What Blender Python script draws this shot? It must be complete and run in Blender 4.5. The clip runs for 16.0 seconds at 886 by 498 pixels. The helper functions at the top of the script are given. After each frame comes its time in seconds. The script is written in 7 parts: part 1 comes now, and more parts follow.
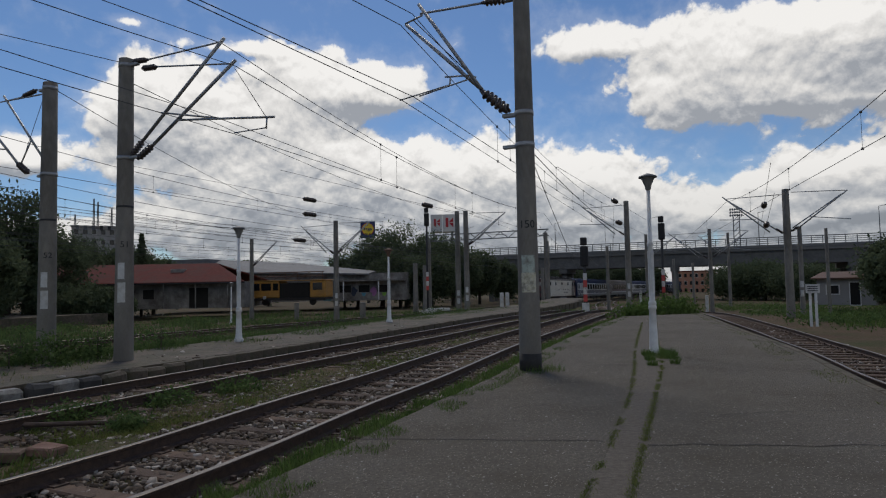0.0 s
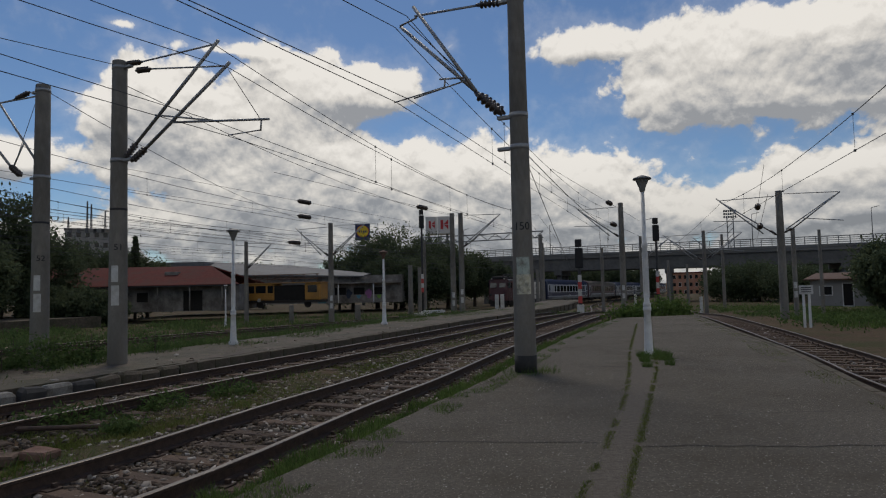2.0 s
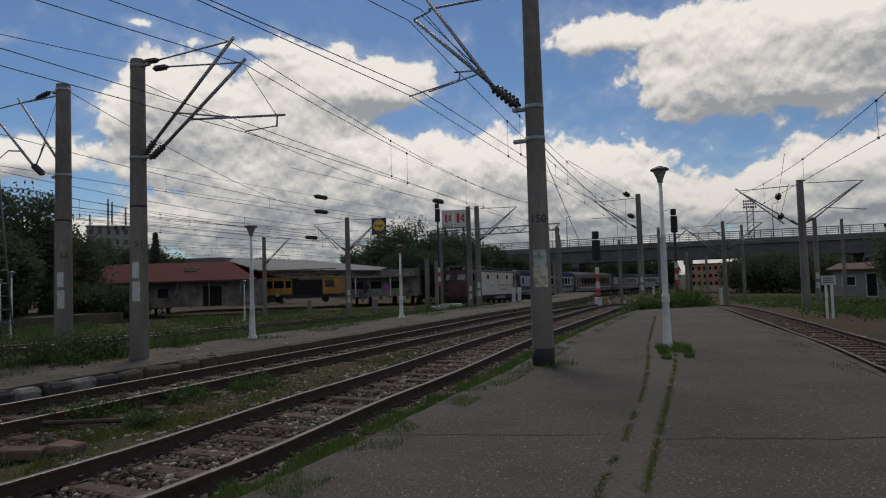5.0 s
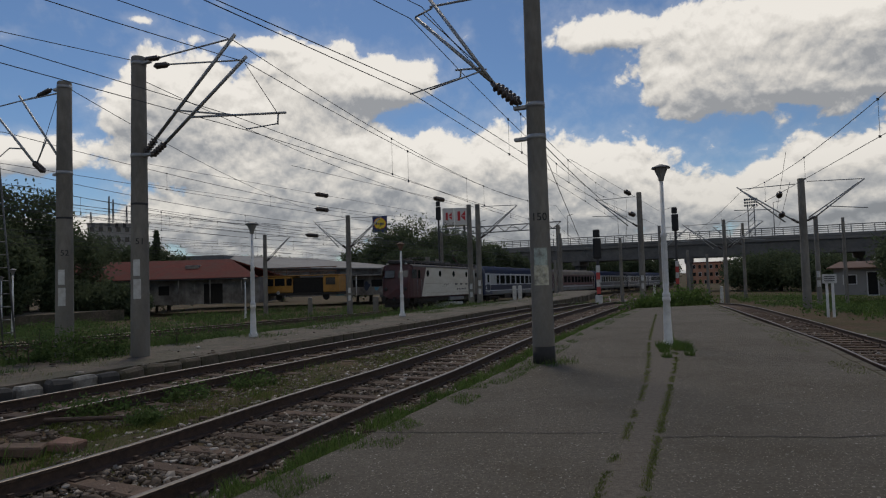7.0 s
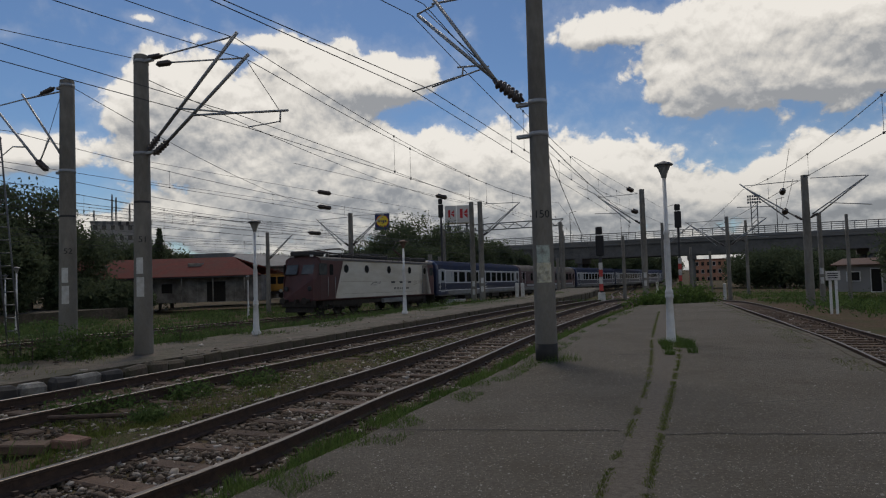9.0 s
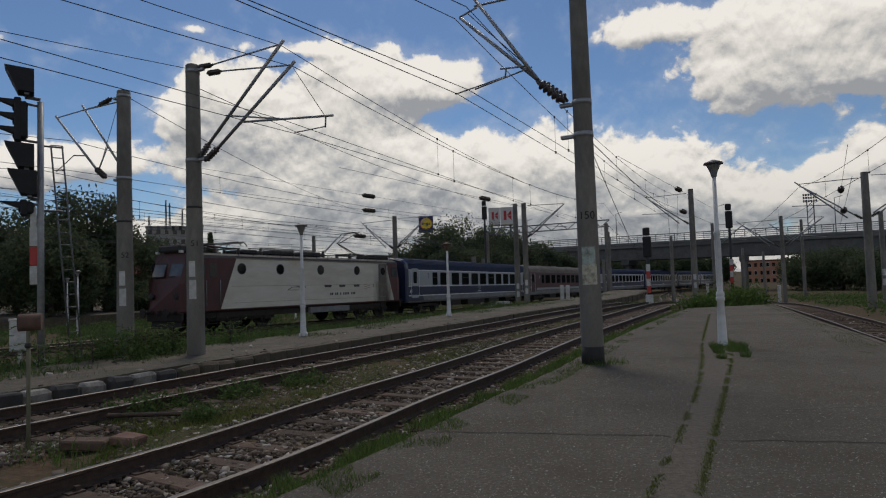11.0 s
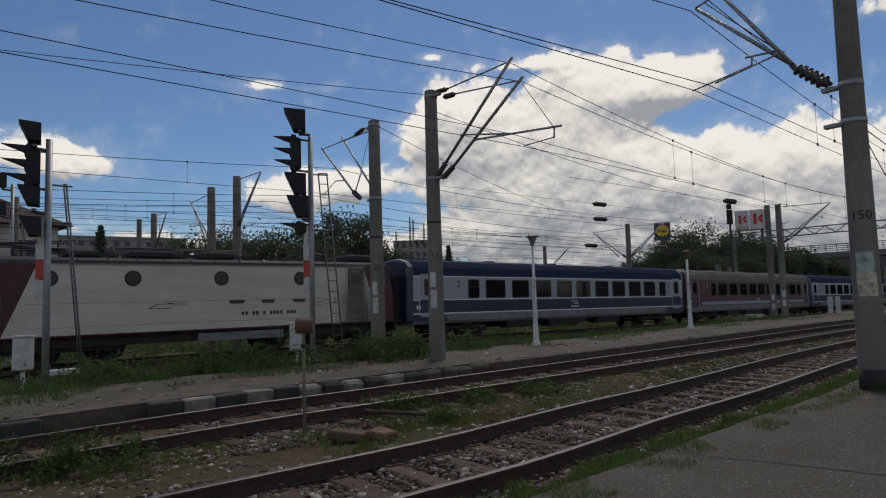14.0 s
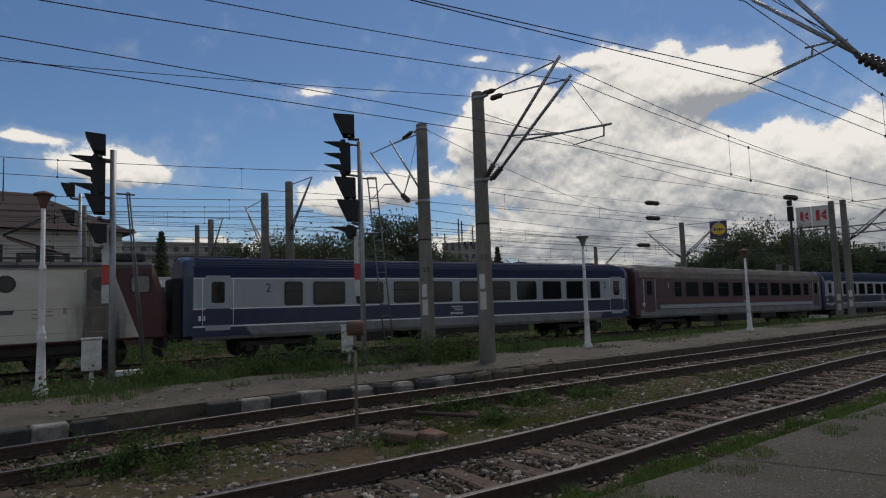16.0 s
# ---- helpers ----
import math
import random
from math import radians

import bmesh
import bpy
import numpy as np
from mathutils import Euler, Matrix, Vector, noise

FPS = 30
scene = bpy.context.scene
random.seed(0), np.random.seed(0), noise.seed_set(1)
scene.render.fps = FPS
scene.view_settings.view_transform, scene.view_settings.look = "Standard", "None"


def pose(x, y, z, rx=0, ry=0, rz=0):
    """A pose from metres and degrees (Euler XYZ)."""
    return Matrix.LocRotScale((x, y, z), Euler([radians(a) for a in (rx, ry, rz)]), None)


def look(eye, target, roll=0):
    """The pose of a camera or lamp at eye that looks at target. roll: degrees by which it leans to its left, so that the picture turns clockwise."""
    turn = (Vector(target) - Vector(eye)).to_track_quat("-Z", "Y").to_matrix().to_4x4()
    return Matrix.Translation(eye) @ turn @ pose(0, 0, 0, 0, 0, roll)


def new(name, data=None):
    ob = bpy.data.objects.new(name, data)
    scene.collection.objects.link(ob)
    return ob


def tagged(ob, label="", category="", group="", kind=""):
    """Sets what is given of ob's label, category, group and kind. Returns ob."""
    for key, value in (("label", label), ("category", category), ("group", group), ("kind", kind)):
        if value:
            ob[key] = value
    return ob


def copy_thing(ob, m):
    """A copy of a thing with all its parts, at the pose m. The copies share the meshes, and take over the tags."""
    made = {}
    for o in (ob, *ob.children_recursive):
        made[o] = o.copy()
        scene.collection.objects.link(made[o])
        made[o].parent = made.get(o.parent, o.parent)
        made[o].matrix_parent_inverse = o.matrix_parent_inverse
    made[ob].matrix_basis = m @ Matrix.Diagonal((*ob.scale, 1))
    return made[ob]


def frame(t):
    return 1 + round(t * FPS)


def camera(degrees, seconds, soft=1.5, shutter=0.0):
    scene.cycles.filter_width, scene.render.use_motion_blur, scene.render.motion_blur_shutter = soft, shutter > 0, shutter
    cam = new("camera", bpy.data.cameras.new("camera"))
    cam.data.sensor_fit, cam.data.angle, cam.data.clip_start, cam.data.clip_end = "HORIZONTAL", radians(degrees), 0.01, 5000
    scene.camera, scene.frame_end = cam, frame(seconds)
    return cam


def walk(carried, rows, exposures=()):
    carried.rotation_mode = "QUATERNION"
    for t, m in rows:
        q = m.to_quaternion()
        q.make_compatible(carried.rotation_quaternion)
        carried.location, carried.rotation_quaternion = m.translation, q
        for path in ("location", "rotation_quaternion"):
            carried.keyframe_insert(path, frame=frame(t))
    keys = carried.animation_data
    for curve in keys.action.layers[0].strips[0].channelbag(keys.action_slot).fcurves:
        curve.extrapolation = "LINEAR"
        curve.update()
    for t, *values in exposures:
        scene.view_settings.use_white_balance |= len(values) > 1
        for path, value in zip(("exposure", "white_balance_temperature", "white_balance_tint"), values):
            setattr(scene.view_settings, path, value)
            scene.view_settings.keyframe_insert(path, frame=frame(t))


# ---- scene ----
# ------------------------------------------------------------------ camera
EYE = (0, 0, 1.6)
cam = camera(70.37, 16.0, soft=1.15)
PATH = [
    (0, pose(*EYE, 93.20, 1.10, 0.10)),
    (0.5, pose(*EYE, 93.72, 1.16, -0.25)),
    (1, pose(*EYE, 93.76, 1.25, -0.34)),
    (1.5, pose(*EYE, 93.65, 1.16, -0.31)),
    (2, pose(*EYE, 93.38, 1.25, -0.35)),
    (2.5, pose(*EYE, 92.34, 1.48, -0.19)),
    (3, pose(*EYE, 91.90, 1.56, 0.45)),
    (3.5, pose(*EYE, 92.35, 1.49, 0.67)),
    (6, pose(*EYE, 92.87, 1.82, 1.70)),
    (6.5, pose(*EYE, 92.87, 1.77, 1.89)),
    (7, pose(*EYE, 92.65, 1.64, 1.24)),
    (7.5, pose(*EYE, 92.40, 1.65, 0.97)),
    (8, pose(*EYE, 92.42, 1.63, 1.00)),
    (10.5, pose(*EYE, 92.47, 1.94, 3.92)),
    (11, pose(*EYE, 92.76, 1.86, 5.47)),
    (11.5, pose(*EYE, 93.14, 1.65, 7.94)),
    (12, pose(*EYE, 92.98, 1.39, 11.32)),
    (12.5, pose(*EYE, 93.29, 1.65, 16.13)),
    (13, pose(*EYE, 93.53, 2.01, 21.57)),
    (13.5, pose(*EYE, 93.99, 1.79, 25.68)),
    (14, pose(*EYE, 94.33, 1.65, 26.33)),
    (14.5, pose(*EYE, 94.28, 1.47, 25.66)),
    (15, pose(*EYE, 94.25, 1.54, 25.44)),
    (15.5, pose(*EYE, 94.15, 1.82, 25.62)),
    (16, pose(*EYE, 94.64, 1.96, 30.82)),
]
walk(cam, PATH, exposures=((0.0, 0.13, 6650, 10), (0.6, 0.05, 6750, 10), (2.0, -0.03, 6950, 10), (3.0, 0.0, 7000, 10), (10.0, 0.02, 7000, 10), (13.0, 0.05, 6950, 10), (16.0, 0.05, 6950, 10)))

# ------------------------------------------------------------------ world and sun
SKY_STRENGTH = 0.066
SUN_AZ, SUN_EL = -14.0, 52.0


def build_world():
    w = bpy.data.worlds.new("sky_world")
    scene.world = w
    w.use_nodes = True
    nt = w.node_tree
    nt.nodes.clear()
    N, L = nt.nodes.new, nt.links.new

    def put(sock, v):
        if hasattr(v, "node"):
            L(v, sock)
        else:
            sock.default_value = v

    def M(op, a, b=0.0, c=0.0, clamp=False):
        n = N("ShaderNodeMath")
        n.operation, n.use_clamp = op, clamp
        put(n.inputs[0], a), put(n.inputs[1], b), put(n.inputs[2], c)
        return n.outputs[0]

    def smooth(v, lo, hi):
        n = N("ShaderNodeMapRange")
        n.interpolation_type = "SMOOTHSTEP"
        put(n.inputs[0], v), put(n.inputs[1], lo), put(n.inputs[2], hi)
        return n.outputs[0]

    def mix(f, a, b):
        n = N("ShaderNodeMix")
        n.data_type = "RGBA"
        put(n.inputs[0], f), put(n.inputs[6], a), put(n.inputs[7], b)
        return n.outputs[2]

    tc = N("ShaderNodeTexCoord")
    sep = N("ShaderNodeSeparateXYZ")
    L(tc.outputs["Generated"], sep.inputs[0])
    dx, dy, dz = sep.outputs
    az = M("MULTIPLY", M("ARCTAN2", dx, dy), 57.29578)
    el = M("MULTIPLY", M("ARCSINE", dz), 57.29578)
    sky = N("ShaderNodeTexSky")
    sky.sky_type, sky.sun_disc = "NISHITA", False
    sky.sun_elevation, sky.sun_rotation = radians(SUN_EL), radians(SUN_AZ)
    sky.air_density, sky.dust_density, sky.ozone_density = 1.0, 0.2, 5.0
    def comb3(a, b, c):
        n = N("ShaderNodeCombineXYZ")
        put(n.inputs[0], a), put(n.inputs[1], b), put(n.inputs[2], c)
        return n.outputs[0]
    def fbm(scale, detail, rough, dist, vec):
        n = N("ShaderNodeTexNoise")
        n.inputs["Scale"].default_value, n.inputs["Detail"].default_value = scale, detail
        n.inputs["Roughness"].default_value, n.inputs["Distortion"].default_value = rough, dist
        L(vec, n.inputs["Vector"])
        return n.outputs[0]
    def billow(scale, detail, vec):
        n = N("ShaderNodeTexVoronoi")
        n.normalize = True
        n.inputs["Scale"].default_value, n.inputs["Detail"].default_value = scale, detail
        n.inputs["Roughness"].default_value = 0.55
        L(vec, n.inputs["Vector"])
        return M("SUBTRACT", 1.0, n.outputs["Distance"])
    # the heaped clouds of the day: azimuth, elevation of the base, half width, height, weight
    heaps = ((26.1, 15.8, 10.5, 5.2, 1.25), (37.0, 15.4, 7.0, 5.5, 1.1), (13.0, 20.3, 4.4, 2.0, 0.85), (28.5, 6.0, 7.5, 3.0, 1.1), (36.0, 7.0, 6.0, 3.2, 1.1),
             (12.5, 7.4, 7.0, 4.5, 1.2), (2.2, 7.7, 6.4, 4.6, 1.2), (-18.2, 10.5, 8.8, 8.4, 1.3), (-25.5, 14.5, 3.6, 4.4, 1.0), (-8.9, 8.9, 5.6, 3.8, 1.0),
             (-6.6, 17.2, 6.2, 3.1, 1.05), (-33.7, 10.1, 3.2, 1.7, 0.7), (-58.1, 11.2, 5.6, 2.4, 0.82), (-39.5, 9.4, 6.0, 3.0, 0.8), (70.0, 15.0, 25.0, 9.0, 1.1))
    wisps = ((-18.1, 20.3, 4.5, 0.8, 0.40), (-27.1, 21.3, 1.5, 0.6, 0.36), (-40.3, 18.6, 5.0, 0.6, 0.32), (-65.1, 13.4, 3.0, 0.8, 0.6),
             (-100.0, 14.0, 18.0, 7.0, 1.0), (140.0, 25.0, 40.0, 16.0, 1.0), (-160.0, 30.0, 40.0, 16.0, 1.0))

    def density(e):
        field = 0.0
        for a, base, sa, se, wt in heaps + wisps:
            u = M("DIVIDE", M("SUBTRACT", az, a), sa)
            v = M("DIVIDE", M("SUBTRACT", e, base), se)
            v = M("MAXIMUM", v, M("MULTIPLY", v, -1.9))
            g = M("EXPONENT", M("MULTIPLY", M("ADD", M("MULTIPLY", u, u), M("MULTIPLY", v, v)), -1.0))
            field = M("ADD", field, M("MULTIPLY", g, wt))
        # a broken sheet lies over the horizon
        field = M("ADD", field, M("MULTIPLY", smooth(e, 9.0, 4.0), 0.60))
        # cloud coordinates flatten towards the horizon
        lift = M("MULTIPLY", M("POWER", M("MAXIMUM", M("ADD", e, 4.0), 0.5), 0.72), 0.42)
        here = comb3(M("MULTIPLY", az, 0.115), lift, 2.3)
        warp = N("ShaderNodeTexNoise")
        warp.inputs["Scale"].default_value, warp.inputs["Detail"].default_value = 2.2, 3.0
        L(here, warp.inputs["Vector"])
        bent = N("ShaderNodeVectorMath")
        bent.operation = "MULTIPLY_ADD"
        L(warp.outputs["Color"], bent.inputs[0])
        bent.inputs[1].default_value = (0.35, 0.35, 0.35)
        L(here, bent.inputs[2])
        big = fbm(1.5, 10.0, 0.58, 0.1, here)
        heap = billow(3.0, 4.0, bent.outputs[0])
        rough = M("ADD", M("MULTIPLY", M("SUBTRACT", big, 0.5), 1.45), M("MULTIPLY", M("SUBTRACT", heap, 0.62), 0.85))
        return M("ADD", M("MINIMUM", field, 1.10), rough)

    body = density(el)
    over = density(M("ADD", el, 0.55))
    high = density(M("ADD", el, 2.4))
    # a thin veil round the firm edges
    cover = M("MAXIMUM", smooth(body, 0.42, 0.60), M("MULTIPLY", smooth(body, 0.10, 0.55), 0.16))
    # lit from above: bright heads, grey flat bases and hollows
    relief = M("ADD", M("MULTIPLY", M("SUBTRACT", body, over), 1.0), M("MULTIPLY", M("SUBTRACT", body, high), 0.40))
    lum = M("ADD", 0.86, relief)
    lum = M("SUBTRACT", lum, M("MULTIPLY", smooth(body, 0.65, 1.4), 0.17))
    lum = M("MINIMUM", M("MAXIMUM", lum, 0.52), 1.10)
    lum = M("MULTIPLY", lum, M("ADD", 0.76, M("MULTIPLY", smooth(el, 2.0, 12.0), 0.24)))
    white = mix(smooth(lum, 0.40, 0.92), (0.74, 0.80, 0.90, 1), (1.0, 0.99, 0.97, 1))
    cl = N("ShaderNodeVectorMath")
    cl.operation = "SCALE"
    L(white, cl.inputs[0]), L(M("MULTIPLY", lum, 0.75), cl.inputs["Scale"])
    sk = N("ShaderNodeVectorMath")
    sk.operation = "SCALE"
    deep = N("ShaderNodeMix")
    deep.data_type, deep.blend_type = "RGBA", "MULTIPLY"
    deep.inputs[0].default_value = 1.0
    L(sky.outputs[0], deep.inputs[6])
    deep.inputs[7].default_value = (0.80, 0.94, 1.08, 1)
    L(deep.outputs[2], sk.inputs[0])
    sk.inputs["Scale"].default_value = SKY_STRENGTH
    col = mix(M("MULTIPLY", cover, 0.96), sk.outputs[0], cl.outputs[0])
    bg, out = N("ShaderNodeBackground"), N("ShaderNodeOutputWorld")
    L(col, bg.inputs[0]), L(bg.outputs[0], out.inputs[0])
    bg.inputs[1].default_value = 1.0


build_world()
sun = new("sun", bpy.data.lights.new("sun", "SUN"))
sun.data.energy, sun.data.angle, sun.data.color = 1.42, radians(22), (1.0, 0.94, 0.85)
_a, _e = radians(SUN_AZ), radians(SUN_EL)
sun.matrix_world = look((40 * math.sin(_a) * math.cos(_e), 40 * math.cos(_a) * math.cos(_e), 40 * math.sin(_e)), (0, 0, 0))

# ------------------------------------------------------------------ materials


def mat(name, c1, c2=None, scale=4.0, rough=0.8, metal=0.0, bump=0.0, bump_scale=40.0, stain=None, stain_amount=0.0,
        stain_scale=0.7, per_object=0.0, per_island=0.0, stretch=(1, 1, 1), coat=0.0, spec=0.5, speck=None, speck_scale=60.0):
    m = bpy.data.materials.new(name)
    m.use_nodes = True
    nt = m.node_tree
    N, L = nt.nodes.new, nt.links.new
    b = nt.nodes["Principled BSDF"]
    b.inputs["Roughness"].default_value, b.inputs["Metallic"].default_value = rough, metal
    b.inputs["Coat Weight"].default_value = coat
    b.inputs["Specular IOR Level"].default_value = spec
    c2 = c2 or tuple(v * 0.8 for v in c1)
    tc, mp = N("ShaderNodeTexCoord"), N("ShaderNodeMapping")
    L(tc.outputs["Object"], mp.inputs[0])
    mp.inputs["Scale"].default_value = stretch
    no = N("ShaderNodeTexNoise")
    no.inputs["Scale"].default_value, no.inputs["Detail"].default_value, no.inputs["Roughness"].default_value = scale, 6, 0.65
    L(mp.outputs[0], no.inputs["Vector"])
    ramp = N("ShaderNodeValToRGB")
    ramp.color_ramp.elements[0].position, ramp.color_ramp.elements[1].position = 0.32, 0.68
    ramp.color_ramp.elements[0].color, ramp.color_ramp.elements[1].color = (*c1, 1), (*c2, 1)
    L(no.outputs[0], ramp.inputs[0])
    col = ramp.outputs[0]
    if stain:
        n2, r2, mx = N("ShaderNodeTexNoise"), N("ShaderNodeValToRGB"), N("ShaderNodeMix")
        n2.inputs["Scale"].default_value, n2.inputs["Detail"].default_value = stain_scale, 8
        n2.inputs["Roughness"].default_value = 0.7
        L(mp.outputs[0], n2.inputs["Vector"])
        r2.color_ramp.elements[0].position, r2.color_ramp.elements[1].position = 0.42, 0.66
        r2.color_ramp.elements[0].color = (0, 0, 0, 1)
        r2.color_ramp.elements[1].color = (stain_amount,) * 3 + (1,)
        L(n2.outputs[0], r2.inputs[0])
        mx.data_type = "RGBA"
        L(r2.outputs[0], mx.inputs[0]), L(col, mx.inputs[6])
        mx.inputs[7].default_value = (*stain, 1)
        col = mx.outputs[2]
    if speck:
        vo, r3, m3 = N("ShaderNodeTexVoronoi"), N("ShaderNodeValToRGB"), N("ShaderNodeMix")
        vo.inputs["Scale"].default_value = speck_scale
        L(mp.outputs[0], vo.inputs["Vector"])
        r3.color_ramp.elements[0].position, r3.color_ramp.elements[1].position = 0.10, 0.24
        r3.color_ramp.elements[0].color, r3.color_ramp.elements[1].color = (0.85, 0.85, 0.85, 1), (0, 0, 0, 1)
        L(vo.outputs["Distance"], r3.inputs[0])
        m3.data_type = "RGBA"
        L(r3.outputs[0], m3.inputs[0]), L(col, m3.inputs[6])
        m3.inputs[7].default_value = (*speck, 1)
        col = m3.outputs[2]
    for amount, node, sock in ((per_object, "ShaderNodeObjectInfo", "Random"), (per_island, "ShaderNodeNewGeometry", "Random Per Island")):
        if amount:
            oi, hs, ma = N(node), N("ShaderNodeHueSaturation"), N("ShaderNodeMath")
            ma.operation = "MULTIPLY_ADD"
            L(oi.outputs[sock], ma.inputs[0])
            ma.inputs[1].default_value, ma.inputs[2].default_value = 2 * amount, 1 - amount
            L(ma.outputs[0], hs.inputs["Value"]), L(col, hs.inputs["Color"])
            col = hs.outputs[0]
    L(col, b.inputs["Base Color"])
    if bump:
        nb, bp = N("ShaderNodeTexNoise"), N("ShaderNodeBump")
        nb.inputs["Scale"].default_value, nb.inputs["Detail"].default_value = bump_scale, 5
        L(mp.outputs[0], nb.inputs["Vector"])
        bp.inputs["Strength"].default_value, bp.inputs["Distance"].default_value = bump, 0.02
        L(nb.outputs[0], bp.inputs["Height"]), L(bp.outputs[0], b.inputs["Normal"])
    return m


def leafy(name, c1, c2, per_island=0.35):
    m = mat(name, c1, c2, scale=1.3, rough=0.85, per_island=per_island, spec=0.08)
    b = m.node_tree.nodes["Principled BSDF"]
    nt = m.node_tree
    tr, mx = nt.nodes.new("ShaderNodeBsdfTranslucent"), nt.nodes.new("ShaderNodeMixShader")
    out = nt.nodes["Material Output"]
    nt.links.new(b.inputs["Base Color"].links[0].from_socket, tr.inputs[0])
    mx.inputs[0].default_value = 0.38
    nt.links.new(b.outputs[0], mx.inputs[1]), nt.links.new(tr.outputs[0], mx.inputs[2]), nt.links.new(mx.outputs[0], out.inputs[0])
    return m


ASPHALT = mat("worn_asphalt", (0.088, 0.078, 0.064), (0.174, 0.156, 0.130), scale=26, rough=0.93, bump=0.9, bump_scale=150,
              stain=(0.089, 0.077, 0.058), stain_amount=0.8, stain_scale=0.55, spec=0.2, speck=(0.40, 0.36, 0.30), speck_scale=34)
GRIT = mat("pale_grit", (0.22, 0.21, 0.19), (0.34, 0.33, 0.30), scale=12, rough=0.9, per_island=0.3)
CRACK = mat("crack_dirt", (0.030, 0.028, 0.024), (0.05, 0.045, 0.038), rough=1.0)
SEAM = mat("seam_concrete", (0.058, 0.048, 0.037), (0.118, 0.100, 0.079), scale=18, rough=0.95, bump=0.5, bump_scale=60)
DIRT = mat("ballast_dirt", (0.062, 0.042, 0.028), (0.135, 0.092, 0.062), scale=9, rough=1.0, bump=0.9, bump_scale=30,
           stain=(0.045, 0.062, 0.024), stain_amount=0.8, stain_scale=0.45, spec=0.1)
STONE = mat("ballast_stone", (0.085, 0.068, 0.054), (0.20, 0.175, 0.15), scale=5, rough=0.95, per_island=0.6, spec=0.2)
def stone_mix(m):
    """Each stone its own tone, from dark brown to almost white."""
    nt = m.node_tree
    geo, ramp, mx = nt.nodes.new("ShaderNodeNewGeometry"), nt.nodes.new("ShaderNodeValToRGB"), nt.nodes.new("ShaderNodeMix")
    el = ramp.color_ramp.elements
    el[0].color, el[1].color = (0.055, 0.040, 0.031, 1), (0.46, 0.43, 0.39, 1)
    for at_, c in ((0.55, (0.115, 0.088, 0.068, 1)), (0.82, (0.19, 0.165, 0.14, 1))):
        e = el.new(at_)
        e.color = c
    nt.links.new(geo.outputs["Random Per Island"], ramp.inputs[0])
    b = nt.nodes["Principled BSDF"]
    old = b.inputs["Base Color"].links[0].from_socket
    mx.data_type, mx.inputs[0].default_value = "RGBA", 0.75
    nt.links.new(old, mx.inputs[6]), nt.links.new(ramp.outputs[0], mx.inputs[7])
    nt.links.new(mx.outputs[2], b.inputs["Base Color"])


stone_mix(STONE)
RAIL_SIDE = mat("rusty_rail", (0.035, 0.022, 0.017), (0.075, 0.045, 0.032), scale=14, rough=0.85, bump=0.4, bump_scale=60)
RAIL_TOP = mat("worn_rail_head", (0.075, 0.060, 0.050), (0.14, 0.12, 0.105), scale=20, rough=0.45, metal=0.5, stretch=(1, 1, 1))
SLEEPER = mat("old_sleeper", (0.060, 0.038, 0.027), (0.12, 0.080, 0.056), scale=4, rough=0.95, bump=0.6, bump_scale=50, per_object=0.3)
CONCRETE = mat("pole_concrete", (0.150, 0.140, 0.121), (0.250, 0.232, 0.203), scale=5, rough=0.92, bump=0.3, bump_scale=90,
               stain=(0.085, 0.077, 0.067), stain_amount=0.75, stain_scale=1.3, stretch=(1, 1, 0.35))
SLAB = mat("old_platform_concrete", (0.062, 0.048, 0.035), (0.140, 0.112, 0.085), scale=5.0, rough=0.95, bump=0.9, bump_scale=22,
           stain=(0.042, 0.044, 0.022), stain_amount=0.95, stain_scale=0.8, speck=(0.15, 0.128, 0.10), speck_scale=22)
WHITE_KERB = mat("flaking_white_paint", (0.20, 0.19, 0.17), (0.36, 0.35, 0.32), scale=9, rough=0.9, bump=0.5, stain=(0.085, 0.072, 0.058), stain_amount=0.95, stain_scale=4.0)
BLACK_KERB = mat("faded_black_paint", (0.030, 0.029, 0.028), (0.055, 0.052, 0.05), scale=6, rough=0.9, bump=0.4)
WHITE_PAINT = mat("white_lamp_paint", (0.62, 0.63, 0.63), (0.74, 0.74, 0.73), scale=6, rough=0.55, stain=(0.36, 0.33, 0.29), stain_amount=0.5, stain_scale=2.5)
STEEL = mat("grey_steel", (0.10, 0.105, 0.11), (0.16, 0.165, 0.17), scale=9, rough=0.6, metal=0.4)
DARK = mat("dark_steel", (0.016, 0.016, 0.018), (0.032, 0.031, 0.031), scale=9, rough=0.65)
GALV = mat("galvanised_tube", (0.26, 0.27, 0.28), (0.36, 0.37, 0.38), scale=9, rough=0.5, metal=0.5)
WIRE = mat("copper_wire", (0.045, 0.045, 0.05), (0.06, 0.06, 0.062), rough=0.6, metal=0.3)
INSUL = mat("brown_porcelain", (0.035, 0.026, 0.024), (0.06, 0.045, 0.04), rough=0.3)
BLACKBAND = mat("bitumen_band", (0.018, 0.018, 0.018), (0.04, 0.038, 0.036), rough=0.85)
PLATE = mat("white_plate", (0.50, 0.50, 0.48), (0.62, 0.62, 0.60), scale=9, rough=0.6, stain=(0.30, 0.27, 0.22), stain_amount=0.6, stain_scale=4)
INK = mat("black_ink", (0.02, 0.02, 0.022), rough=0.7)
GRASS = leafy("grass_blades", (0.066, 0.116, 0.030), (0.112, 0.165, 0.050))
WEED = leafy("weed_leaves", (0.055, 0.096, 0.032), (0.100, 0.145, 0.052))
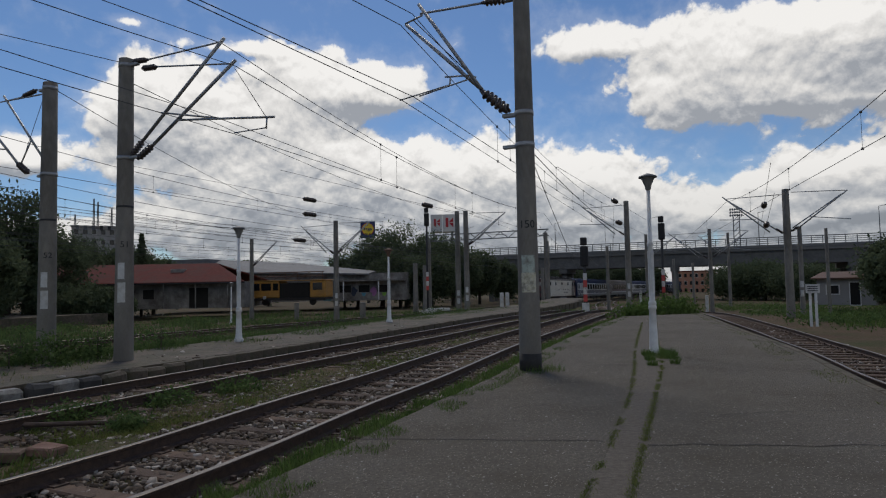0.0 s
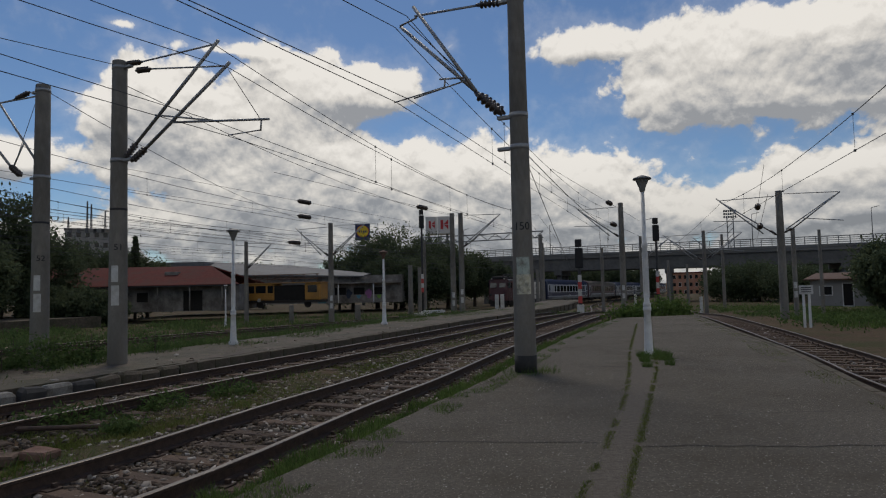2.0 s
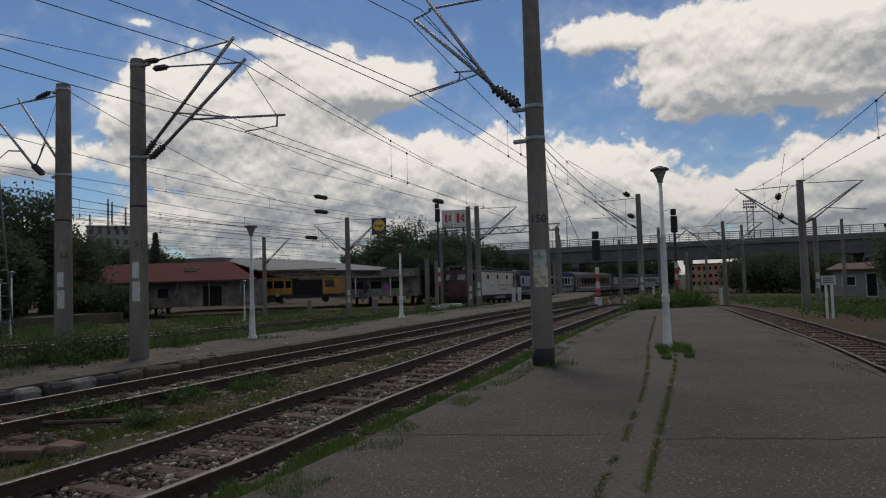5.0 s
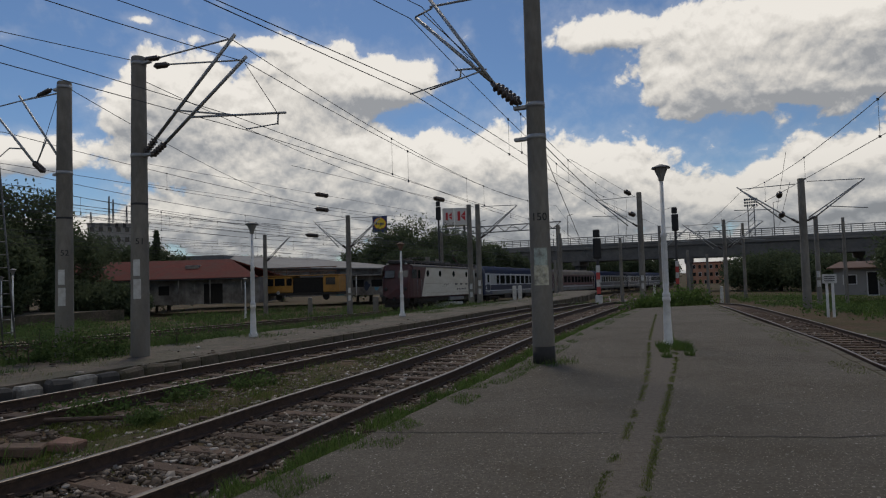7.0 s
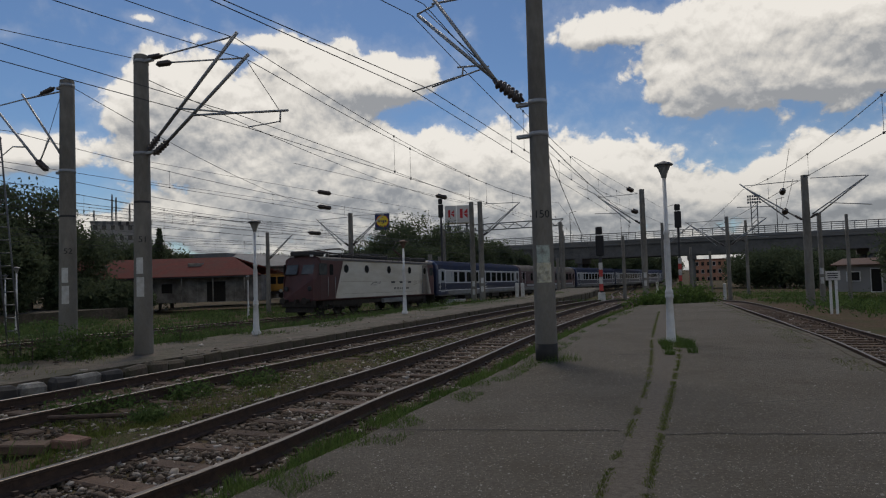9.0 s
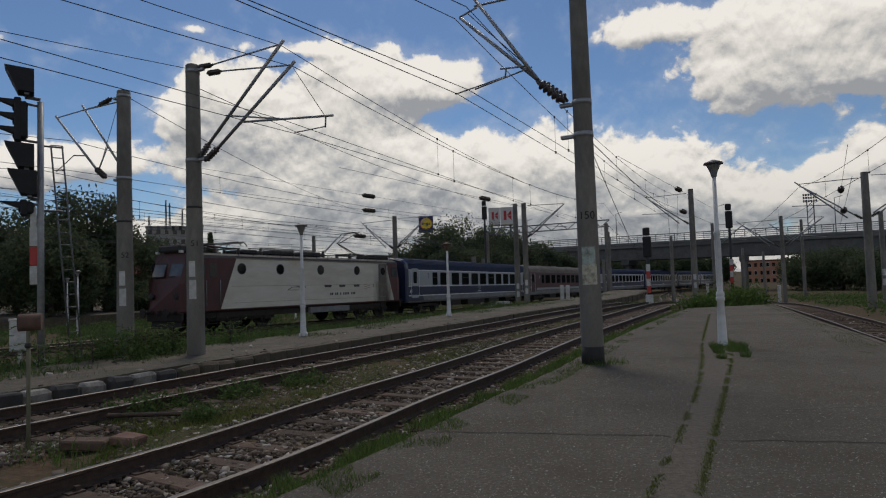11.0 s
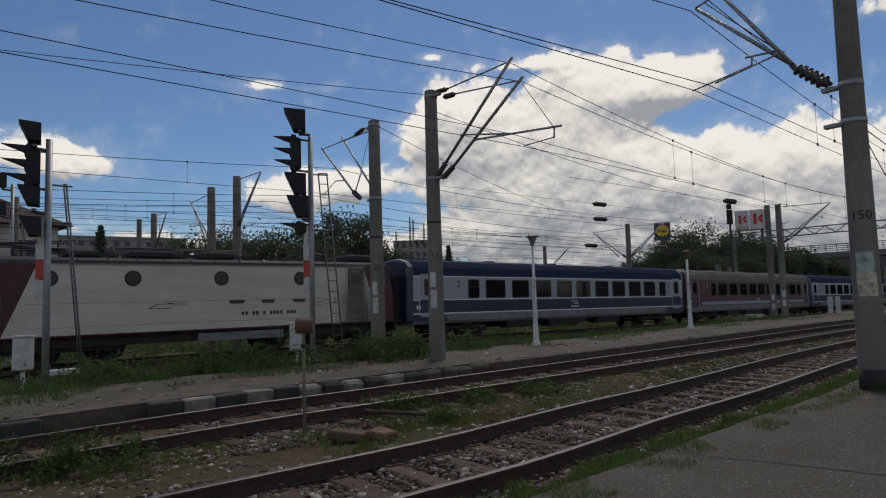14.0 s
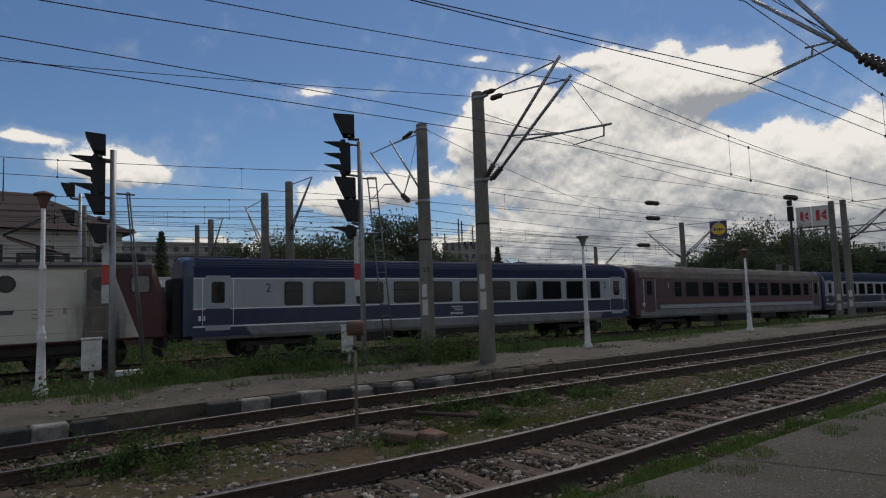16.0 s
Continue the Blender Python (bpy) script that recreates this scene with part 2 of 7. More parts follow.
MOSSGRASS = leafy("olive_grass", (0.088, 0.118, 0.030), (0.150, 0.168, 0.055))
DRYGRASS = leafy("dry_grass", (0.105, 0.120, 0.045), (0.170, 0.170, 0.072))
TREE = leafy("tree_leaves", (0.066, 0.088, 0.050), (0.108, 0.132, 0.074), 0.22)
BARK = mat("bark", (0.05, 0.04, 0.032), (0.085, 0.07, 0.055), scale=9, rough=0.95, bump=0.6)
RED_PAINT = mat("red_paint", (0.42, 0.04, 0.035), (0.50, 0.06, 0.05), rough=0.5)

# ------------------------------------------------------------------ mesh helpers


def mesh_ob(name, bm, material, parent=None, label="", smooth=False):
    me = bpy.data.meshes.new(name)
    bm.normal_update()
    bm.to_mesh(me)
    bm.free()
    for m in (material if isinstance(material, (list, tuple)) else [material]):
        me.materials.append(m)
    if smooth:
        me.polygons.foreach_set("use_smooth", [True] * len(me.polygons))
    ob = new(name, me)
    if parent is not None:
        ob.parent = parent
    if label:
        ob["label"] = label
    return ob


def part(name, bm, material, parent, label="", smooth=False):
    return mesh_ob(name, bm, material, parent, label, smooth)


def thing(name, label, category, m=None, group="", kind=""):
    e = new(name)
    if m is not None:
        e.matrix_basis = m
    return tagged(e, label, category, group, kind)


def B():
    return bmesh.new()


def box(bm, sx, sy, sz, m=None, mi=0, bevel=0.0):
    """A box of full sizes sx, sy, sz about the origin of m."""
    r = bmesh.ops.create_cube(bm, size=1.0, matrix=(m or Matrix()) @ Matrix.Diagonal((sx, sy, sz, 1)))
    vs = r["verts"]
    fs = {f for v in vs for f in v.link_faces}
    for f in fs:
        f.material_index = mi
    if bevel:
        es = list({e for v in vs for e in v.link_edges})
        q = bmesh.ops.bevel(bm, geom=es, offset=bevel, segments=1, affect="EDGES")
        for f in q["faces"]:
            f.material_index = mi
    return bm


def at(x, y, z, rz=0.0, rx=0.0, ry=0.0):
    return pose(x, y, z, rx, ry, rz)


def tube(bm, a, b, r1, r2=None, n=8, mi=0, caps=True):
    a, b = Vector(a), Vector(b)
    d = b - a
    r2 = r1 if r2 is None else r2
    m = Matrix.Translation((a + b) / 2) @ d.to_track_quat("Z", "Y").to_matrix().to_4x4()
    r = bmesh.ops.create_cone(bm, cap_ends=caps, segments=n, radius1=r1, radius2=r2, depth=d.length, matrix=m)
    for f in {f for v in r["verts"] for f in v.link_faces}:
        f.material_index = mi
        f.smooth = len(f.verts) == 4
    return bm


def lathe(bm, prof, n=12, m=None, mi=0):
    """A turned body from (radius, height) pairs."""
    m = m or Matrix()
    rings = []
    for r, z in prof:
        rings.append([bm.verts.new(m @ Vector((r * math.cos(2 * math.pi * i / n), r * math.sin(2 * math.pi * i / n), z))) for i in range(n)])
    for a, b in zip(rings, rings[1:]):
        for i in range(n):
            f = bm.faces.new((a[i], a[(i + 1) % n], b[(i + 1) % n], b[i]))
            f.material_index, f.smooth = mi, True
    for ring, flip in ((rings[0], True), (rings[-1], False)):
        f = bm.faces.new(ring[::-1] if flip else ring)
        f.material_index = mi
    return bm


def sweep(bm, pts, prof, mi=0, mis=None):
    """Sweep a closed profile of (across, up) pairs along a level polyline."""
    rings = []
    for i, p in enumerate(pts):
        q0, q1 = pts[max(i - 1, 0)], pts[min(i + 1, len(pts) - 1)]
        t = Vector((q1[0] - q0[0], q1[1] - q0[1], 0)).normalized()
        nrm = Vector((t.y, -t.x, 0))
        rings.append([bm.verts.new(Vector(p) + nrm * u + Vector((0, 0, v))) for u, v in prof])
    k = len(prof)
    for a, b in zip(rings, rings[1:]):
        for i in range(k):
            f = bm.faces.new((a[i], b[i], b[(i + 1) % k], a[(i + 1) % k]))
            f.material_index = mis[i] if mis else mi
    bm.faces.new(rings[0][::-1]), bm.faces.new(rings[-1])
    return bm


def extrude_poly(bm, pts2, z0, z1, mi=0, m=None):
    m = m or Matrix()
    lo = [bm.verts.new(m @ Vector((x, y, z0))) for x, y in pts2]
    hi = [bm.verts.new(m @ Vector((x, y, z1))) for x, y in pts2]
    n = len(pts2)
    fs = [bm.faces.new(lo[::-1]), bm.faces.new(hi)] + [bm.faces.new((lo[i], lo[(i + 1) % n], hi[(i + 1) % n], hi[i])) for i in range(n)]
    for f in fs:
        f.material_index = mi
    return bm


def polar(az, d, z=0.0):
    return Vector((d * math.sin(radians(az)), d * math.cos(radians(az)), z))


def spline(ctrl, step):
    """An even polyline through control points (Catmull-Rom)."""
    P = [Vector(c) for c in ctrl]
    P = [2 * P[0] - P[1]] + P + [2 * P[-1] - P[-2]]
    raw = []
    for i in range(1, len(P) - 2):
        for k in range(24):
            t = k / 24
            a, b, c, d = P[i - 1:i + 3]
            raw.append(0.5 * (2 * b + (c - a) * t + (2 * a - 5 * b + 4 * c - d) * t * t + (3 * b - a - 3 * c + d) * t ** 3))
    raw.append(P[-2])
    out, left = [raw[0]], step
    for a, b in zip(raw, raw[1:]):
        seg = (b - a).length
        pos = 0.0
        while seg - pos >= left:
            pos += left
            out.append(a.lerp(b, pos / seg))
            left = step
        left -= seg - pos
    return out


# ------------------------------------------------------------------ levels and lines of the yard
def smoothstep(a, b, v):
    t = np.clip((v - a) / (b - a), 0, 1)
    return t * t * (3 - 2 * t)


def drop(d):
    """The yard falls gently away from the station with the distance d."""
    return np.interp(d, [0, 20, 26, 41, 61, 101, 160, 320, 900], [-0.40, -0.45, -0.5, -0.8, -1.2, -1.8, -2.6, -4.0, -6.0])


NEAR_C = [(-6.35, -2.0), (-4.33, 3.2), (-3.08, 5.9), (-2.62, 7.0), (-1.82, 9.3), (-0.69, 12.1), (1.55, 18.3), (5.3, 27.3), (12.3, 44.2), (16.6, 58.0), (20.5, 76.0), (26.0, 100.0), (35, 130)]
FAR_C = [(-9.6, 0.0), (-8.3, 4.0), (-7.1, 7.4), (-6.0, 9.7), (-5.0, 11.9), (-3.1, 16.0), (-0.55, 21.6), (2.85, 29.2), (7.2, 38.0), (12.2, 50.0), (17.2, 68.0), (22.4, 90.0), (31, 120.0)]
RIGHT_C = [(6.2, 0.0), (7.75, 6.1), (9.5, 12.85), (10.27, 15.2), (11.1, 17.8), (11.9, 20.8), (13.16, 25.15), (14.8, 31.3), (17.6, 41.3), (22.4, 57.5), (28.0, 76.0), (36.0, 104.0), (44.0, 130.0)]
S_PATH = [0, 45, 70, 95, 120, 145, 180, 260]
S_HEAD = [26.2, 26.0, 21.8, 23.0, 27.6, 27.6, 26.5, 26.5]


def train_line():
    out, x, y = [], -33.2 - 1.45 * 0.90, -8.13 + 1.45 * 0.44
    # the line also runs on behind the start
    for i in range(-120, 521):
        out.append((i * 0.5, x, y))
    x0, y0 = x, y
    res = {}
    for sgn in (1, -1):
        x, y = x0, y0
        for i in range(0, 521 if sgn > 0 else 121):
            res[sgn * i] = (x, y)
            h = radians(np.interp(sgn * i * 0.5, S_PATH, S_HEAD))
            x, y = x + sgn * 0.5 * math.sin(h), y + sgn * 0.5 * math.cos(h)
    ks = sorted(res)
    return np.array([k * 0.5 for k in ks]), np.array([res[k] for k in ks])


TS, TXY = train_line()


def train_at(s):
    x, y = float(np.interp(s, TS, TXY[:, 0])), float(np.interp(s, TS, TXY[:, 1]))
    return Vector((x, y, float(drop(math.hypot(x, y)))))


FAR_POLY = np.array([(p.x, p.y) for p in spline([(*c, 0) for c in FAR_C], 0.5)])


def left_of_far(x, y):
    """Signed distance to the left of the second track's centre."""
    d = (FAR_POLY[:, 0] - x) ** 2 + (FAR_POLY[:, 1] - y) ** 2
    i = int(np.clip(np.argmin(d), 1, len(FAR_POLY) - 2))
    t = FAR_POLY[i + 1] - FAR_POLY[i - 1]
    t = t / np.linalg.norm(t)
    v = np.array((x, y)) - FAR_POLY[i]
    return float(t[0] * v[1] - t[1] * v[0])


def ground_z(x, y):
    d = math.hypot(x, y)
    low = float(drop(d)) - 0.20
    u = left_of_far(x, y)
    w = max(float(smoothstep(6.0, 9.5, u)), float(smoothstep(34, 60, d)))
    # the single track on the far side of the platform lies lower
    side = float(smoothstep(0.0, 0.3 if y < 29 else 1.5, x - (3.77 + 0.278 * y)))
    return (-0.275 - 0.43 * side + 0.035 * noise.noise((x * 0.8, y * 0.8, 3))) * (1 - w) + (low - 0.06) * w

# ------------------------------------------------------------------ ground, tracks, platforms


def build_ground():
    rs = [0.0, 1.0, 2.0]
    while rs[-1] < 2600:
        rs.append(rs[-1] + max(0.45, rs[-1] * 0.045))
    n = 200
    bm = B()
    c = bm.verts.new((0, 0, -0.32))
    rings = []
    for r in rs[1:]:
        ring = []
        for i in range(n):
            a = 2 * math.pi * i / n
            x, y = r * math.sin(a), r * math.cos(a)
            z = ground_z(x, y)
            z += 0.05 * (noise.noise((x * 0.9, y * 0.9, 0)) + 0.6 * noise.noise((x * 2.3, y * 2.3, 5)))
            if r > 260:
                z -= 0.0
            ring.append(bm.verts.new((x, y, z)))
        rings.append(ring)
    for i in range(n):
        bm.faces.new((c, rings[0][(i + 1) % n], rings[0][i]))
    for a, b in zip(rings, rings[1:]):
        for i in range(n):
            bm.faces.new((a[i], a[(i + 1) % n], b[(i + 1) % n], b[i]))
    tagged(mesh_ob("ground", bm, DIRT, smooth=True), "brown dirt and old ballast with weedy patches", "ground", kind="structure")


RAIL_PROF = [(-0.07, -0.16), (0.07, -0.16), (0.065, -0.14), (0.012, -0.125), (0.012, -0.045), (0.036, -0.032), (0.036, -0.004), (0.028, 0.0),
             (-0.028, 0.0), (-0.036, -0.004), (-0.036, -0.032), (-0.012, -0.045), (-0.012, -0.125), (-0.065, -0.14)]
RAIL_MI = [0, 0, 0, 0, 0, 0, 1, 1, 1, 0, 0, 0, 0, 0]


def rail_z(p, near=-0.08):
    d = math.hypot(p[0], p[1])
    w = float(smoothstep(34, 60, d))
    return near * (1 - w) + float(drop(d)) * w


def offset_line(pts, off):
    out = []
    for i, p in enumerate(pts):
        a, b = pts[max(i - 1, 0)], pts[min(i + 1, len(pts) - 1)]
        t = Vector((b[0] - a[0], b[1] - a[1], 0)).normalized()
        out.append(Vector((p[0] + t.y * off, p[1] - t.x * off, p[2])))
    return out


SLEEPER_ME = {}


def sleeper_mesh():
    if "m" not in SLEEPER_ME:
        bm = B()
        box(bm, 2.5, 0.24, 0.16, bevel=0.018)
        for v in bm.verts:
            v.co += Vector(noise.noise_vector(v.co * 3)) * 0.012
        # rail chairs and screws stand on the sleeper
        for sx in (-0.7535, 0.7535):
            box(bm, 0.34, 0.16, 0.022, at(sx, 0, 0.088), 1)
            for q in (-0.11, 0.11):
                box(bm, 0.045, 0.045, 0.05, at(sx + q, 0.03, 0.115), 1)
        me = bpy.data.meshes.new("sleeper")
        bm.to_mesh(me)
        bm.free()
        me.materials.append(SLEEPER), me.materials.append(RAIL_SIDE)
        SLEEPER_ME["m"] = me
    return SLEEPER_ME["m"]


def build_track(ctrl, label, parts_to, near=-0.08, pts=None):
    e = thing("railway_track", label, "railway track", kind="structure")
    pts = pts or [Vector((p.x, p.y, rail_z(p, near))) for p in spline([(*c, 0) for c in ctrl], 0.65)]
    for off in (-0.7535, 0.7535):
        bm = B()
        sweep(bm, offset_line(pts, off), RAIL_PROF, mis=RAIL_MI)
        part("rail", bm, [RAIL_SIDE, RAIL_TOP], e)
    k = 0
    rest = B()
    for i, p in enumerate(pts[1:-1], 1):
        t = pts[i + 1] - pts[i - 1]
        ang = math.degrees(math.atan2(-t.x, t.y)) + random.uniform(-1.5, 1.5)
        m = at(p.x, p.y, p.z - 0.16 - 0.085, ang)
        if math.hypot(p.x, p.y) < parts_to and p.y > 0:
            s = new("sleeper", sleeper_mesh())
            s.parent, s.matrix_basis = e, m
            k += 1
        elif math.hypot(p.x, p.y) < 90:
            box(rest, 2.5, 0.24, 0.16, m)
    if rest.verts:
        tagged(part("sleepers", rest, SLEEPER, e), kind="stuff")
    else:
        rest.free()
    return pts


def build_platforms():
    # the island platform on which the camera stands: a wedge that narrows to its end
    left = [(-8.0, -12.0), (-4.4, -3.0), (-2.55, 2.4), (-1.66, 4.92), (-1.05, 6.3), (-0.6, 7.52), (0.08, 9.15), (0.89, 11.1), (2.78, 16.2), (5.67, 23.24), (8.1, 28.6)]
    right = [(12.0, 29.6), (10.6, 24.4), (9.35, 19.9), (8.06, 14.77), (6.95, 11.24), (6.15, 8.85), (5.3, 5.5), (4.2, 0.0), (3.7, -3.0), (2.2, -12.0)]
    L = [Vector(p) for p in spline([(*c, 0) for c in left], 0.35)]
    R = [Vector(p) for p in spline([(*c, 0) for c in right], 0.8)]
    outline = [(p.x + 0.05 * noise.noise((p.x * 3, p.y * 3, 1)), p.y + 0.05 * noise.noise((p.x * 3, p.y * 3, 9))) for p in L]
    outline += [(p.x + 0.03 * noise.noise((p.x * 3, p.y * 3, 1)), p.y) for p in R]
    bm = B()
    extrude_poly(bm, outline, -0.95, 0.0)
    bmesh.ops.triangulate(bm, faces=[f for f in bm.faces if len(f.verts) > 4])
    tagged(mesh_ob("platform", bm, ASPHALT), "worn grey asphalt island platform with cracks and grass edges", "platform", kind="structure")
    # a pale concrete kerb strip shows along the edge by the single track
    kr = offset_line([Vector((x, y, 0)) for x, y in right[::-1]][1:], -0.10)
    kr = spline([tuple(p) for p in kr], 1.0)
    tops = thing("platform_kerb", "broken pale concrete kerb stones along the platform edge", "kerb", kind="structure")
    for a, b in zip(kr, kr[1:]):
        bm = B()
        c, d = (a + b) / 2, b - a
        box(bm, 0.16, d.length - 0.03, 0.30, at(c.x + random.uniform(-.02, .02), c.y, -0.135, math.degrees(math.atan2(-d.x, d.y))), bevel=0.02)
        part("kerb_stone", bm, SLAB, tops)
    # the second platform beyond the tracks, with a painted edge
    pts = [p for p in spline([(*c, 0) for c in FAR_C], 0.62) if p.y < 62]
    edge = offset_line([p for p in spline([(*c, 0) for c in FAR_C], 0.50) if p.y < 62], -1.78)
    back = offset_line(pts, -5.2)
    bm = B()
    extrude_poly(bm, [(p.x + 0.04 * noise.noise((p.y * 2, 0, 0)), p.y) for p in offset_line(pts, -2.02)] + [(p.x + 0.5 * noise.noise((p.y, 3, 0)), p.y) for p in back[::-1]], -0.5, -0.03)
    bmesh.ops.triangulate(bm, faces=[f for f in bm.faces if len(f.verts) > 4])
    tagged(mesh_ob("platform", bm, SLAB), "crumbling low concrete platform overgrown with weeds", "platform", kind="structure")
    k = thing("platform_kerb", "platform edge of kerb blocks painted black and white, paint flaking", "kerb", kind="structure")
    for i, (a, b) in enumerate(zip(edge, edge[1:])):
        if a.y < -2:
            continue
        c, d = (a + b) / 2, b - a
        broken = 9.6 < c.y < 14.2
        if 5.9 < c.y < 7.2:  # here the blocks are gone and earth has slid down
            continue
        bm = B()
        box(bm, 0.26 + random.uniform(-0.02, 0.02), d.length - (0.012 if c.y < 12.5 else -0.01), 0.46, bevel=(0.025 if c.y < 12.5 else 0.012) if not broken else 0.06)
        for v in bm.verts:
            v.co += Vector(noise.noise_vector(v.co * 2 + Vector((i * 7.1, 0, 0)))) * (0.05 if broken else 0.015)
        painted = c.y < 12.5
        mt = (WHITE_KERB if i % 2 else BLACK_KERB) if painted else SLAB
        o = part("kerb_block", bm, mt, k)
        o.matrix_basis = at(c.x + random.uniform(-.03, .03), c.y, -0.250 - (0.04 if broken and i % 3 == 0 else 0), math.degrees(math.atan2(-d.x, d.y)) + random.uniform(-2, 2), random.uniform(-2, 2), random.uniform(-3, 3))
    return L, R, edge


build_ground()
NEAR_PTS = build_track(NEAR_C, "rusty rails on old sleepers beside the asphalt platform", 26)
FAR_PTS = build_track(FAR_C, "rusty rails in weeds along the painted platform edge", 26)
RIGHT_PTS = build_track(RIGHT_C, "single rusty track along the far side of the platform", 32, near=-0.50)
_tp = [train_at(s) for s in np.arange(-55, 255, 0.65)]
build_track(None, "weedy main track on which the train runs", 0, pts=_tp)
PLAT_L, PLAT_R, EDGE = build_platforms()

# ------------------------------------------------------------------ the passenger train
MAROON = mat("maroon_loco_paint", (0.058, 0.016, 0.017), (0.085, 0.024, 0.024), scale=3, rough=0.55, stain=(0.045, 0.024, 0.023), stain_amount=0.6, stain_scale=1.1, stretch=(1, 1, 0.4))
CREAM = mat("cream_loco_paint", (0.54, 0.52, 0.46), (0.61, 0.59, 0.53), scale=2, rough=0.5, stain=(0.40, 0.35, 0.26), stain_amount=0.5, stain_scale=0.9, stretch=(1, 0.35, 1.4))
def soot_streak(m, y_mid, half):
    """Brake soot and rust run down either side of the rear door."""
    nt = m.node_tree
    N, L = nt.nodes.new, nt.links.new

    def M(op, a, b=0.0):
        n = N("ShaderNodeMath")
        n.operation = op
        for sock, v in zip(n.inputs, (a, b)):
            if isinstance(v, (int, float)):
                sock.default_value = v
            else:
                L(v, sock)
        return n.outputs[0]
    tc, sep, mp, no, mx = N("ShaderNodeTexCoord"), N("ShaderNodeSeparateXYZ"), N("ShaderNodeMapping"), N("ShaderNodeTexNoise"), N("ShaderNodeMix")
    L(tc.outputs["Object"], sep.inputs[0]), L(tc.outputs["Object"], mp.inputs[0]), L(mp.outputs[0], no.inputs[0])
    mp.inputs["Scale"].default_value = (1, 5.0, 0.9)
    no.inputs["Scale"].default_value, no.inputs["Detail"].default_value = 1.2, 6
    near = M("MAXIMUM", M("SUBTRACT", 1.0, M("DIVIDE", M("ABSOLUTE", M("SUBTRACT", sep.outputs[1], y_mid)), half)), 0.0)
    low = M("MINIMUM", M("MAXIMUM", M("DIVIDE", M("SUBTRACT", 3.6, sep.outputs[2]), 1.6), 0.1), 1.0)
    f = M("MINIMUM", M("MULTIPLY", M("MULTIPLY", M("POWER", near, 0.8), low), M("MULTIPLY", no.outputs[0], 2.1)), 0.93)
    b = nt.nodes["Principled BSDF"]
    old = b.inputs["Base Color"].links[0].from_socket
    mx.data_type = "RGBA"
    L(f, mx.inputs[0]), L(old, mx.inputs[6]), L(mx.outputs[2], b.inputs["Base Color"])
    mx.inputs[7].default_value = (0.050, 0.040, 0.034, 1)


soot_streak(CREAM, -7.75, 1.25)
SOOT = mat("sooty_door_paint", (0.075, 0.062, 0.050), (0.20, 0.175, 0.145), scale=2.2, rough=0.6, stain=(0.06, 0.05, 0.045), stain_amount=0.8, stain_scale=1.2, stretch=(1, 1, 0.4))
ROOFDARK = mat("sooty_roof", (0.022, 0.022, 0.025), (0.045, 0.042, 0.042), scale=4, rough=0.8, bump=0.3)
UNDER = mat("oily_underframe", (0.014, 0.012, 0.011), (0.034, 0.028, 0.024), scale=6, rough=0.85)
BLUE = mat("dark_blue_coach_paint", (0.009, 0.018, 0.054), (0.012, 0.024, 0.068), scale=3, rough=0.35, coat=0.2, stain=(0.03, 0.035, 0.06), stain_amount=0.5)
BLUEROOF = mat("ribbed_blue_roof", (0.014, 0.026, 0.072), (0.022, 0.036, 0.088), scale=5, rough=0.75, spec=0.25, stain=(0.032, 0.038, 0.062), stain_amount=0.7, stain_scale=0.8)
SILVER = mat("pale_grey_coach_paint", (0.29, 0.32, 0.35), (0.34, 0.37, 0.40), scale=3, rough=0.4, stain=(0.30, 0.31, 0.31), stain_amount=0.5, stretch=(1, 1, 0.4))
STRIPE = mat("white_coach_stripe", (0.66, 0.68, 0.70), (0.74, 0.75, 0.76), rough=0.45)
SKIRT = mat("grey_skirt", (0.16, 0.17, 0.18), (0.22, 0.23, 0.235), scale=4, rough=0.6, stain=(0.10, 0.085, 0.07), stain_amount=0.7)
REDCOACH = mat("faded_red_coach_paint", (0.060, 0.026, 0.032), (0.085, 0.038, 0.044), scale=3, rough=0.5, stain=(0.075, 0.05, 0.05), stain_amount=0.6)
REDBAND = mat("bright_red_band", (0.13, 0.028, 0.034), (0.16, 0.036, 0.042), rough=0.5)
BEIGEROOF = mat("dusty_beige_roof", (0.19, 0.165, 0.14), (0.25, 0.22, 0.19), scale=3, rough=0.8, stain=(0.12, 0.10, 0.09), stain_amount=0.7)
GLASS = mat("dark_train_glass", (0.006, 0.008, 0.010), (0.010, 0.012, 0.014), rough=0.08, spec=0.38)
CABGLASS = mat("cab_glass", (0.035, 0.042, 0.044), (0.09, 0.10, 0.10), scale=1.5, rough=0.08, spec=0.7)
RUBBER = mat("black_rubber", (0.014, 0.014, 0.015), (0.02, 0.02, 0.02), rough=0.7)
BLUETEXT = mat("dark_blue_lettering", (0.02, 0.04, 0.12), rough=0.5)
GREYTEXT = mat("grey_lettering", (0.055, 0.052, 0.055), rough=0.6)
TANTXT = mat("tan_grime", (0.30, 0.26, 0.19), rough=0.7)
HALF = 1.45


def shell(bm, prof, y0, y1, mis, rows=1, taper0=0.0, taper1=0.0):
    """A vehicle skin: a half profile of (x, z) from the sill up to the ridge, mirrored and drawn out along y."""
    full = [(x, z) for x, z in prof] + [(-x, z) for x, z in prof[-2::-1]]
    mi = mis + mis[::-1]
    st = [bm.verts.new((x, y0, z)) for x, z in full]
    en = [bm.verts.new((x, y1, z)) for x, z in full]
    for i in range(len(full) - 1):
        f = bm.faces.new((st[i], en[i], en[i + 1], st[i + 1]))
        f.material_index = mi[i]
        f.smooth = False
    for ring in (st, en[::-1]):
        bm.faces.new(ring).material_index = mi[0]
    return bm


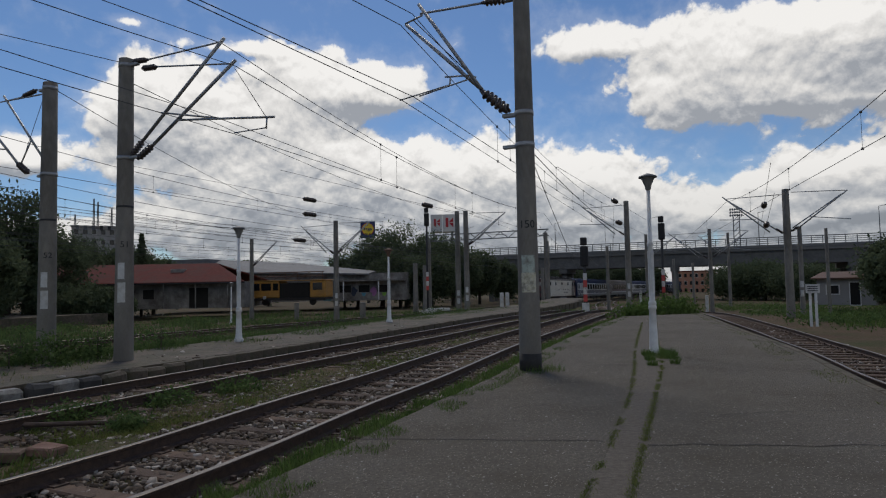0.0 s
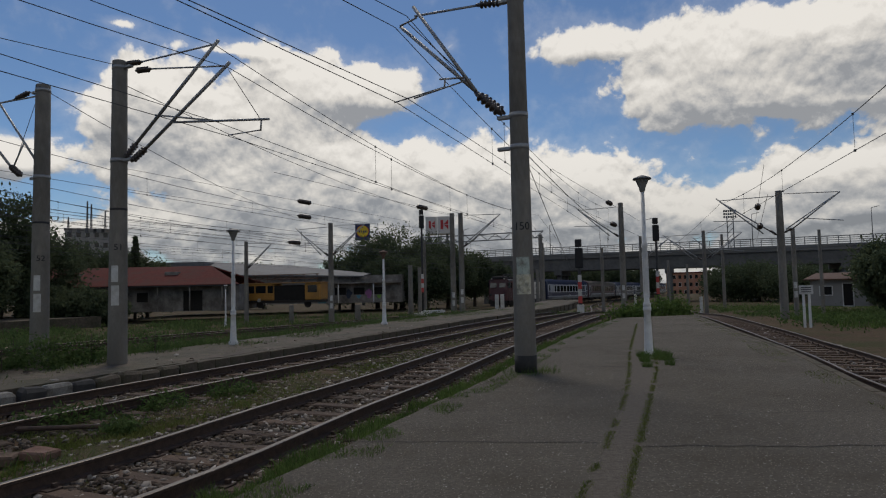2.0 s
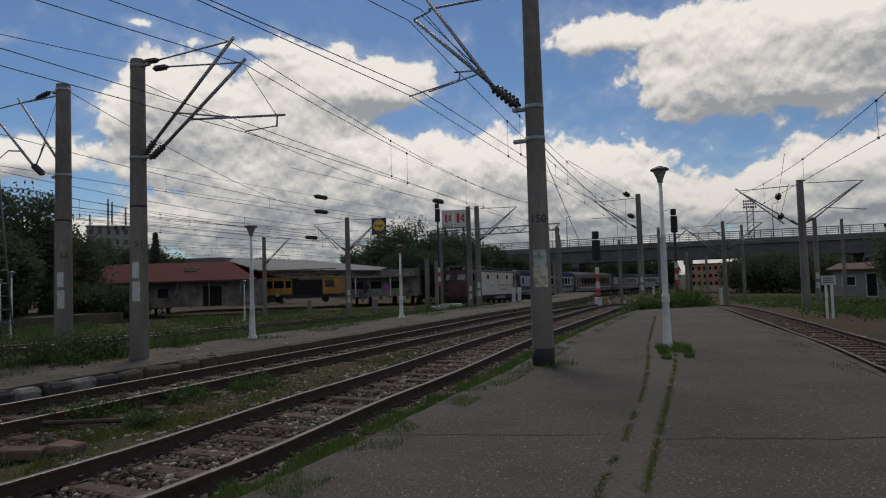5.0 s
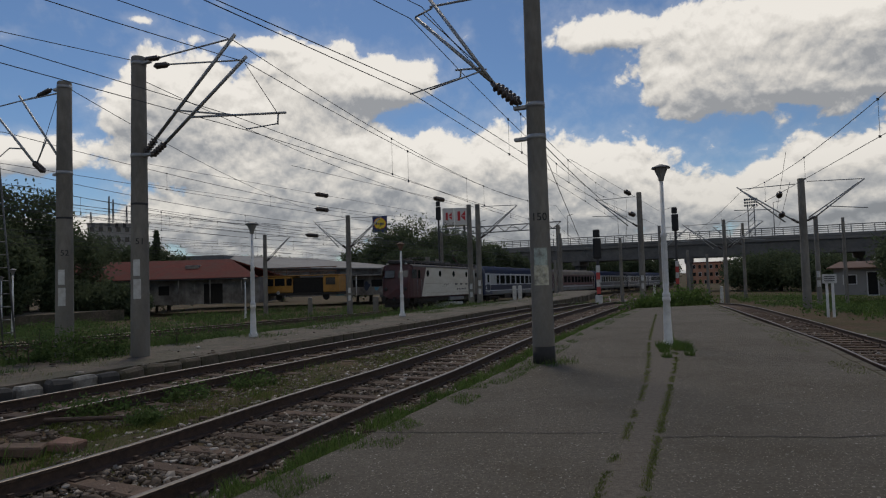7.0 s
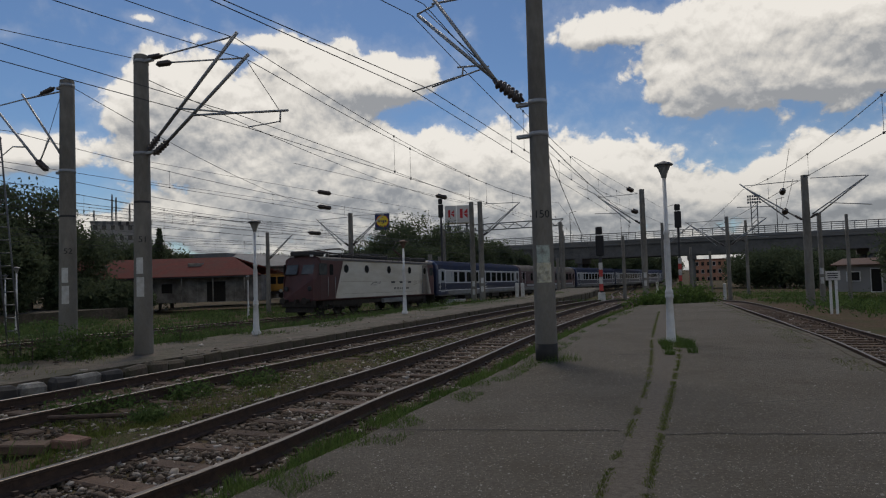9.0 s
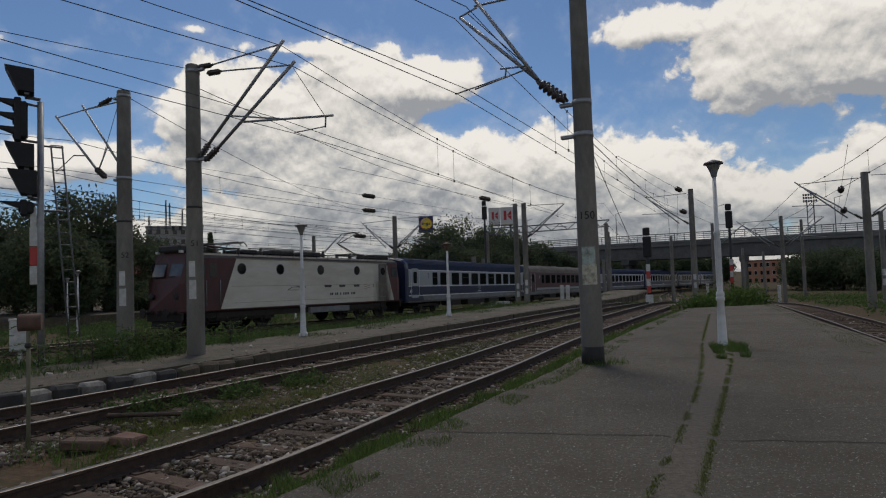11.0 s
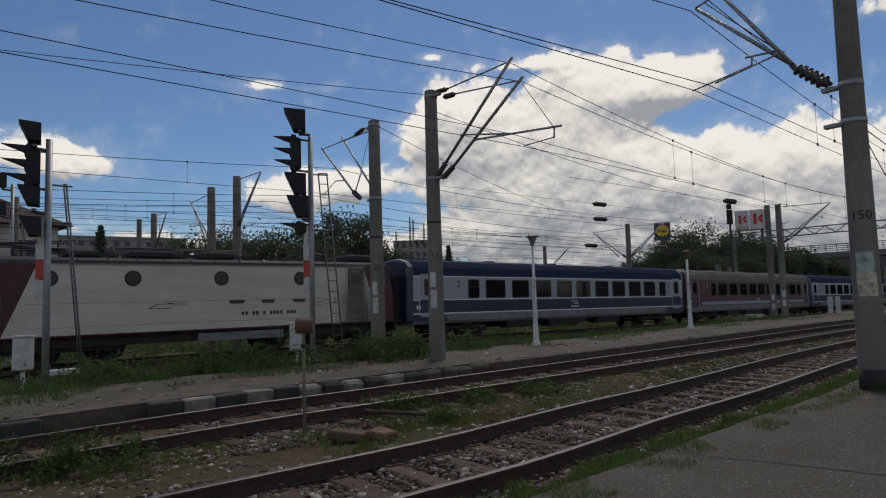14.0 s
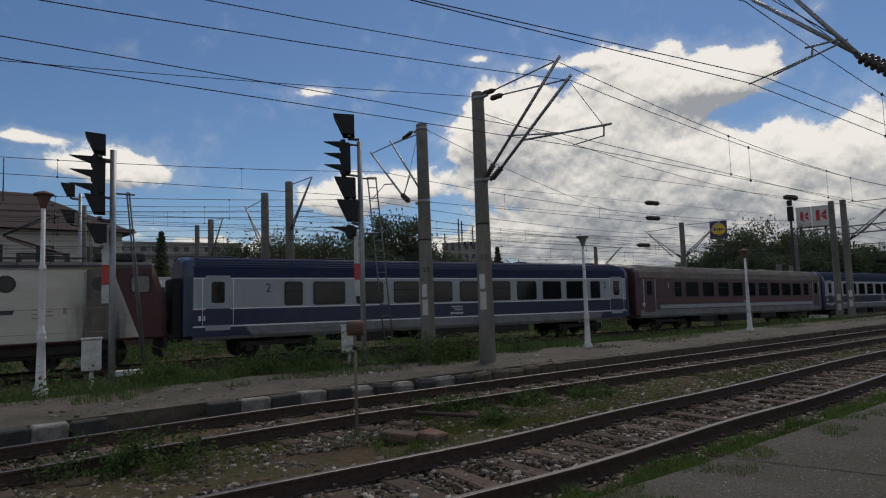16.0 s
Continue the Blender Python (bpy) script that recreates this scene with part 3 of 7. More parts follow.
def plate(bm, x, pts, depth, mi=0):
    """A flat plate on the side at x from (y, z) outline points; it stands out by depth away from the middle."""
    s = 1 if x > 0 else -1
    a = [bm.verts.new((x - s * 0.02, y, z)) for y, z in pts]
    b = [bm.verts.new((x + s * depth, y, z)) for y, z in pts]
    n = len(pts)
    bm.faces.new(a).material_index = mi
    bm.faces.new(b[::-1]).material_index = mi
    for i in range(n):
        bm.faces.new((a[i], b[i], b[(i + 1) % n], a[(i + 1) % n])).material_index = mi
    bmesh.ops.recalc_face_normals(bm, faces=bm.faces)
    return bm


def rounded(y, z, w, h, r, n=3):
    out = []
    for cx, cz, a0 in ((w / 2 - r, h / 2 - r, 0), (-w / 2 + r, h / 2 - r, 90), (-w / 2 + r, -h / 2 + r, 180), (w / 2 - r, -h / 2 + r, 270)):
        for k in range(n + 1):
            a = radians(a0 + 90 * k / n)
            out.append((y + cx + r * math.cos(a), z + cz + r * math.sin(a)))
    return out


def side_window(parent, x, y, z, w, h, frame_m, glass_m=GLASS, bar=False, r=0.08):
    bm = B()
    plate(bm, x, rounded(y, z, w + 0.10, h + 0.10, r + 0.03), 0.012)
    win = part("window", bm, frame_m, parent)
    bm = B()
    plate(bm, x, rounded(y, z, w, h, r), 0.018)
    part("pane", bm, glass_m, win)
    if bar:
        bm = B()
        s = 1 if x > 0 else -1
        box(bm, 0.03, w, 0.05, at(x + s * 0.022, y, z + h * 0.12))
        part("window_bar", bm, frame_m, win)
    return win


def wheelset(parent, y, r=0.46):
    e = B()
    for x in (-0.75, 0.75):
        lathe(e, [(0.10, -0.07), (r - 0.09, -0.05), (r - 0.08, -0.065), (r, -0.065), (r + 0.0, 0.045), (r - 0.08, 0.05), (r - 0.10, 0.02), (0.10, 0.06)], 20, pose(x, 0, 0, 0, 90 if x > 0 else -90, 0))
    tube(e, (-0.78, 0, 0), (0.78, 0, 0), 0.075, n=8)
    for k in range(4):
        a = k * math.pi / 2
        box(e, 1.66, 0.05, 0.05, pose(0, 0.22 * math.cos(a), 0.22 * math.sin(a)))
    w = part("wheelset", e, UNDER, parent)
    w.matrix_basis = at(0, y, r)
    WHEELS.append((w, y, r))
    return w


WHEELS = []


def bogie(parent, yc, axles, length, wheel_r=0.46):
    bm = B()
    for x in (-1.05, 1.05):
        box(bm, 0.14, length, 0.20, at(x, yc, 0.62), bevel=0.03)
        for a in axles:
            box(bm, 0.22, 0.34, 0.34, at(x, yc + a, wheel_r), bevel=0.04)
            for q in (-0.33, 0.33):
                tube(bm, (x, yc + a + q, 0.36), (x, yc + a + q, 0.68), 0.085, n=8)
    box(bm, 2.2, 0.5, 0.25, at(0, yc, 0.66), bevel=0.03)
    part("bogie_frame", bm, UNDER, parent)
    for a in axles:
        wheelset(parent, yc + a, wheel_r)


def buffers(parent, y, z=1.05):
    s = 1 if y > 0 else -1
    for x in (-0.87, 0.87):
        bm = B()
        lathe(bm, [(0.11, 0), (0.10, 0.30), (0.06, 0.31), (0.06, 0.48), (0.24, 0.50), (0.22, 0.56)], 12, pose(x, y, z, -90 * s, 0, 0))
        part("buffer", bm, UNDER, parent)
    bm = B()
    box(bm, 0.12, 0.35, 0.22, at(0, y + s * 0.15, z))
    tube(bm, (0, y + s * 0.3, z), (0, y + s * 0.45, z - 0.25), 0.035, n=6)
    part("coupling_hook", bm, UNDER, parent)


def pantograph(parent, yc, zbase, raised):
    bm = B()
    for x in (-0.55, 0.55):
        tube(bm, (x, yc - 0.8, zbase + 0.3), (x, yc + 0.8, zbase + 0.3), 0.035, n=6)
    for y in (-0.8, 0.8):
        tube(bm, (-0.6, yc + y, zbase + 0.3), (0.6, yc + y, zbase + 0.3), 0.035, n=6)
    e = part("pantograph", bm, DARK, parent, "dark pantograph on brown insulators")
    for x in (-0.55, 0.55):
        for y in (-0.75, 0.75):
            bm = B()
            lathe(bm, [(0.06, 0), (0.11, 0.05), (0.06, 0.09), (0.11, 0.14), (0.06, 0.18), (0.11, 0.22), (0.05, 0.28)], 8, at(x, yc + y, zbase))
            part("insulator", bm, INSUL, e)
    knee_z, top = (zbase + 1.0, zbase + 1.75) if raised else (zbase + 0.48, zbase + 0.60)
    ky = yc + (1.25 if raised else 1.5)
    bm = B()
    tube(bm, (0, yc - 0.7, zbase + 0.32), (0, ky, knee_z), 0.055, 0.04, n=8)
    tube(bm, (0, yc - 0.3, zbase + 0.32), (0, ky - 0.1, knee_z - 0.1), 0.02, n=6)
    part("lower_arm", bm, MAROON, e)
    bm = B()
    ty = yc - (0.15 if raised else 0.9)
    for x in (-0.45, 0.45):
        tube(bm, (x * 0.2, ky, knee_z), (x, ty, top), 0.03, 0.022, n=6)
    part("upper_arm", bm, DARK, e)
    bm = B()
    for q in (-0.2, 0.2):
        pts = [(-0.85, -0.22), (-0.62, 0.0), (0.62, 0.0), (0.85, -0.22)]
        for (x0, z0), (x1, z1) in zip(pts, pts[1:]):
            tube(bm, (x0, ty + q, top + 0.06 + z0), (x1, ty + q, top + 0.06 + z1), 0.025, n=6)
    tube(bm, (-0.5, ty - 0.2, top), (-0.5, ty + 0.2, top), 0.02, n=6)
    tube(bm, (0.5, ty - 0.2, top), (0.5, ty + 0.2, top), 0.02, n=6)
    part("collector_head", bm, DARK, e)


def text_part(name, body, size, m, material, parent):
    cu = bpy.data.curves.new(name, "FONT")
    cu.body, cu.size, cu.extrude = body, size, 0.003
    cu.align_x, cu.align_y = "CENTER", "CENTER"
    tmp = bpy.data.objects.new(name, cu)
    scene.collection.objects.link(tmp)
    me = bpy.data.meshes.new_from_object(tmp.evaluated_get(bpy.context.evaluated_depsgraph_get()))
    bpy.data.objects.remove(tmp)
    me.materials.clear()
    me.materials.append(material)
    ob = new(name, me)
    ob.matrix_basis = m
    if parent is not None:
        ob.parent = parent
    return ob


def side_m(x, y, z):
    """Writing on the side at x, upright and readable from outside."""
    return Matrix.Translation((x, y, z)) @ (Matrix(((0, 0, -1, 0), (-1, 0, 0, 0), (0, 1, 0, 0), (0, 0, 0, 1))) if x < 0 else Matrix(((0, 0, 1, 0), (1, 0, 0, 0), (0, 1, 0, 0), (0, 0, 0, 1))))


def build_loco():
    e = thing("electric_locomotive", "maroon and cream six-axle electric locomotive with round windows", "locomotive")
    y1, y0 = 8.35, -9.95
    prof = [(1.38, 1.02), (HALF, 1.10), (HALF, 3.72), (1.36, 3.86), (1.05, 3.98), (0, 4.06)]
    bm = B()
    shell(bm, prof, y0 + 0.55, y1 - 0.55, [0, 0, 1, 1, 1])
    part("body", bm, [MAROON, ROOFDARK], e)
    # cab ends, raked above the waist
    for s, ye in ((1, y1), (-1, y0)):
        bm = B()
        secs = [(ye - s * 0.56, 0.0), (ye - s * 0.18, 0.10), (ye, 0.26)]
        rings = []
        for yy, inset in secs:
            ring = []
            for x, z in [(1.38, 1.02), (HALF, 1.10), (HALF, 2.45), (1.42, 3.45), (1.30, 3.86), (0.9, 3.98)]:
                rake = max(0.0, z - 2.45) * 0.32 * (1 if inset else 0)
                ring.append((x - inset, yy - s * rake, z))
            ring = [Vector(p) for p in ring] + [Vector((-p[0], p[1], p[2])) for p in ring[::-1]]
            rings.append([bm.verts.new(p) for p in ring])
        for a, b in zip(rings, rings[1:]):
            for i in range(len(a)):
                j = (i + 1) % len(a)
                bm.faces.new((a[i], a[j], b[j], b[i]))
        bm.faces.new(rings[-1])
        bmesh.ops.recalc_face_normals(bm, faces=bm.faces)
        part("cab_end", bm, MAROON, e)
        for x in (-0.66, 0.66):
            bm = B()
            box(bm, 0.98, 0.03, 0.72, pose(x, ye - s * 0.235, 3.12, 18 * s, 0, 0), bevel=0.012)
            w = part("windscreen", bm, RUBBER, e)
            bm = B()
            box(bm, 0.88, 0.03, 0.62, pose(x, ye - s * 0.225, 3.12, 18 * s, 0, 0))
            part("pane", bm, CABGLASS, w)
        for x in (-0.95, 0.95):
            bm = B()
            lathe(bm, [(0.17, 0), (0.17, 0.06), (0.13, 0.09), (0.02, 0.08)], 14, pose(x, ye - s * 0.02, 1.85, -90 * s, 0, 0))
            part("headlight", bm, [DARK], e)
        bm = B()
        box(bm, 2.7, 0.12, 0.42, at(0, ye - s * 0.06, 0.83), bevel=0.03)
        part("buffer_beam", bm, UNDER, e)
        bm = B()
        box(bm, 2.3, 0.06, 0.35, pose(0, ye - s * 0.15, 0.45, 12 * s, 0, 0), bevel=0.02)
        part("snow_plough", bm, UNDER, e)
        buffers(e, ye)
    # cream panels, portholes and doors on both sides
    for x in (-HALF, HALF):
        bm = B()
        plate(bm, x, [(5.15, 3.70), (6.15, 1.14), (-8.95, 1.14), (-8.05, 3.70)], 0.006)
        part("side_panel", bm, CREAM, e, "cream side panel with slanted ends and grime")
        bm = B()
        for z in (1.42, 2.28):
            box(bm, 0.012, 14.0, 0.018, at(x * 1.006, -1.5, z))
        box(bm, 0.05, 13.3, 0.05, at(x * 1.012, -1.45, 3.72))
        part("panel_seam", bm, TANTXT, e)
        for y in (4.80, 2.05, -1.3, -4.8):
            bm = B()
            plate(bm, x, rounded(y, 3.19, 0.60, 0.60, 0.299, 5), 0.018)
            w = part("porthole", bm, RUBBER, e)
            bm = B()
            plate(bm, x, rounded(y, 3.19, 0.48, 0.48, 0.239, 5), 0.024)
            part("pane", bm, GLASS, w)
        bm = B()
        plate(bm, x, rounded(-7.65, 2.40, 0.86, 2.55, 0.08), 0.014)
        d = part("door", bm, SOOT, e, "soot-stained door with a round window")
        bm = B()
        plate(bm, x, rounded(-7.65, 3.16, 0.52, 0.52, 0.259, 5), 0.024)
        part("porthole", bm, GLASS, d)
        for q in (-7.16, -8.14):
            bm = B()
            tube(bm, (x * 1.02, q, 1.25), (x * 1.02, q, 3.6), 0.018, n=6)
            part("handrail", bm, GALV, d)
        for yc in (6.62,):
            bm = B()
            plate(bm, x, rounded(yc, 2.42, 0.72, 2.5, 0.06), 0.012)
            d = part("door", bm, MAROON, e)
            bm = B()
            plate(bm, x, rounded(yc, 3.10, 0.42, 0.72, 0.08), 0.02)
            part("pane", bm, GLASS, d)
            for q in (yc - 0.42, yc + 0.42):
                bm = B()
                tube(bm, (x * 1.03, q, 1.3), (x * 1.03, q, 2.6), 0.016, n=6)
                part("handrail", bm, GALV, d)
        side_window(e, x, 7.55, 3.12, 0.82, 0.70, RUBBER, CABGLASS, r=0.12)
        side_window(e, x, -9.0, 3.12, 0.62, 0.62, RUBBER, CABGLASS, r=0.10)
        # plain bars in place of the company lettering and the running number
        s = 1 if x > 0 else -1
        for k, (yy, ww) in enumerate(((-1.95, 0.66), (-3.3, 0.60), (-4.75, 0.60))):
            bm = B()
            box(bm, 0.012, ww, 0.08, at(x + s * 0.010, yy, 2.24))
            box(bm, 0.012, ww * 0.9, 0.075, at(x + s * 0.008, yy, 2.17))
            part("lettering", bm, GREYTEXT, e)
        for k in range(16):
            if k not in (2, 5, 7, 12):
                bm = B()
                box(bm, 0.012, 0.11, 0.15, at(x + s * 0.008, -2.2 - 0.155 * k, 1.72))
                part("lettering", bm, GREYTEXT, e)
        bm = B()
        for k in range(3):
            box(bm, 0.012, 1.0 - 0.2 * k, 0.022, at(x + s * 0.008, 0.5 - 0.1 * k, 2.28 - 0.07 * k))
        plate(bm, x, [(1.55, 2.0), (1.15, 2.2), (0.55, 2.2), (0.55, 2.17), (1.13, 2.17), (1.42, 2.03), (0.6, 2.03), (0.6, 2.0)], 0.012)
        part("logo", bm, GREYTEXT, e)
        for k in range(5):
            bm = B()
            box(bm, 0.010, 0.30, 0.04, at(x + s * 0.008, -5.7 - 0.35 * (k % 2), 2.28 - 0.075 * k))
            part("lettering", bm, TANTXT, e)
        for q in (-6.55, -6.95):
            bm = B()
            box(bm, 0.012, 0.10, 0.22, at(x + s * 0.008, q, 2.2))
            part("lettering", bm, TANTXT, e)
        # sand boxes, battery box and steps below the sill
        bm = B()
        box(bm, 0.30, 3.6, 0.34, at(x * 0.9, -2.2, 0.80), bevel=0.02)
        part("battery_box", bm, SKIRT, e, "pale worn battery box")
        for yy in (6.62, -7.65):
            bm = B()
            for z in (0.45, 0.75):
                box(bm, 0.22, 0.5, 0.03, at(x * 0.97, yy, z))
            for q in (-0.25, 0.25):
                box(bm, 0.03, 0.03, 0.75, at(x * 0.97, yy + q, 0.72))
            part("step", bm, UNDER, e)
        bm = B()
        box(bm, 0.04, 12.0, 0.06, at(x * 0.90, -1.2, 4.10))
        for k in range(13):
            box(bm, 0.03, 0.03, 0.30, at(x * 0.92, 4.9 - k, 3.95))
        part("roof_rail", bm, DARK, e)
    bm = B()
    box(bm, 2.5, 15.6, 0.40, at(0, -0.45, 0.88))
    part("underframe", bm, UNDER, e)
    for yc in (4.9, -5.9):
        bogie(e, yc, (-2.1, 0, 2.1), 5.4, 0.62)
    # roof gear
    for i, (yy, ly, hh) in enumerate(((7.3, 1.6, 0.34), (3.6, 1.0, 0.26), (1.2, 1.7, 0.30), (-1.4, 1.4, 0.30), (-8.4, 1.7, 0.34))):
        bm = B()
        box(bm, 1.7, ly, hh, at(0, yy, 4.02 + hh / 2), bevel=0.07)
        for k in range(4):
            box(bm, 1.74, 0.05, hh * 0.7, at(0, yy - ly * 0.35 + k * ly * 0.23, 4.02 + hh / 2))
        part("roof_box", bm, ROOFDARK, e)
    for yy in (2.6, 0.1, -2.6):
        for x in (-0.5, 0.4):
            bm = B()
            lathe(bm, [(0.07, 0), (0.13, 0.06), (0.07, 0.11), (0.13, 0.17), (0.07, 0.22), (0.12, 0.28), (0.04, 0.36)], 8, at(x, yy, 4.04))
            part("insulator", bm, INSUL, e)
    bm = B()
    tube(bm, (0.4, 2.7, 4.44), (0.4, -2.7, 4.44), 0.025, n=6)
    tube(bm, (-0.5, 2.7, 4.42), (-0.5, -2.7, 4.42), 0.025, n=6)
    part("busbar", bm, WIRE, e)
    pantograph(e, 5.0, 4.02, False)
    pantograph(e, -5.9, 4.02, True)
    bm = B()
    for x in (-0.9, 0.9):
        box(bm, 0.16, 0.16, 0.12, at(x, 8.05, 4.02))
    part("marker_lamp", bm, PLATE, e)
    return e


COACH_WINDOWS = (6.85, 4.85, 2.9, 0.95, -0.9, -2.8, -4.65, -6.5, -8.3)


def build_coach(label, main, upper, roof_m, stripe, red=False):
    e = thing("passenger_coach", label, "railway coach", group="coaches of the train")
    y1, y0 = 12.95, -12.95
    prof = [(1.36, 0.86), (HALF, 1.0), (HALF, 1.36), (HALF, 1.42), (HALF, 2.07), (HALF, 2.12), (HALF, 3.29), (HALF, 3.34), (1.44, 3.42), (1.36, 3.80), (1.06, 4.08), (0.5, 4.22), (0, 4.26)]
    if red:
        mis = [0, 0, 0, 0, 4, 0, 0, 1, 1, 1, 1, 1]
        mis = [2, 2, 3, 0, 3, 0, 0, 0, 1, 1, 1, 1]
    else:
        mis = [2, 2, 3, 0, 3, 4, 3, 1, 1, 1, 1, 1]
    bm = B()
    shell(bm, prof, y0 + 0.35, y1 - 0.35, mis)
    part("body", bm, [main, roof_m, SKIRT, stripe, upper], e)
    for s, ye in ((1, y1), (-1, y0)):
        bm = B()
        rings = []
        half = [(1.36, 0.95), (HALF, 1.05), (HALF, 3.40), (1.36, 3.80), (1.06, 4.08), (0.5, 4.22), (0, 4.26)]
        full = half + [(-x, z) for x, z in half[-2::-1]]
        for yy, k in ((ye - s * 0.36, 1.0), (ye - s * 0.12, 0.985), (ye, 0.94)):
            rings.append([bm.verts.new((x * k, yy, 0.95 + (z - 0.95) * (1 - (1 - k) * 0.6))) for x, z in full])
        for a, b in zip(rings, rings[1:]):
            for i in range(len(a)):
                j = (i + 1) % len(a)
                bm.faces.new((a[i], a[j], b[j], b[i]))
        bm.faces.new(rings[-1])
        bmesh.ops.recalc_face_normals(bm, faces=bm.faces)
        part("end_wall", bm, main, e)
        bm = B()
        box(bm, 1.5, 0.42, 2.3, at(0, ye + s * 0.12, 2.2), bevel=0.06)
        part("gangway_bellows", bm, RUBBER, e)
        buffers(e, ye)
    # ribs along the roof
    for x in (0.45, 0.8, 1.06, 1.18, 1.29, 1.37, 1.395, 1.42):
        bm = B()
        z = np.interp(x, [0, 0.5, 1.06, 1.36, 1.44], [4.26, 4.22, 4.08, 3.80, 3.42])
        for sx in (-x, x):
            box(bm, 0.05, 25.0, 0.03, pose(sx, 0, float(z) + 0.004, 0, 0, 0))
        part("roof_rib", bm, roof_m, e)
    fr = RUBBER
    for x in (-HALF, HALF):
        s = 1 if x > 0 else -1
        for i, y in enumerate(COACH_WINDOWS):
            side_window(e, x, y, 2.67, 1.30 if y != 6.85 else 1.42, 0.92, fr, bar=i in (2, 5))
        side_window(e, x, 8.5, 2.67, 0.72, 0.92, fr, bar=True)
        side_window(e, x, -9.95, 2.67, 0.72, 0.92, fr)
        if not red:
            for q in (1, -1):
                bm = B()
                plate(bm, x, [(q * 10.3, 0.99), (q * 12.6, 0.99), (q * 12.6, 1.355), (q * 10.55, 1.355)][::q], 0.008)
                part("end_skirt", bm, main, e, "dark blue lower panel")
        for yc in (11.65, -11.75):
            bm = B()
            plate(bm, x, rounded(yc, 2.33, 0.98, 2.2, 0.06), 0.010)
            d = part("door", bm, upper if not red else main, e)
            bm = B()
            plate(bm, x, rounded(yc, 2.22 - 0.45, 0.98, 0.66, 0.03), 0.013)
            part("lower_panel", bm, main, d)
            bm = B()
            plate(bm, x, rounded(yc, 2.75, 0.52, 0.86, 0.10), 0.02)
            part("pane", bm, GLASS, d)
            for q in (-0.6, 0.6):
                bm = B()
                tube(bm, (x * 1.015, yc + q, 1.35), (x * 1.015, yc + q, 3.3), 0.016, n=6)
                part("handrail", bm, STRIPE, d)
            bm = B()
            for z in (0.55, 0.85):
                box(bm, 0.2, 0.8, 0.03, at(x * 0.96, yc, z))
            part("step", bm, UNDER, e)
        text_part("class_number", "2" if not red else "1", 0.52, side_m(x + s * 0.012, 9.6, 2.9), BLUETEXT if not red else STRIPE, e)
        text_part("class_number", "2" if not red else "1", 0.52, side_m(x + s * 0.012, -10.75, 2.9), BLUETEXT if not red else STRIPE, e)
        bm = B()
        for k in range(3):
            box(bm, 0.010, 0.70 - 0.12 * k, 0.03, at(x + s * 0.006, 0.0 - 0.05 * k, 1.92 - 0.09 * k))
        for k in range(8):
            box(bm, 0.010, 0.06, 0.09, at(x + s * 0.006, 0.35 - 0.1 * k, 1.58))
        part("lettering", bm, STRIPE, e)
        bm = B()
        for q in (12.35, 12.15):
            box(bm, 0.012, 0.10, 0.2, at(x + s * 0.006, q, 1.72))
        part("label_plate", bm, STRIPE, e)
        if red:
            bm = B()
            box(bm, 0.012, 21.5, 0.12, at(x + s * 0.006, -0.2, 1.95))
            part("red_band", bm, REDBAND, e)
            bm = B()
            box(bm, 0.012, 21.5, 0.24, at(x + s * 0.006, -0.2, 1.55))
            part("grey_band", bm, SILVER, e)
    for y, ly, hh in ((4.8, 2.2, 0.5), (0.9, 2.8, 0.55), (-3.6, 2.4, 0.5), (-0.9, 0.9, 0.4)):
        for x in (-1.0, 1.0):
            bm = B()
            box(bm, 0.7, ly, hh, at(x, y, 0.95 - hh / 2), bevel=0.03)
            part("equipment_box", bm, UNDER, e)
    bm = B()
    box(bm, 2.4, 25.0, 0.25, at(0, 0, 0.98))
    part("underframe", bm, UNDER, e)
    for yc in (9.0, -9.0):
        bogie(e, yc, (-1.28, 1.28), 3.4)
    for y in (11.0, 6.0, 0.5, -5.5, -11.0):
        bm = B()
        box(bm, 0.45, 0.6, 0.10, at(0.0, y, 4.28), bevel=0.04)
        part("roof_vent", bm, roof_m, e)
    return e


LOCO = build_loco()
COACH = build_coach("dark blue and pale grey passenger coach with white stripes", BLUE, SILVER, BLUEROOF, STRIPE)
REDCAR = build_coach("faded red first-class passenger coach with a beige roof", REDCOACH, REDCOACH, BEIGEROOF, REDCOACH, red=True)
TRAIN = [(LOCO, 0.0, 19.0), (COACH, 19.95, 26.0), (REDCAR, 46.35, 26.0)]
MOVING_WHEELS = []
for w, y, r in WHEELS:
    MOVING_WHEELS.append((w, y, r))
for k in range(4):
    TRAIN.append((copy_thing(COACH, Matrix()), 72.75 + 26.4 * k, 26.0))

S_T = [0, 2, 3.5, 6, 7, 8, 10.5, 11, 12.5, 13, 14.5, 16]
S_F = [115.73, 101.3, 91.2, 73.73, 66.91, 59.95, 43.04, 39.74, 29.76, 26.3, 16.43, 6.85]


def run(ob, lead, length):
    rows = []
    for i in range(0, 33):
        t = i * 0.5
        s = float(np.interp(t, S_T, S_F)) + lead
        a, b = train_at(s + length * 0.15), train_at(s + length * 0.85)
        c, d = (a + b) / 2, a - b
        rz = math.degrees(math.atan2(-d.x, d.y))
        rx = math.degrees(math.atan2(d.z, math.hypot(d.x, d.y)))
        rows.append((t, pose(c.x, c.y, c.z, 0, 0, rz) @ pose(0, 0, 0, rx)))
    walk(ob, rows)


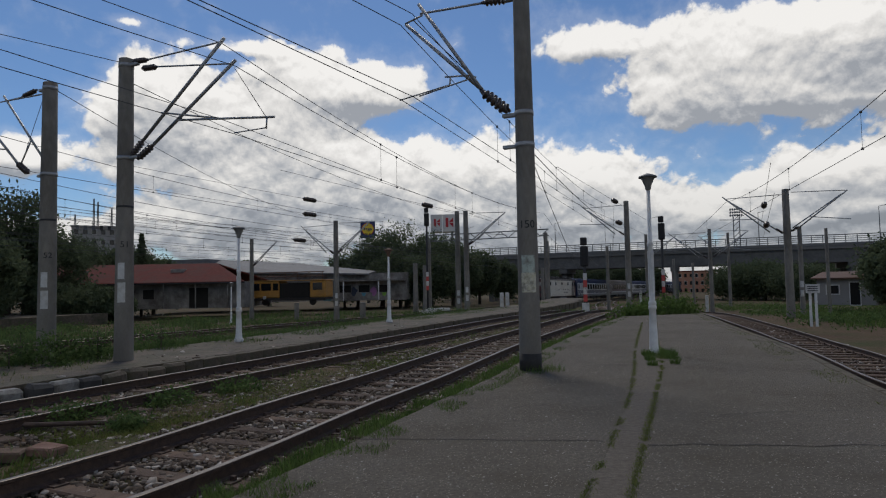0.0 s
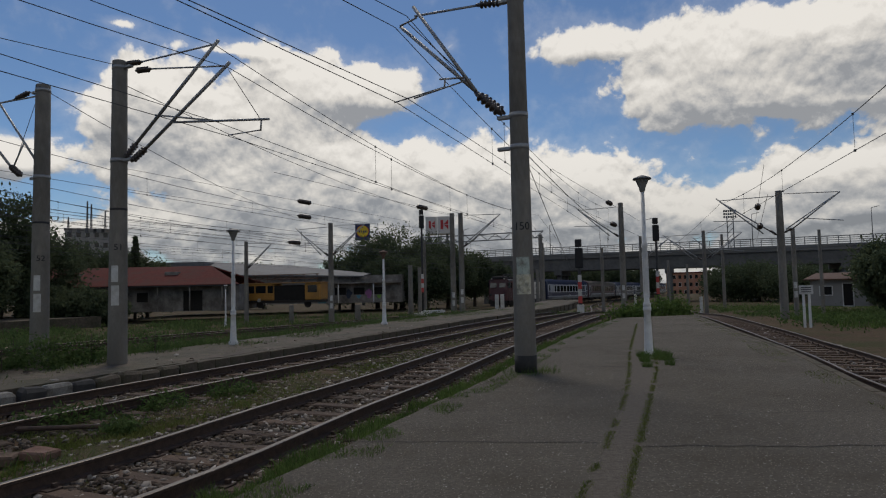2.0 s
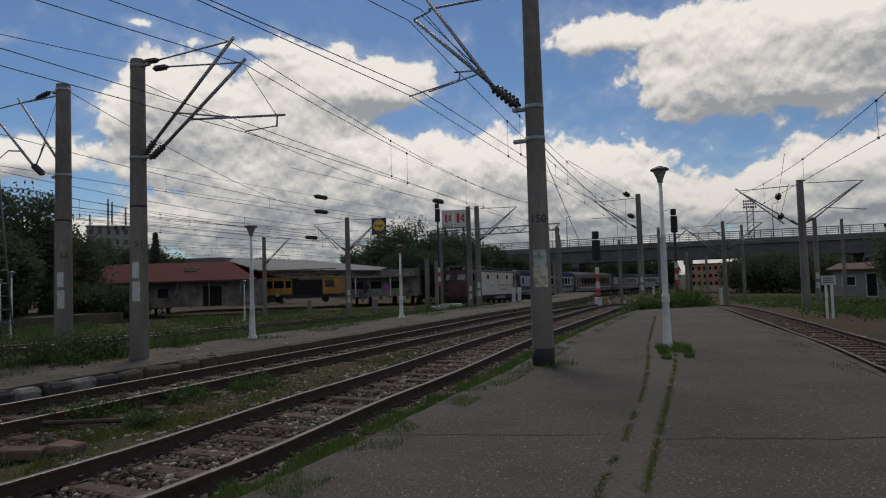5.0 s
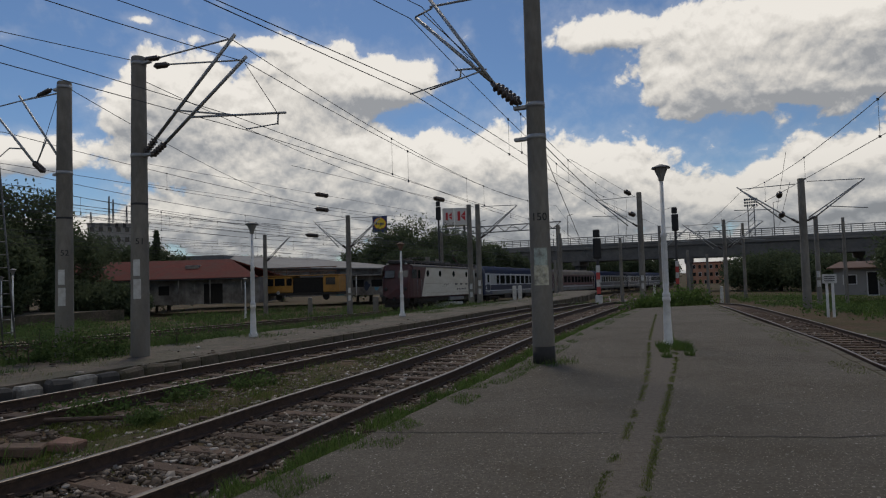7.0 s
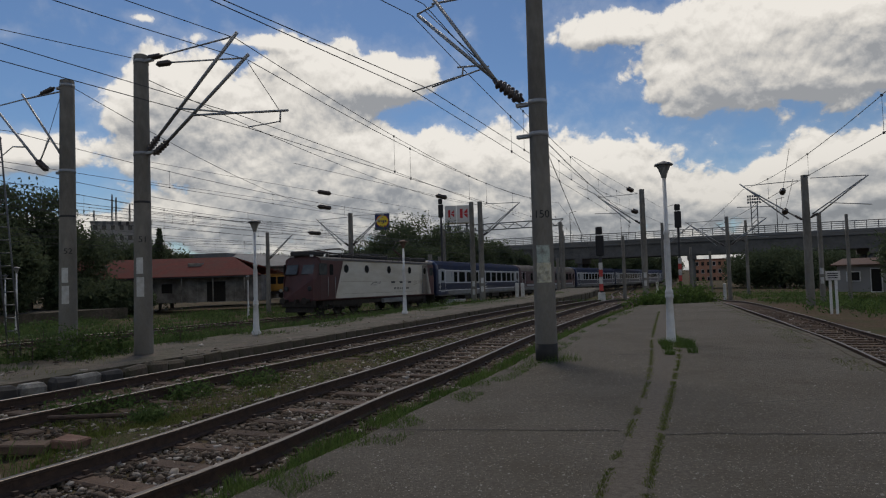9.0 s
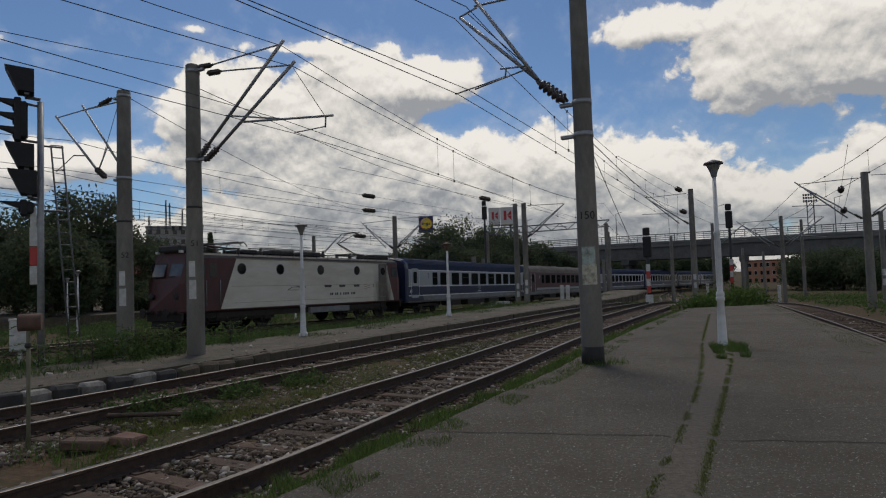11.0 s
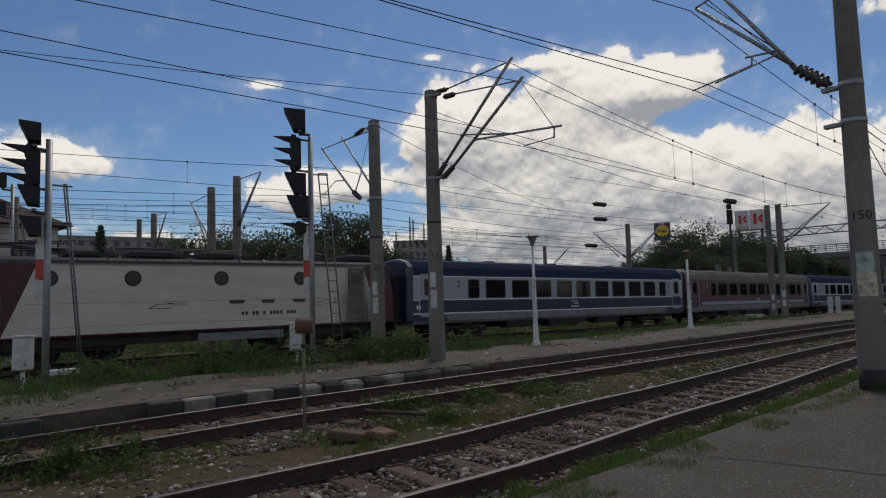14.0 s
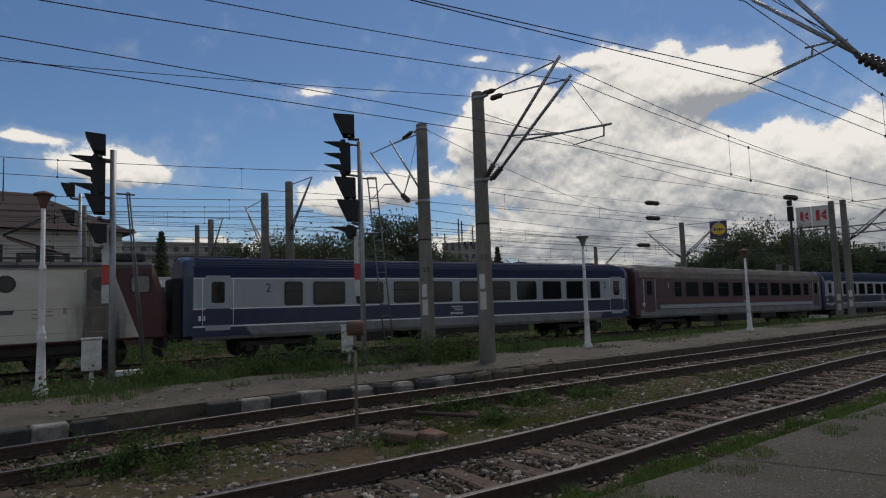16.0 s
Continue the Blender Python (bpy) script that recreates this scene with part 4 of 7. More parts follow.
def roll(w, y, r):
    rows = []
    for i in range(0, 161):
        t = i * 0.1
        turn = -math.degrees((S_F[0] - float(np.interp(t, S_T, S_F))) / r)
        rows.append((t, pose(0, y, r, turn, 0, 0)))
    walk(w, rows)


def motions():
    for ob, lead, length in TRAIN:
        run(ob, lead, length)
    for w, y, r in MOVING_WHEELS:
        roll(w, y, r)

# ------------------------------------------------------------------ catenary poles, lamps and signals
POSTER_G = mat("torn_green_poster", (0.34, 0.42, 0.38), (0.48, 0.53, 0.47), scale=14, rough=0.8, stain=(0.15, 0.14, 0.12), stain_amount=0.9, stain_scale=9)
POSTER_Y = mat("torn_yellow_poster", (0.50, 0.47, 0.32), (0.62, 0.60, 0.50), scale=14, rough=0.8, stain=(0.15, 0.14, 0.12), stain_amount=0.9, stain_scale=9)
RUSTY = mat("rusty_lamp_steel", (0.09, 0.055, 0.04), (0.15, 0.085, 0.06), scale=8, rough=0.85, bump=0.3)
LANTERN = mat("dull_lantern_glass", (0.15, 0.15, 0.145), (0.23, 0.23, 0.22), scale=5, rough=0.4)
PIPE = mat("olive_pipe_paint", (0.13, 0.125, 0.08), (0.18, 0.17, 0.11), scale=7, rough=0.8)


def pole_r(z, h, r0, r1):
    return r0 + (r1 - r0) * z / h


def wrap_bm(bm, pts, r, face, lift=0.006):
    """Bend flat (u, z) shapes round a pole of radius r; face is the heading they look to."""
    return [Vector(((r + lift) * math.sin(face + u / r), (r + lift) * math.cos(face + u / r), z)) for u, z in pts]


def wrap_plate(parent, name, u0, u1, z0, z1, r, face, material, label=""):
    bm = B()
    n = 4
    cols = []
    for i in range(n + 1):
        u = u0 + (u1 - u0) * i / n
        a = wrap_bm(bm, [(u, z0), (u, z1)], r, face, 0.008)
        b = wrap_bm(bm, [(u, z0), (u, z1)], r, face, -0.004)
        cols.append([bm.verts.new(p) for p in a + b])
    for p, q in zip(cols, cols[1:]):
        for i, j in ((0, 1), (1, 3), (3, 2), (2, 0)):
            bm.faces.new((p[i], p[j], q[j], q[i]))
    bm.faces.new((cols[0][0], cols[0][1], cols[0][3], cols[0][2])), bm.faces.new((cols[-1][0], cols[-1][2], cols[-1][3], cols[-1][1]))
    bmesh.ops.recalc_face_normals(bm, faces=bm.faces)
    return part(name, bm, material, parent, label)


def wrap_text(parent, body, size, z, r, face):
    ob = text_part("pole_number", body, size, Matrix(), INK, parent)
    for v in ob.data.vertices:
        u, w, d = v.co
        p = wrap_bm(None, [(-u, z + w)], r, face, 0.004 + d)[0]
        v.co = p
    return ob


def insulator(bm, a, b, r=0.075, n=5, mi=0):
    a, b = Vector(a), Vector(b)
    d = b - a
    m = Matrix.Translation(a) @ d.to_track_quat("Z", "Y").to_matrix().to_4x4()
    L, prof = d.length, [(0.03, 0.0)]
    for i in range(n):
        z = L * (0.12 + 0.76 * i / n)
        prof += [(r * 0.5, z), (r, z + L * 0.05), (r * 0.9, z + L * 0.09), (r * 0.5, z + L * 0.11)]
    prof += [(r * 0.5, L * 0.9), (0.03, L)]
    lathe(bm, prof, 10, m, mi)


def catenary_pole(x, y, h, r0, r1, label, lean=(0.0, 0.0), z0=0.0, arms=(), number="", plates=True, band=False, top_gear=True):
    """A spun-concrete pole; each arm is a heading and lists of tubes and insulators in (reach, height)."""
    e = thing("catenary_pole", label, "catenary pole", at(x, y, z0, 0), group="catenary poles of the yard")
    bm = B()
    lx, ly = lean
    rings = [(r0 * 1.0, -0.5), (r0, 0.0), (r0 + (r1 - r0) * 0.33, h * 0.33), (r0 + (r1 - r0) * 0.66, h * 0.66), (r1, h - 0.02), (r1 * 0.9, h)]
    lathe(bm, rings, 20)
    for v in bm.verts:
        v.co.x += lx * v.co.z / h
        v.co.y += ly * v.co.z / h
    part("shaft", bm, CONCRETE, e)
    face = math.atan2(-x, -y)
    near = math.hypot(x, y) < 25

    def ring(z, hh, mt, name="clamp", k=1.04):
        bm = B()
        r = pole_r(z, h, r0, r1) * k
        lathe(bm, [(r * 0.9, -hh / 2), (r, -hh / 2), (r, hh / 2), (r * 0.9, hh / 2)], 20, at(lx * z / h, ly * z / h, z))
        part(name, bm, mt, e)

    if near:
        ring(h * 0.50, 0.05, DARK, "joint_ring", 1.01)
    if band:
        ring(0.155, 0.31, BLACKBAND, "bitumen_band", 1.012)
    if plates and near:
        wrap_plate(e, "notice_plate", -0.02, 0.15, 1.32, 1.78, pole_r(1.5, h, r0, r1), face, PLATE)
        wrap_plate(e, "notice_plate", -0.0, 0.15, 1.86, 2.24, pole_r(2, h, r0, r1), face, PLATE)
    elif plates:
        for z in (1.5, 2.1):
            wrap_plate(e, "notice_plate", -0.1, 0.1, z - 0.2, z + 0.2, pole_r(z, h, r0, r1), face, PLATE)
    if number:
        wrap_text(e, number, 0.20, 2.66, pole_r(2.6, h, r0, r1), face)
    for head, tubes, insul, clamps in arms:
        hx, hy = math.sin(radians(head)), math.cos(radians(head))

        def P(rz, side=0.0):
            return Vector((hx * rz[0] + hy * side, hy * rz[0] - hx * side, rz[1] - z0))

        for z in clamps:
            ring(z - z0, 0.09, GALV, "clamp", 1.05)
            bm = B()
            rr = pole_r(z - z0, h, r0, r1)
            box(bm, 0.30, 0.10, 0.07, Matrix.Translation(P((rr + 0.1, z))) @ pose(0, 0, 0, 0, 0, 90 - head), bevel=0.01)
            part("bracket_foot", bm, GALV, e)
        for nm, a, b, r in tubes:
            bm = B()
            tube(bm, P(a[:2], a[2] if len(a) > 2 else 0), P(b[:2], b[2] if len(b) > 2 else 0), r, n=8)
            part(nm, bm, GALV if r > 0.012 else WIRE, e)
        for a, b, r in insul:
            bm = B()
            insulator(bm, P(a[:2], a[2] if len(a) > 2 else 0), P(b[:2], b[2] if len(b) > 2 else 0), r)
            part("insulator", bm, INSUL, e)
    return e


R_HEAD, L_HEAD = 115.5, 295.5
P51_ARM = (R_HEAD, [
    ("main_tube", (0.62, 5.10), (3.12, 7.05), 0.038), ("main_tube", (0.95, 4.95), (3.44, 6.50), 0.038),
    ("top_stay", (0.75, 6.98), (3.05, 6.98), 0.020), ("top_stay", (1.05, 6.76), (3.33, 6.44), 0.020),
    ("register_tube", (1.19, 5.66), (2.95, 5.30), 0.022), ("register_tube", (1.7, 5.42), (4.50, 5.12), 0.026),
    ("drop_bracket", (4.30, 5.16), (4.28, 4.90), 0.018), ("steady_arm", (4.28, 4.92), (3.40, 4.92), 0.014),
    ("dropper_wire", (3.40, 6.35), (4.28, 5.14), 0.008)],
    [((0.22, 4.76), (0.62, 5.10), 0.085), ((0.42, 4.66), (0.95, 4.95), 0.085), ((0.22, 7.02), (0.75, 6.98), 0.07), ((0.55, 6.80), (1.05, 6.76), 0.075)], (4.72, 6.95))
P52_ARM = (L_HEAD, [
    ("main_tube", (1.35, 5.05), (3.41, 6.86), 0.034), ("main_tube", (0.2, 5.0), (2.0, 6.95), 0.030), ("brace", (1.2, 4.98), (0.75, 5.6), 0.02),
    ("top_stay", (1.2, 6.80), (3.35, 6.80), 0.018), ("top_stay", (0.3, 6.75), (1.95, 6.80), 0.022),
    ("register_tube", (1.75, 5.45), (2.45, 5.55), 0.02), ("steady_arm", (2.45, 5.55), (3.4, 5.18), 0.014), ("dropper_wire", (0.3, 6.6), (1.0, 5.3), 0.007)],
    [((0.85, 4.72), (1.35, 5.05), 0.09), ((0.55, 6.90), (1.2, 6.80), 0.07)], (4.6, 6.85))
P150_ARM = (L_HEAD, [
    ("main_tube", (0.80, 5.30, 0.12), (2.55, 7.02, 0.12), 0.036), ("main_tube", (0.80, 5.32, -0.12), (2.12, 7.26, -0.12), 0.036),
    ("top_stay", (0.75, 7.05), (2.15, 7.12), 0.024), ("top_stay", (2.10, 7.08), (2.5, 6.98), 0.02),
    ("register_tube", (1.02, 5.66), (1.62, 5.72), 0.02), ("drop_bracket", (1.50, 5.72), (1.52, 5.52), 0.018),
    ("steady_arm", (1.50, 5.55), (2.66, 5.40), 0.015), ("steady_arm", (0.95, 5.62), (2.2, 5.42), 0.017), ("stay", (0.95, 5.55), (2.3, 7.0), 0.01)],
    [((0.30, 4.86, 0.08), (0.82, 5.32, 0.12), 0.10), ((0.30, 4.80, -0.08), (0.82, 5.30, -0.12), 0.10), ((0.25, 7.0), (0.8, 7.06), 0.08)], (4.76, 4.16, 7.0))
FAR_ARM_L = (L_HEAD, [("main_tube", (0.5, 4.5), (3.2, 6.5), 0.04), ("main_tube", (0.9, 4.4), (3.4, 6.7), 0.04), ("top_stay", (0.3, 6.6), (3.2, 6.55), 0.025), ("steady_arm", (1.6, 5.2), (3.6, 5.3), 0.025)],
             [((0.2, 4.3), (0.6, 4.6), 0.10)], ())
FAR_ARM_R = (R_HEAD, [("main_tube", (0.5, 4.5), (3.1, 6.6), 0.04), ("main_tube", (0.3, 4.6), (2.8, 6.4), 0.035), ("top_stay", (0.3, 6.7), (3.0, 6.6), 0.025), ("register_tube", (1.2, 5.2), (3.2, 4.95), 0.025)],
             [((0.2, 4.4), (0.6, 4.65), 0.10)], ())


def shifted(arm, dz):
    f = lambda p: (p[0], p[1] + dz, *p[2:])
    return (arm[0], [(n, f(a), f(b), r) for n, a, b, r in arm[1]], [(f(a), f(b), r) for a, b, r in arm[2]], tuple(z + dz for z in arm[3]))


catenary_pole(1.56, 11.62, 8.3, 0.205, 0.145, "tall concrete catenary pole with black base band and torn posters", z0=0.0, arms=[P150_ARM], number="150", plates=False, band=True)
_p150 = [o for o in scene.objects if o.name.startswith("catenary_pole")][0]
_f150 = math.atan2(-1.56, -11.62)
wrap_plate(_p150, "poster", -0.12, 0.12, 1.78, 2.10, 0.19, _f150, POSTER_G, "torn green paper poster")
wrap_plate(_p150, "poster", -0.14, 0.13, 1.42, 1.78, 0.19, _f150, POSTER_Y, "torn yellowish paper poster")
catenary_pole(-7.5, 14.75, 7.12, 0.215, 0.165, "grey concrete catenary pole with two cantilevers and notice plates", z0=0.0, arms=[P51_ARM], number="51")
catenary_pole(-10.1, 16.0, 7.15, 0.22, 0.17, "grey concrete catenary pole among the weeds, notice plates on it", z0=-0.15, arms=[P52_ARM], number="52")
for az_, d_, top, arms_, rr in (
        (16.35, 50.0, 7.7, ["L"], 0.24), (28.75, 42.0, 6.8, ["L", "R"], 0.24), (-9.72, 50.0, 6.75, ["L", "R"], 0.23), (1.30, 47.0, 7.05, [], 0.22), (2.08, 46.0, 6.95, ["R"], 0.22),
        (-46.5, 33.0, 7.35, ["L"], 0.24), (-44.4, 33.0, 7.95, ["R"], 0.25), (-51.0, 46.0, 7.7, ["R"], 0.24), (-52.1, 47.0, 7.4, [], 0.2),
        (-60.6, 44.0, 8.1, ["L"], 0.24), (-17.0, 62.0, 6.2, ["R"], 0.22), (23.0, 60.0, 6.0, ["L", "R"], 0.18), (24.4, 84.0, 7.2, ["L"], 0.2), (17.9, 72.0, 6.6, ["R"], 0.2),
        (29.6, 47.0, 4.9, [], 0.16), (-2.6, 70.0, 4.0, [], 0.3), (-1.7, 66.0, 3.6, [], 0.3), (9.4, 62.0, 5.6, [], 0.2), (8.9, 70.0, 3.2, [], 0.2), (31.4, 56.0, 5.3, [], 0.14),
        (20.1, 90.0, 4.4, [], 0.2), (21.6, 95.0, 3.9, [], 0.2), (-5.0, 75.0, 4.6, [], 0.2), (14.6, 60.0, 4.8, [], 0.17)):
    gx, gy = polar(az_, d_)[:2]
    gz = ground_z(gx, gy)
    catenary_pole(gx, gy, top - gz, rr, rr * 0.78, "distant concrete catenary pole", z0=gz, arms=[shifted(FAR_ARM_L if q == "L" else FAR_ARM_R, top - 6.9) for q in arms_], plates=abs(d_ - 48) < 6)


def polyline_tube(bm, pts, r, n=4):
    rings = []
    for i, p in enumerate(pts):
        t = (pts[min(i + 1, len(pts) - 1)] - pts[max(i - 1, 0)]).normalized()
        u = t.cross(Vector((0, 0, 1))).normalized()
        w = u.cross(t)
        rings.append([bm.verts.new(p + (u * math.cos(2 * math.pi * k / n + 0.8) + w * math.sin(2 * math.pi * k / n + 0.8)) * r) for k in range(n)])
    for a, b in zip(rings, rings[1:]):
        for k in range(n):
            bm.faces.new((a[k], a[(k + 1) % n], b[(k + 1) % n], b[k]))
    return bm


def overhead_line(anchors, label, contact_r=0.008, drop_gap=7.0, sag=0.9, feeder=False):
    """anchors: support points (x, y, contact height, messenger height)."""
    e = thing("overhead_line", label, "overhead wire", group="overhead lines")
    con = [Vector((a[0], a[1], a[2])) for a in anchors]
    bm = B()
    pts = []
    for a, b in zip(con, con[1:]):
        n = max(2, int((b - a).length / 5))
        pts += [a.lerp(b, i / n) for i in range(n)]
    polyline_tube(bm, pts + [con[-1]], contact_r)
    part("contact_wire", bm, WIRE, e)
    mes, drops = [], []
    for a, b in zip(anchors, anchors[1:]):
        A, C = Vector((a[0], a[1], a[3])), Vector((b[0], b[1], b[3]))
        L = (C - A).length
        n = max(4, int(L / 3))
        for i in range(n):
            t = i / n
            p = A.lerp(C, t)
            p.z -= 4 * sag * t * (1 - t) * min(1.0, L / 45)
            mes.append(p)
        k = int(L / drop_gap)
        for i in range(1, k):
            t = i / k
            p = A.lerp(C, t)
            p.z -= 4 * sag * t * (1 - t) * min(1.0, L / 45)
            q = Vector((a[0], a[1], a[2])).lerp(Vector((b[0], b[1], b[2])), t)
            if p.y > 12.4:
                drops.append((p, q))
    mes.append(Vector((anchors[-1][0], anchors[-1][1], anchors[-1][3])))
    bm = B()
    polyline_tube(bm, mes, contact_r * 1.1)
    part("messenger_wire", bm, WIRE, e)
    for p, q in drops:
        bm = B()
        tube(bm, p, q, contact_r * 0.6, n=4, caps=False)
        for w in (p, q):
            box(bm, 0.05, 0.05, 0.07, Matrix.Translation(w))
        part("dropper", bm, WIRE, e)
    return e


def along(poly, s, off=0.0):
    acc = 0.0
    for a, b in zip(poly, poly[1:]):
        L = (b - a).length
        if acc + L >= s:
            t = (b - a).normalized()
            p = a.lerp(b, (s - acc) / L)
            return Vector((p.x + t.y * off, p.y - t.x * off, p.z))
        acc += L
    return poly[-1]


# near track, second track, and the train's own line
overhead_line([(-20.5, -24.0, 5.4, 6.9), (-0.80, 12.75, 5.40, 6.98), (12.0, 46.5, 5.4, 6.9), (26, 100, 4.0, 5.5), (36, 135, 3.6, 5.0)], "contact and messenger wires over the platform track")
overhead_line([(-20.0, -20.0, 5.6, 7.1), (-0.55, 12.6, 5.42, 7.15), (13.0, 47.5, 5.6, 7.2), (27, 101, 4.2, 5.7)], "second pair of wires over the platform track")
overhead_line([(-22.0, -24.0, 4.95, 6.4), (-4.45, 13.4, 4.92, 6.42), (7.2, 44.5, 4.9, 6.5), (22, 95, 4.0, 5.4), (33, 130, 3.6, 5.0)], "contact and messenger wires over the second track")
overhead_line([(-21.5, -23.0, 5.4, 7.0), (-4.8, 13.6, 5.3, 7.0), (6.0, 45.0, 5.0, 6.8), (21, 96, 4.1, 5.6)], "parallel wires over the second track")
for off, hh, lab in ((0.0, 5.0, "wires over the main track on which the train runs"), (-6.0, 5.1, "wires over a siding beyond the train"), (-11.5, 5.2, "wires over a siding by the sheds"), (-17, 5.3, "thin wires over a back siding"), (-23, 5.6, "thin feeder wires over a back siding"), (-3.4, 6.3, "thin feeder wires beside the main track"), (-8.6, 6.7, "thin feeder wires beside the first siding"), (-14.2, 7.2, "thin feeder wires beside the second siding"), (-20.0, 7.9, "thin feeder wires beside a back siding"), (-1.2, 7.4, "thin return wires above the main track"), (-28.0, 6.2, "thin wires over the last siding"), (-26.0, 8.8, "thin feeder wires beside the last siding")):
    anc = []
    for s in (-50, -5, 38, 80, 125, 170):
        a, b = train_at(s - 1), train_at(s + 1)
        t = (b - a).normalized()
        wob = 0.25 * (-1) ** int(s / 40)
        anc.append((a.x + t.y * (off + wob), a.y - t.x * (off + wob), a.z + hh + 0.2, a.z + hh + 1.55))
    overhead_line(anc, lab, contact_r=0.012 if hh < 6 else 0.014, sag=0.8)
overhead_line([(4.0, -22.0, 5.4, 6.8), (9.9, 10.0, 5.3, 6.9), (19.0, 42.0, 5.2, 6.7), (33, 100, 4.2, 5.6)], "contact and messenger wires over the single track", contact_r=0.011)
# feeder wires on the poles
fe = thing("feeder_wire", "bare feeder and anchor wires between the poles", "overhead wire", group="overhead lines")
for a, b, sag in (((1.60, 11.7, 4.16), (14.1, 47.9, 5.6), 0.5), ((1.6, 11.75, 4.2), (8.6, 38.0, 1.0), 0.1), 
                  ((-7.5, 14.7, 7.0), (-30, -16, 7.4), 0.5), ((-7.5, 14.7, 6.6), (1.7, 46.9, 6.8), 0.6), ((-10.1, 16.0, 6.9), (-8.4, 49.2, 6.6), 0.7)):
    A, C = Vector(a), Vector(b)
    pts = [A.lerp(C, i / 14) - Vector((0, 0, 4 * sag * (i / 14) * (1 - i / 14))) for i in range(15)]
    bm = B()
    polyline_tube(bm, pts, 0.009)
    part("wire", bm, WIRE, fe)
# strain insulators hanging in the far wires
for az_, el_, d_ in ((-12.0, 7.75, 42.0), (-12.0, 6.45, 42.0), (-12.9, 4.15, 46.0), (-1.4, 7.2, 40.0), (15.4, 7.0, 44.0), (15.7, 5.1, 44.0), (27.2, 5.9, 40.0), (27.3, 4.3, 40.0)):
    c = polar(az_, d_, 1.6 + d_ * math.tan(radians(el_)))
    e = thing("strain_insulator", "dark ribbed strain insulator hanging in the wires", "insulator", group="strain insulators")
    t = Vector((0.44, 0.9, 0))
    bm = B()
    insulator(bm, c - t * 0.75, c + t * 0.75, 0.16, 7)
    part("insulator_body", bm, INSUL, e)
    bm = B()
    polyline_tube(bm, [c - t * 14 + Vector((0, 0, 0.1)), c - t * 0.7], 0.010)
    polyline_tube(bm, [c + t * 0.7, c + t * 14 + Vector((0, 0, -0.1))], 0.010)
    part("wire", bm, WIRE, e)


def station_lamp(x, y, z0, h, label, red=False, tilt=0.0):
    e = thing("platform_lamp", label, "lamp post", at(x, y, z0), group="platform lamps")
    bm = B()
    k = h / 4.0
    lathe(bm, [(0.14, -0.25), (0.14, 0.02), (0.11, 0.05), (0.098, 0.12), (0.086, 0.5), (0.074, 0.95 * k), (0.092, 0.97 * k), (0.092, 1.03 * k), (0.074, 1.05 * k), (0.092, 1.07 * k), (0.080, 1.13 * k), (0.060, 1.16 * k),
               (0.054, 2.35 * k), (0.068, 2.37 * k), (0.068, 2.43 * k), (0.047, 2.46 * k), (0.040, 3.62 * k)], 12)
    part("post", bm, WHITE_PAINT, e)
    for i in range(8):
        a = i * math.pi / 4
        bm = B()
        box(bm, 0.02, 0.02, 1.0 * k, at(0.056 * math.cos(a), 0.056 * math.sin(a), 1.75 * k, math.degrees(a)))
        part("fluting", bm, WHITE_PAINT, e)
    top = 3.60 * k
    bm = B()
    lathe(bm, [(0.045, 0), (0.06, 0.02), (0.075, 0.10), (0.145, 0.26), (0.155, 0.285)], 10, at(0, 0, top))
    part("lantern", bm, RUSTY if red else LANTERN, e, "funnel-shaped lantern")
    bm = B()
    lathe(bm, [(0.20, 0), (0.205, 0.02), (0.18, 0.045), (0.10, 0.075), (0.03, 0.10)], 14, at(0, 0, top + 0.28))
    part("cap", bm, RUSTY if red else STEEL, e)
    return e


station_lamp(4.59, 13.93, 0.0, 4.0, "white fluted platform lamp with dark funnel lantern in grass")
station_lamp(-6.3, 19.3, 0.03, 3.45, "slim white platform lamp on the weedy platform")
station_lamp(-2.46, 28.0, 0.03, 3.15, "slim white platform lamp with rusty head", red=True)
_p = polar(-63.27, 15.7)
station_lamp(_p.x, _p.y, 0.03, 4.22, "white fluted platform lamp with rusty cap", red=True)
for az_, d_, h_ in ((-35.6, 44.0, 4.0), (-18.7, 55.0, 3.4), (-36.3, 60, 4.2)):
    _p = polar(az_, d_)
    station_lamp(_p.x, _p.y, ground_z(_p.x, _p.y), h_, "white lamp post by the far siding")

HOOD = mat("matt_black_hood", (0.010, 0.010, 0.012), (0.018, 0.018, 0.02), rough=0.75)
LENS = mat("unlit_lens", (0.02, 0.022, 0.025), rough=0.2)


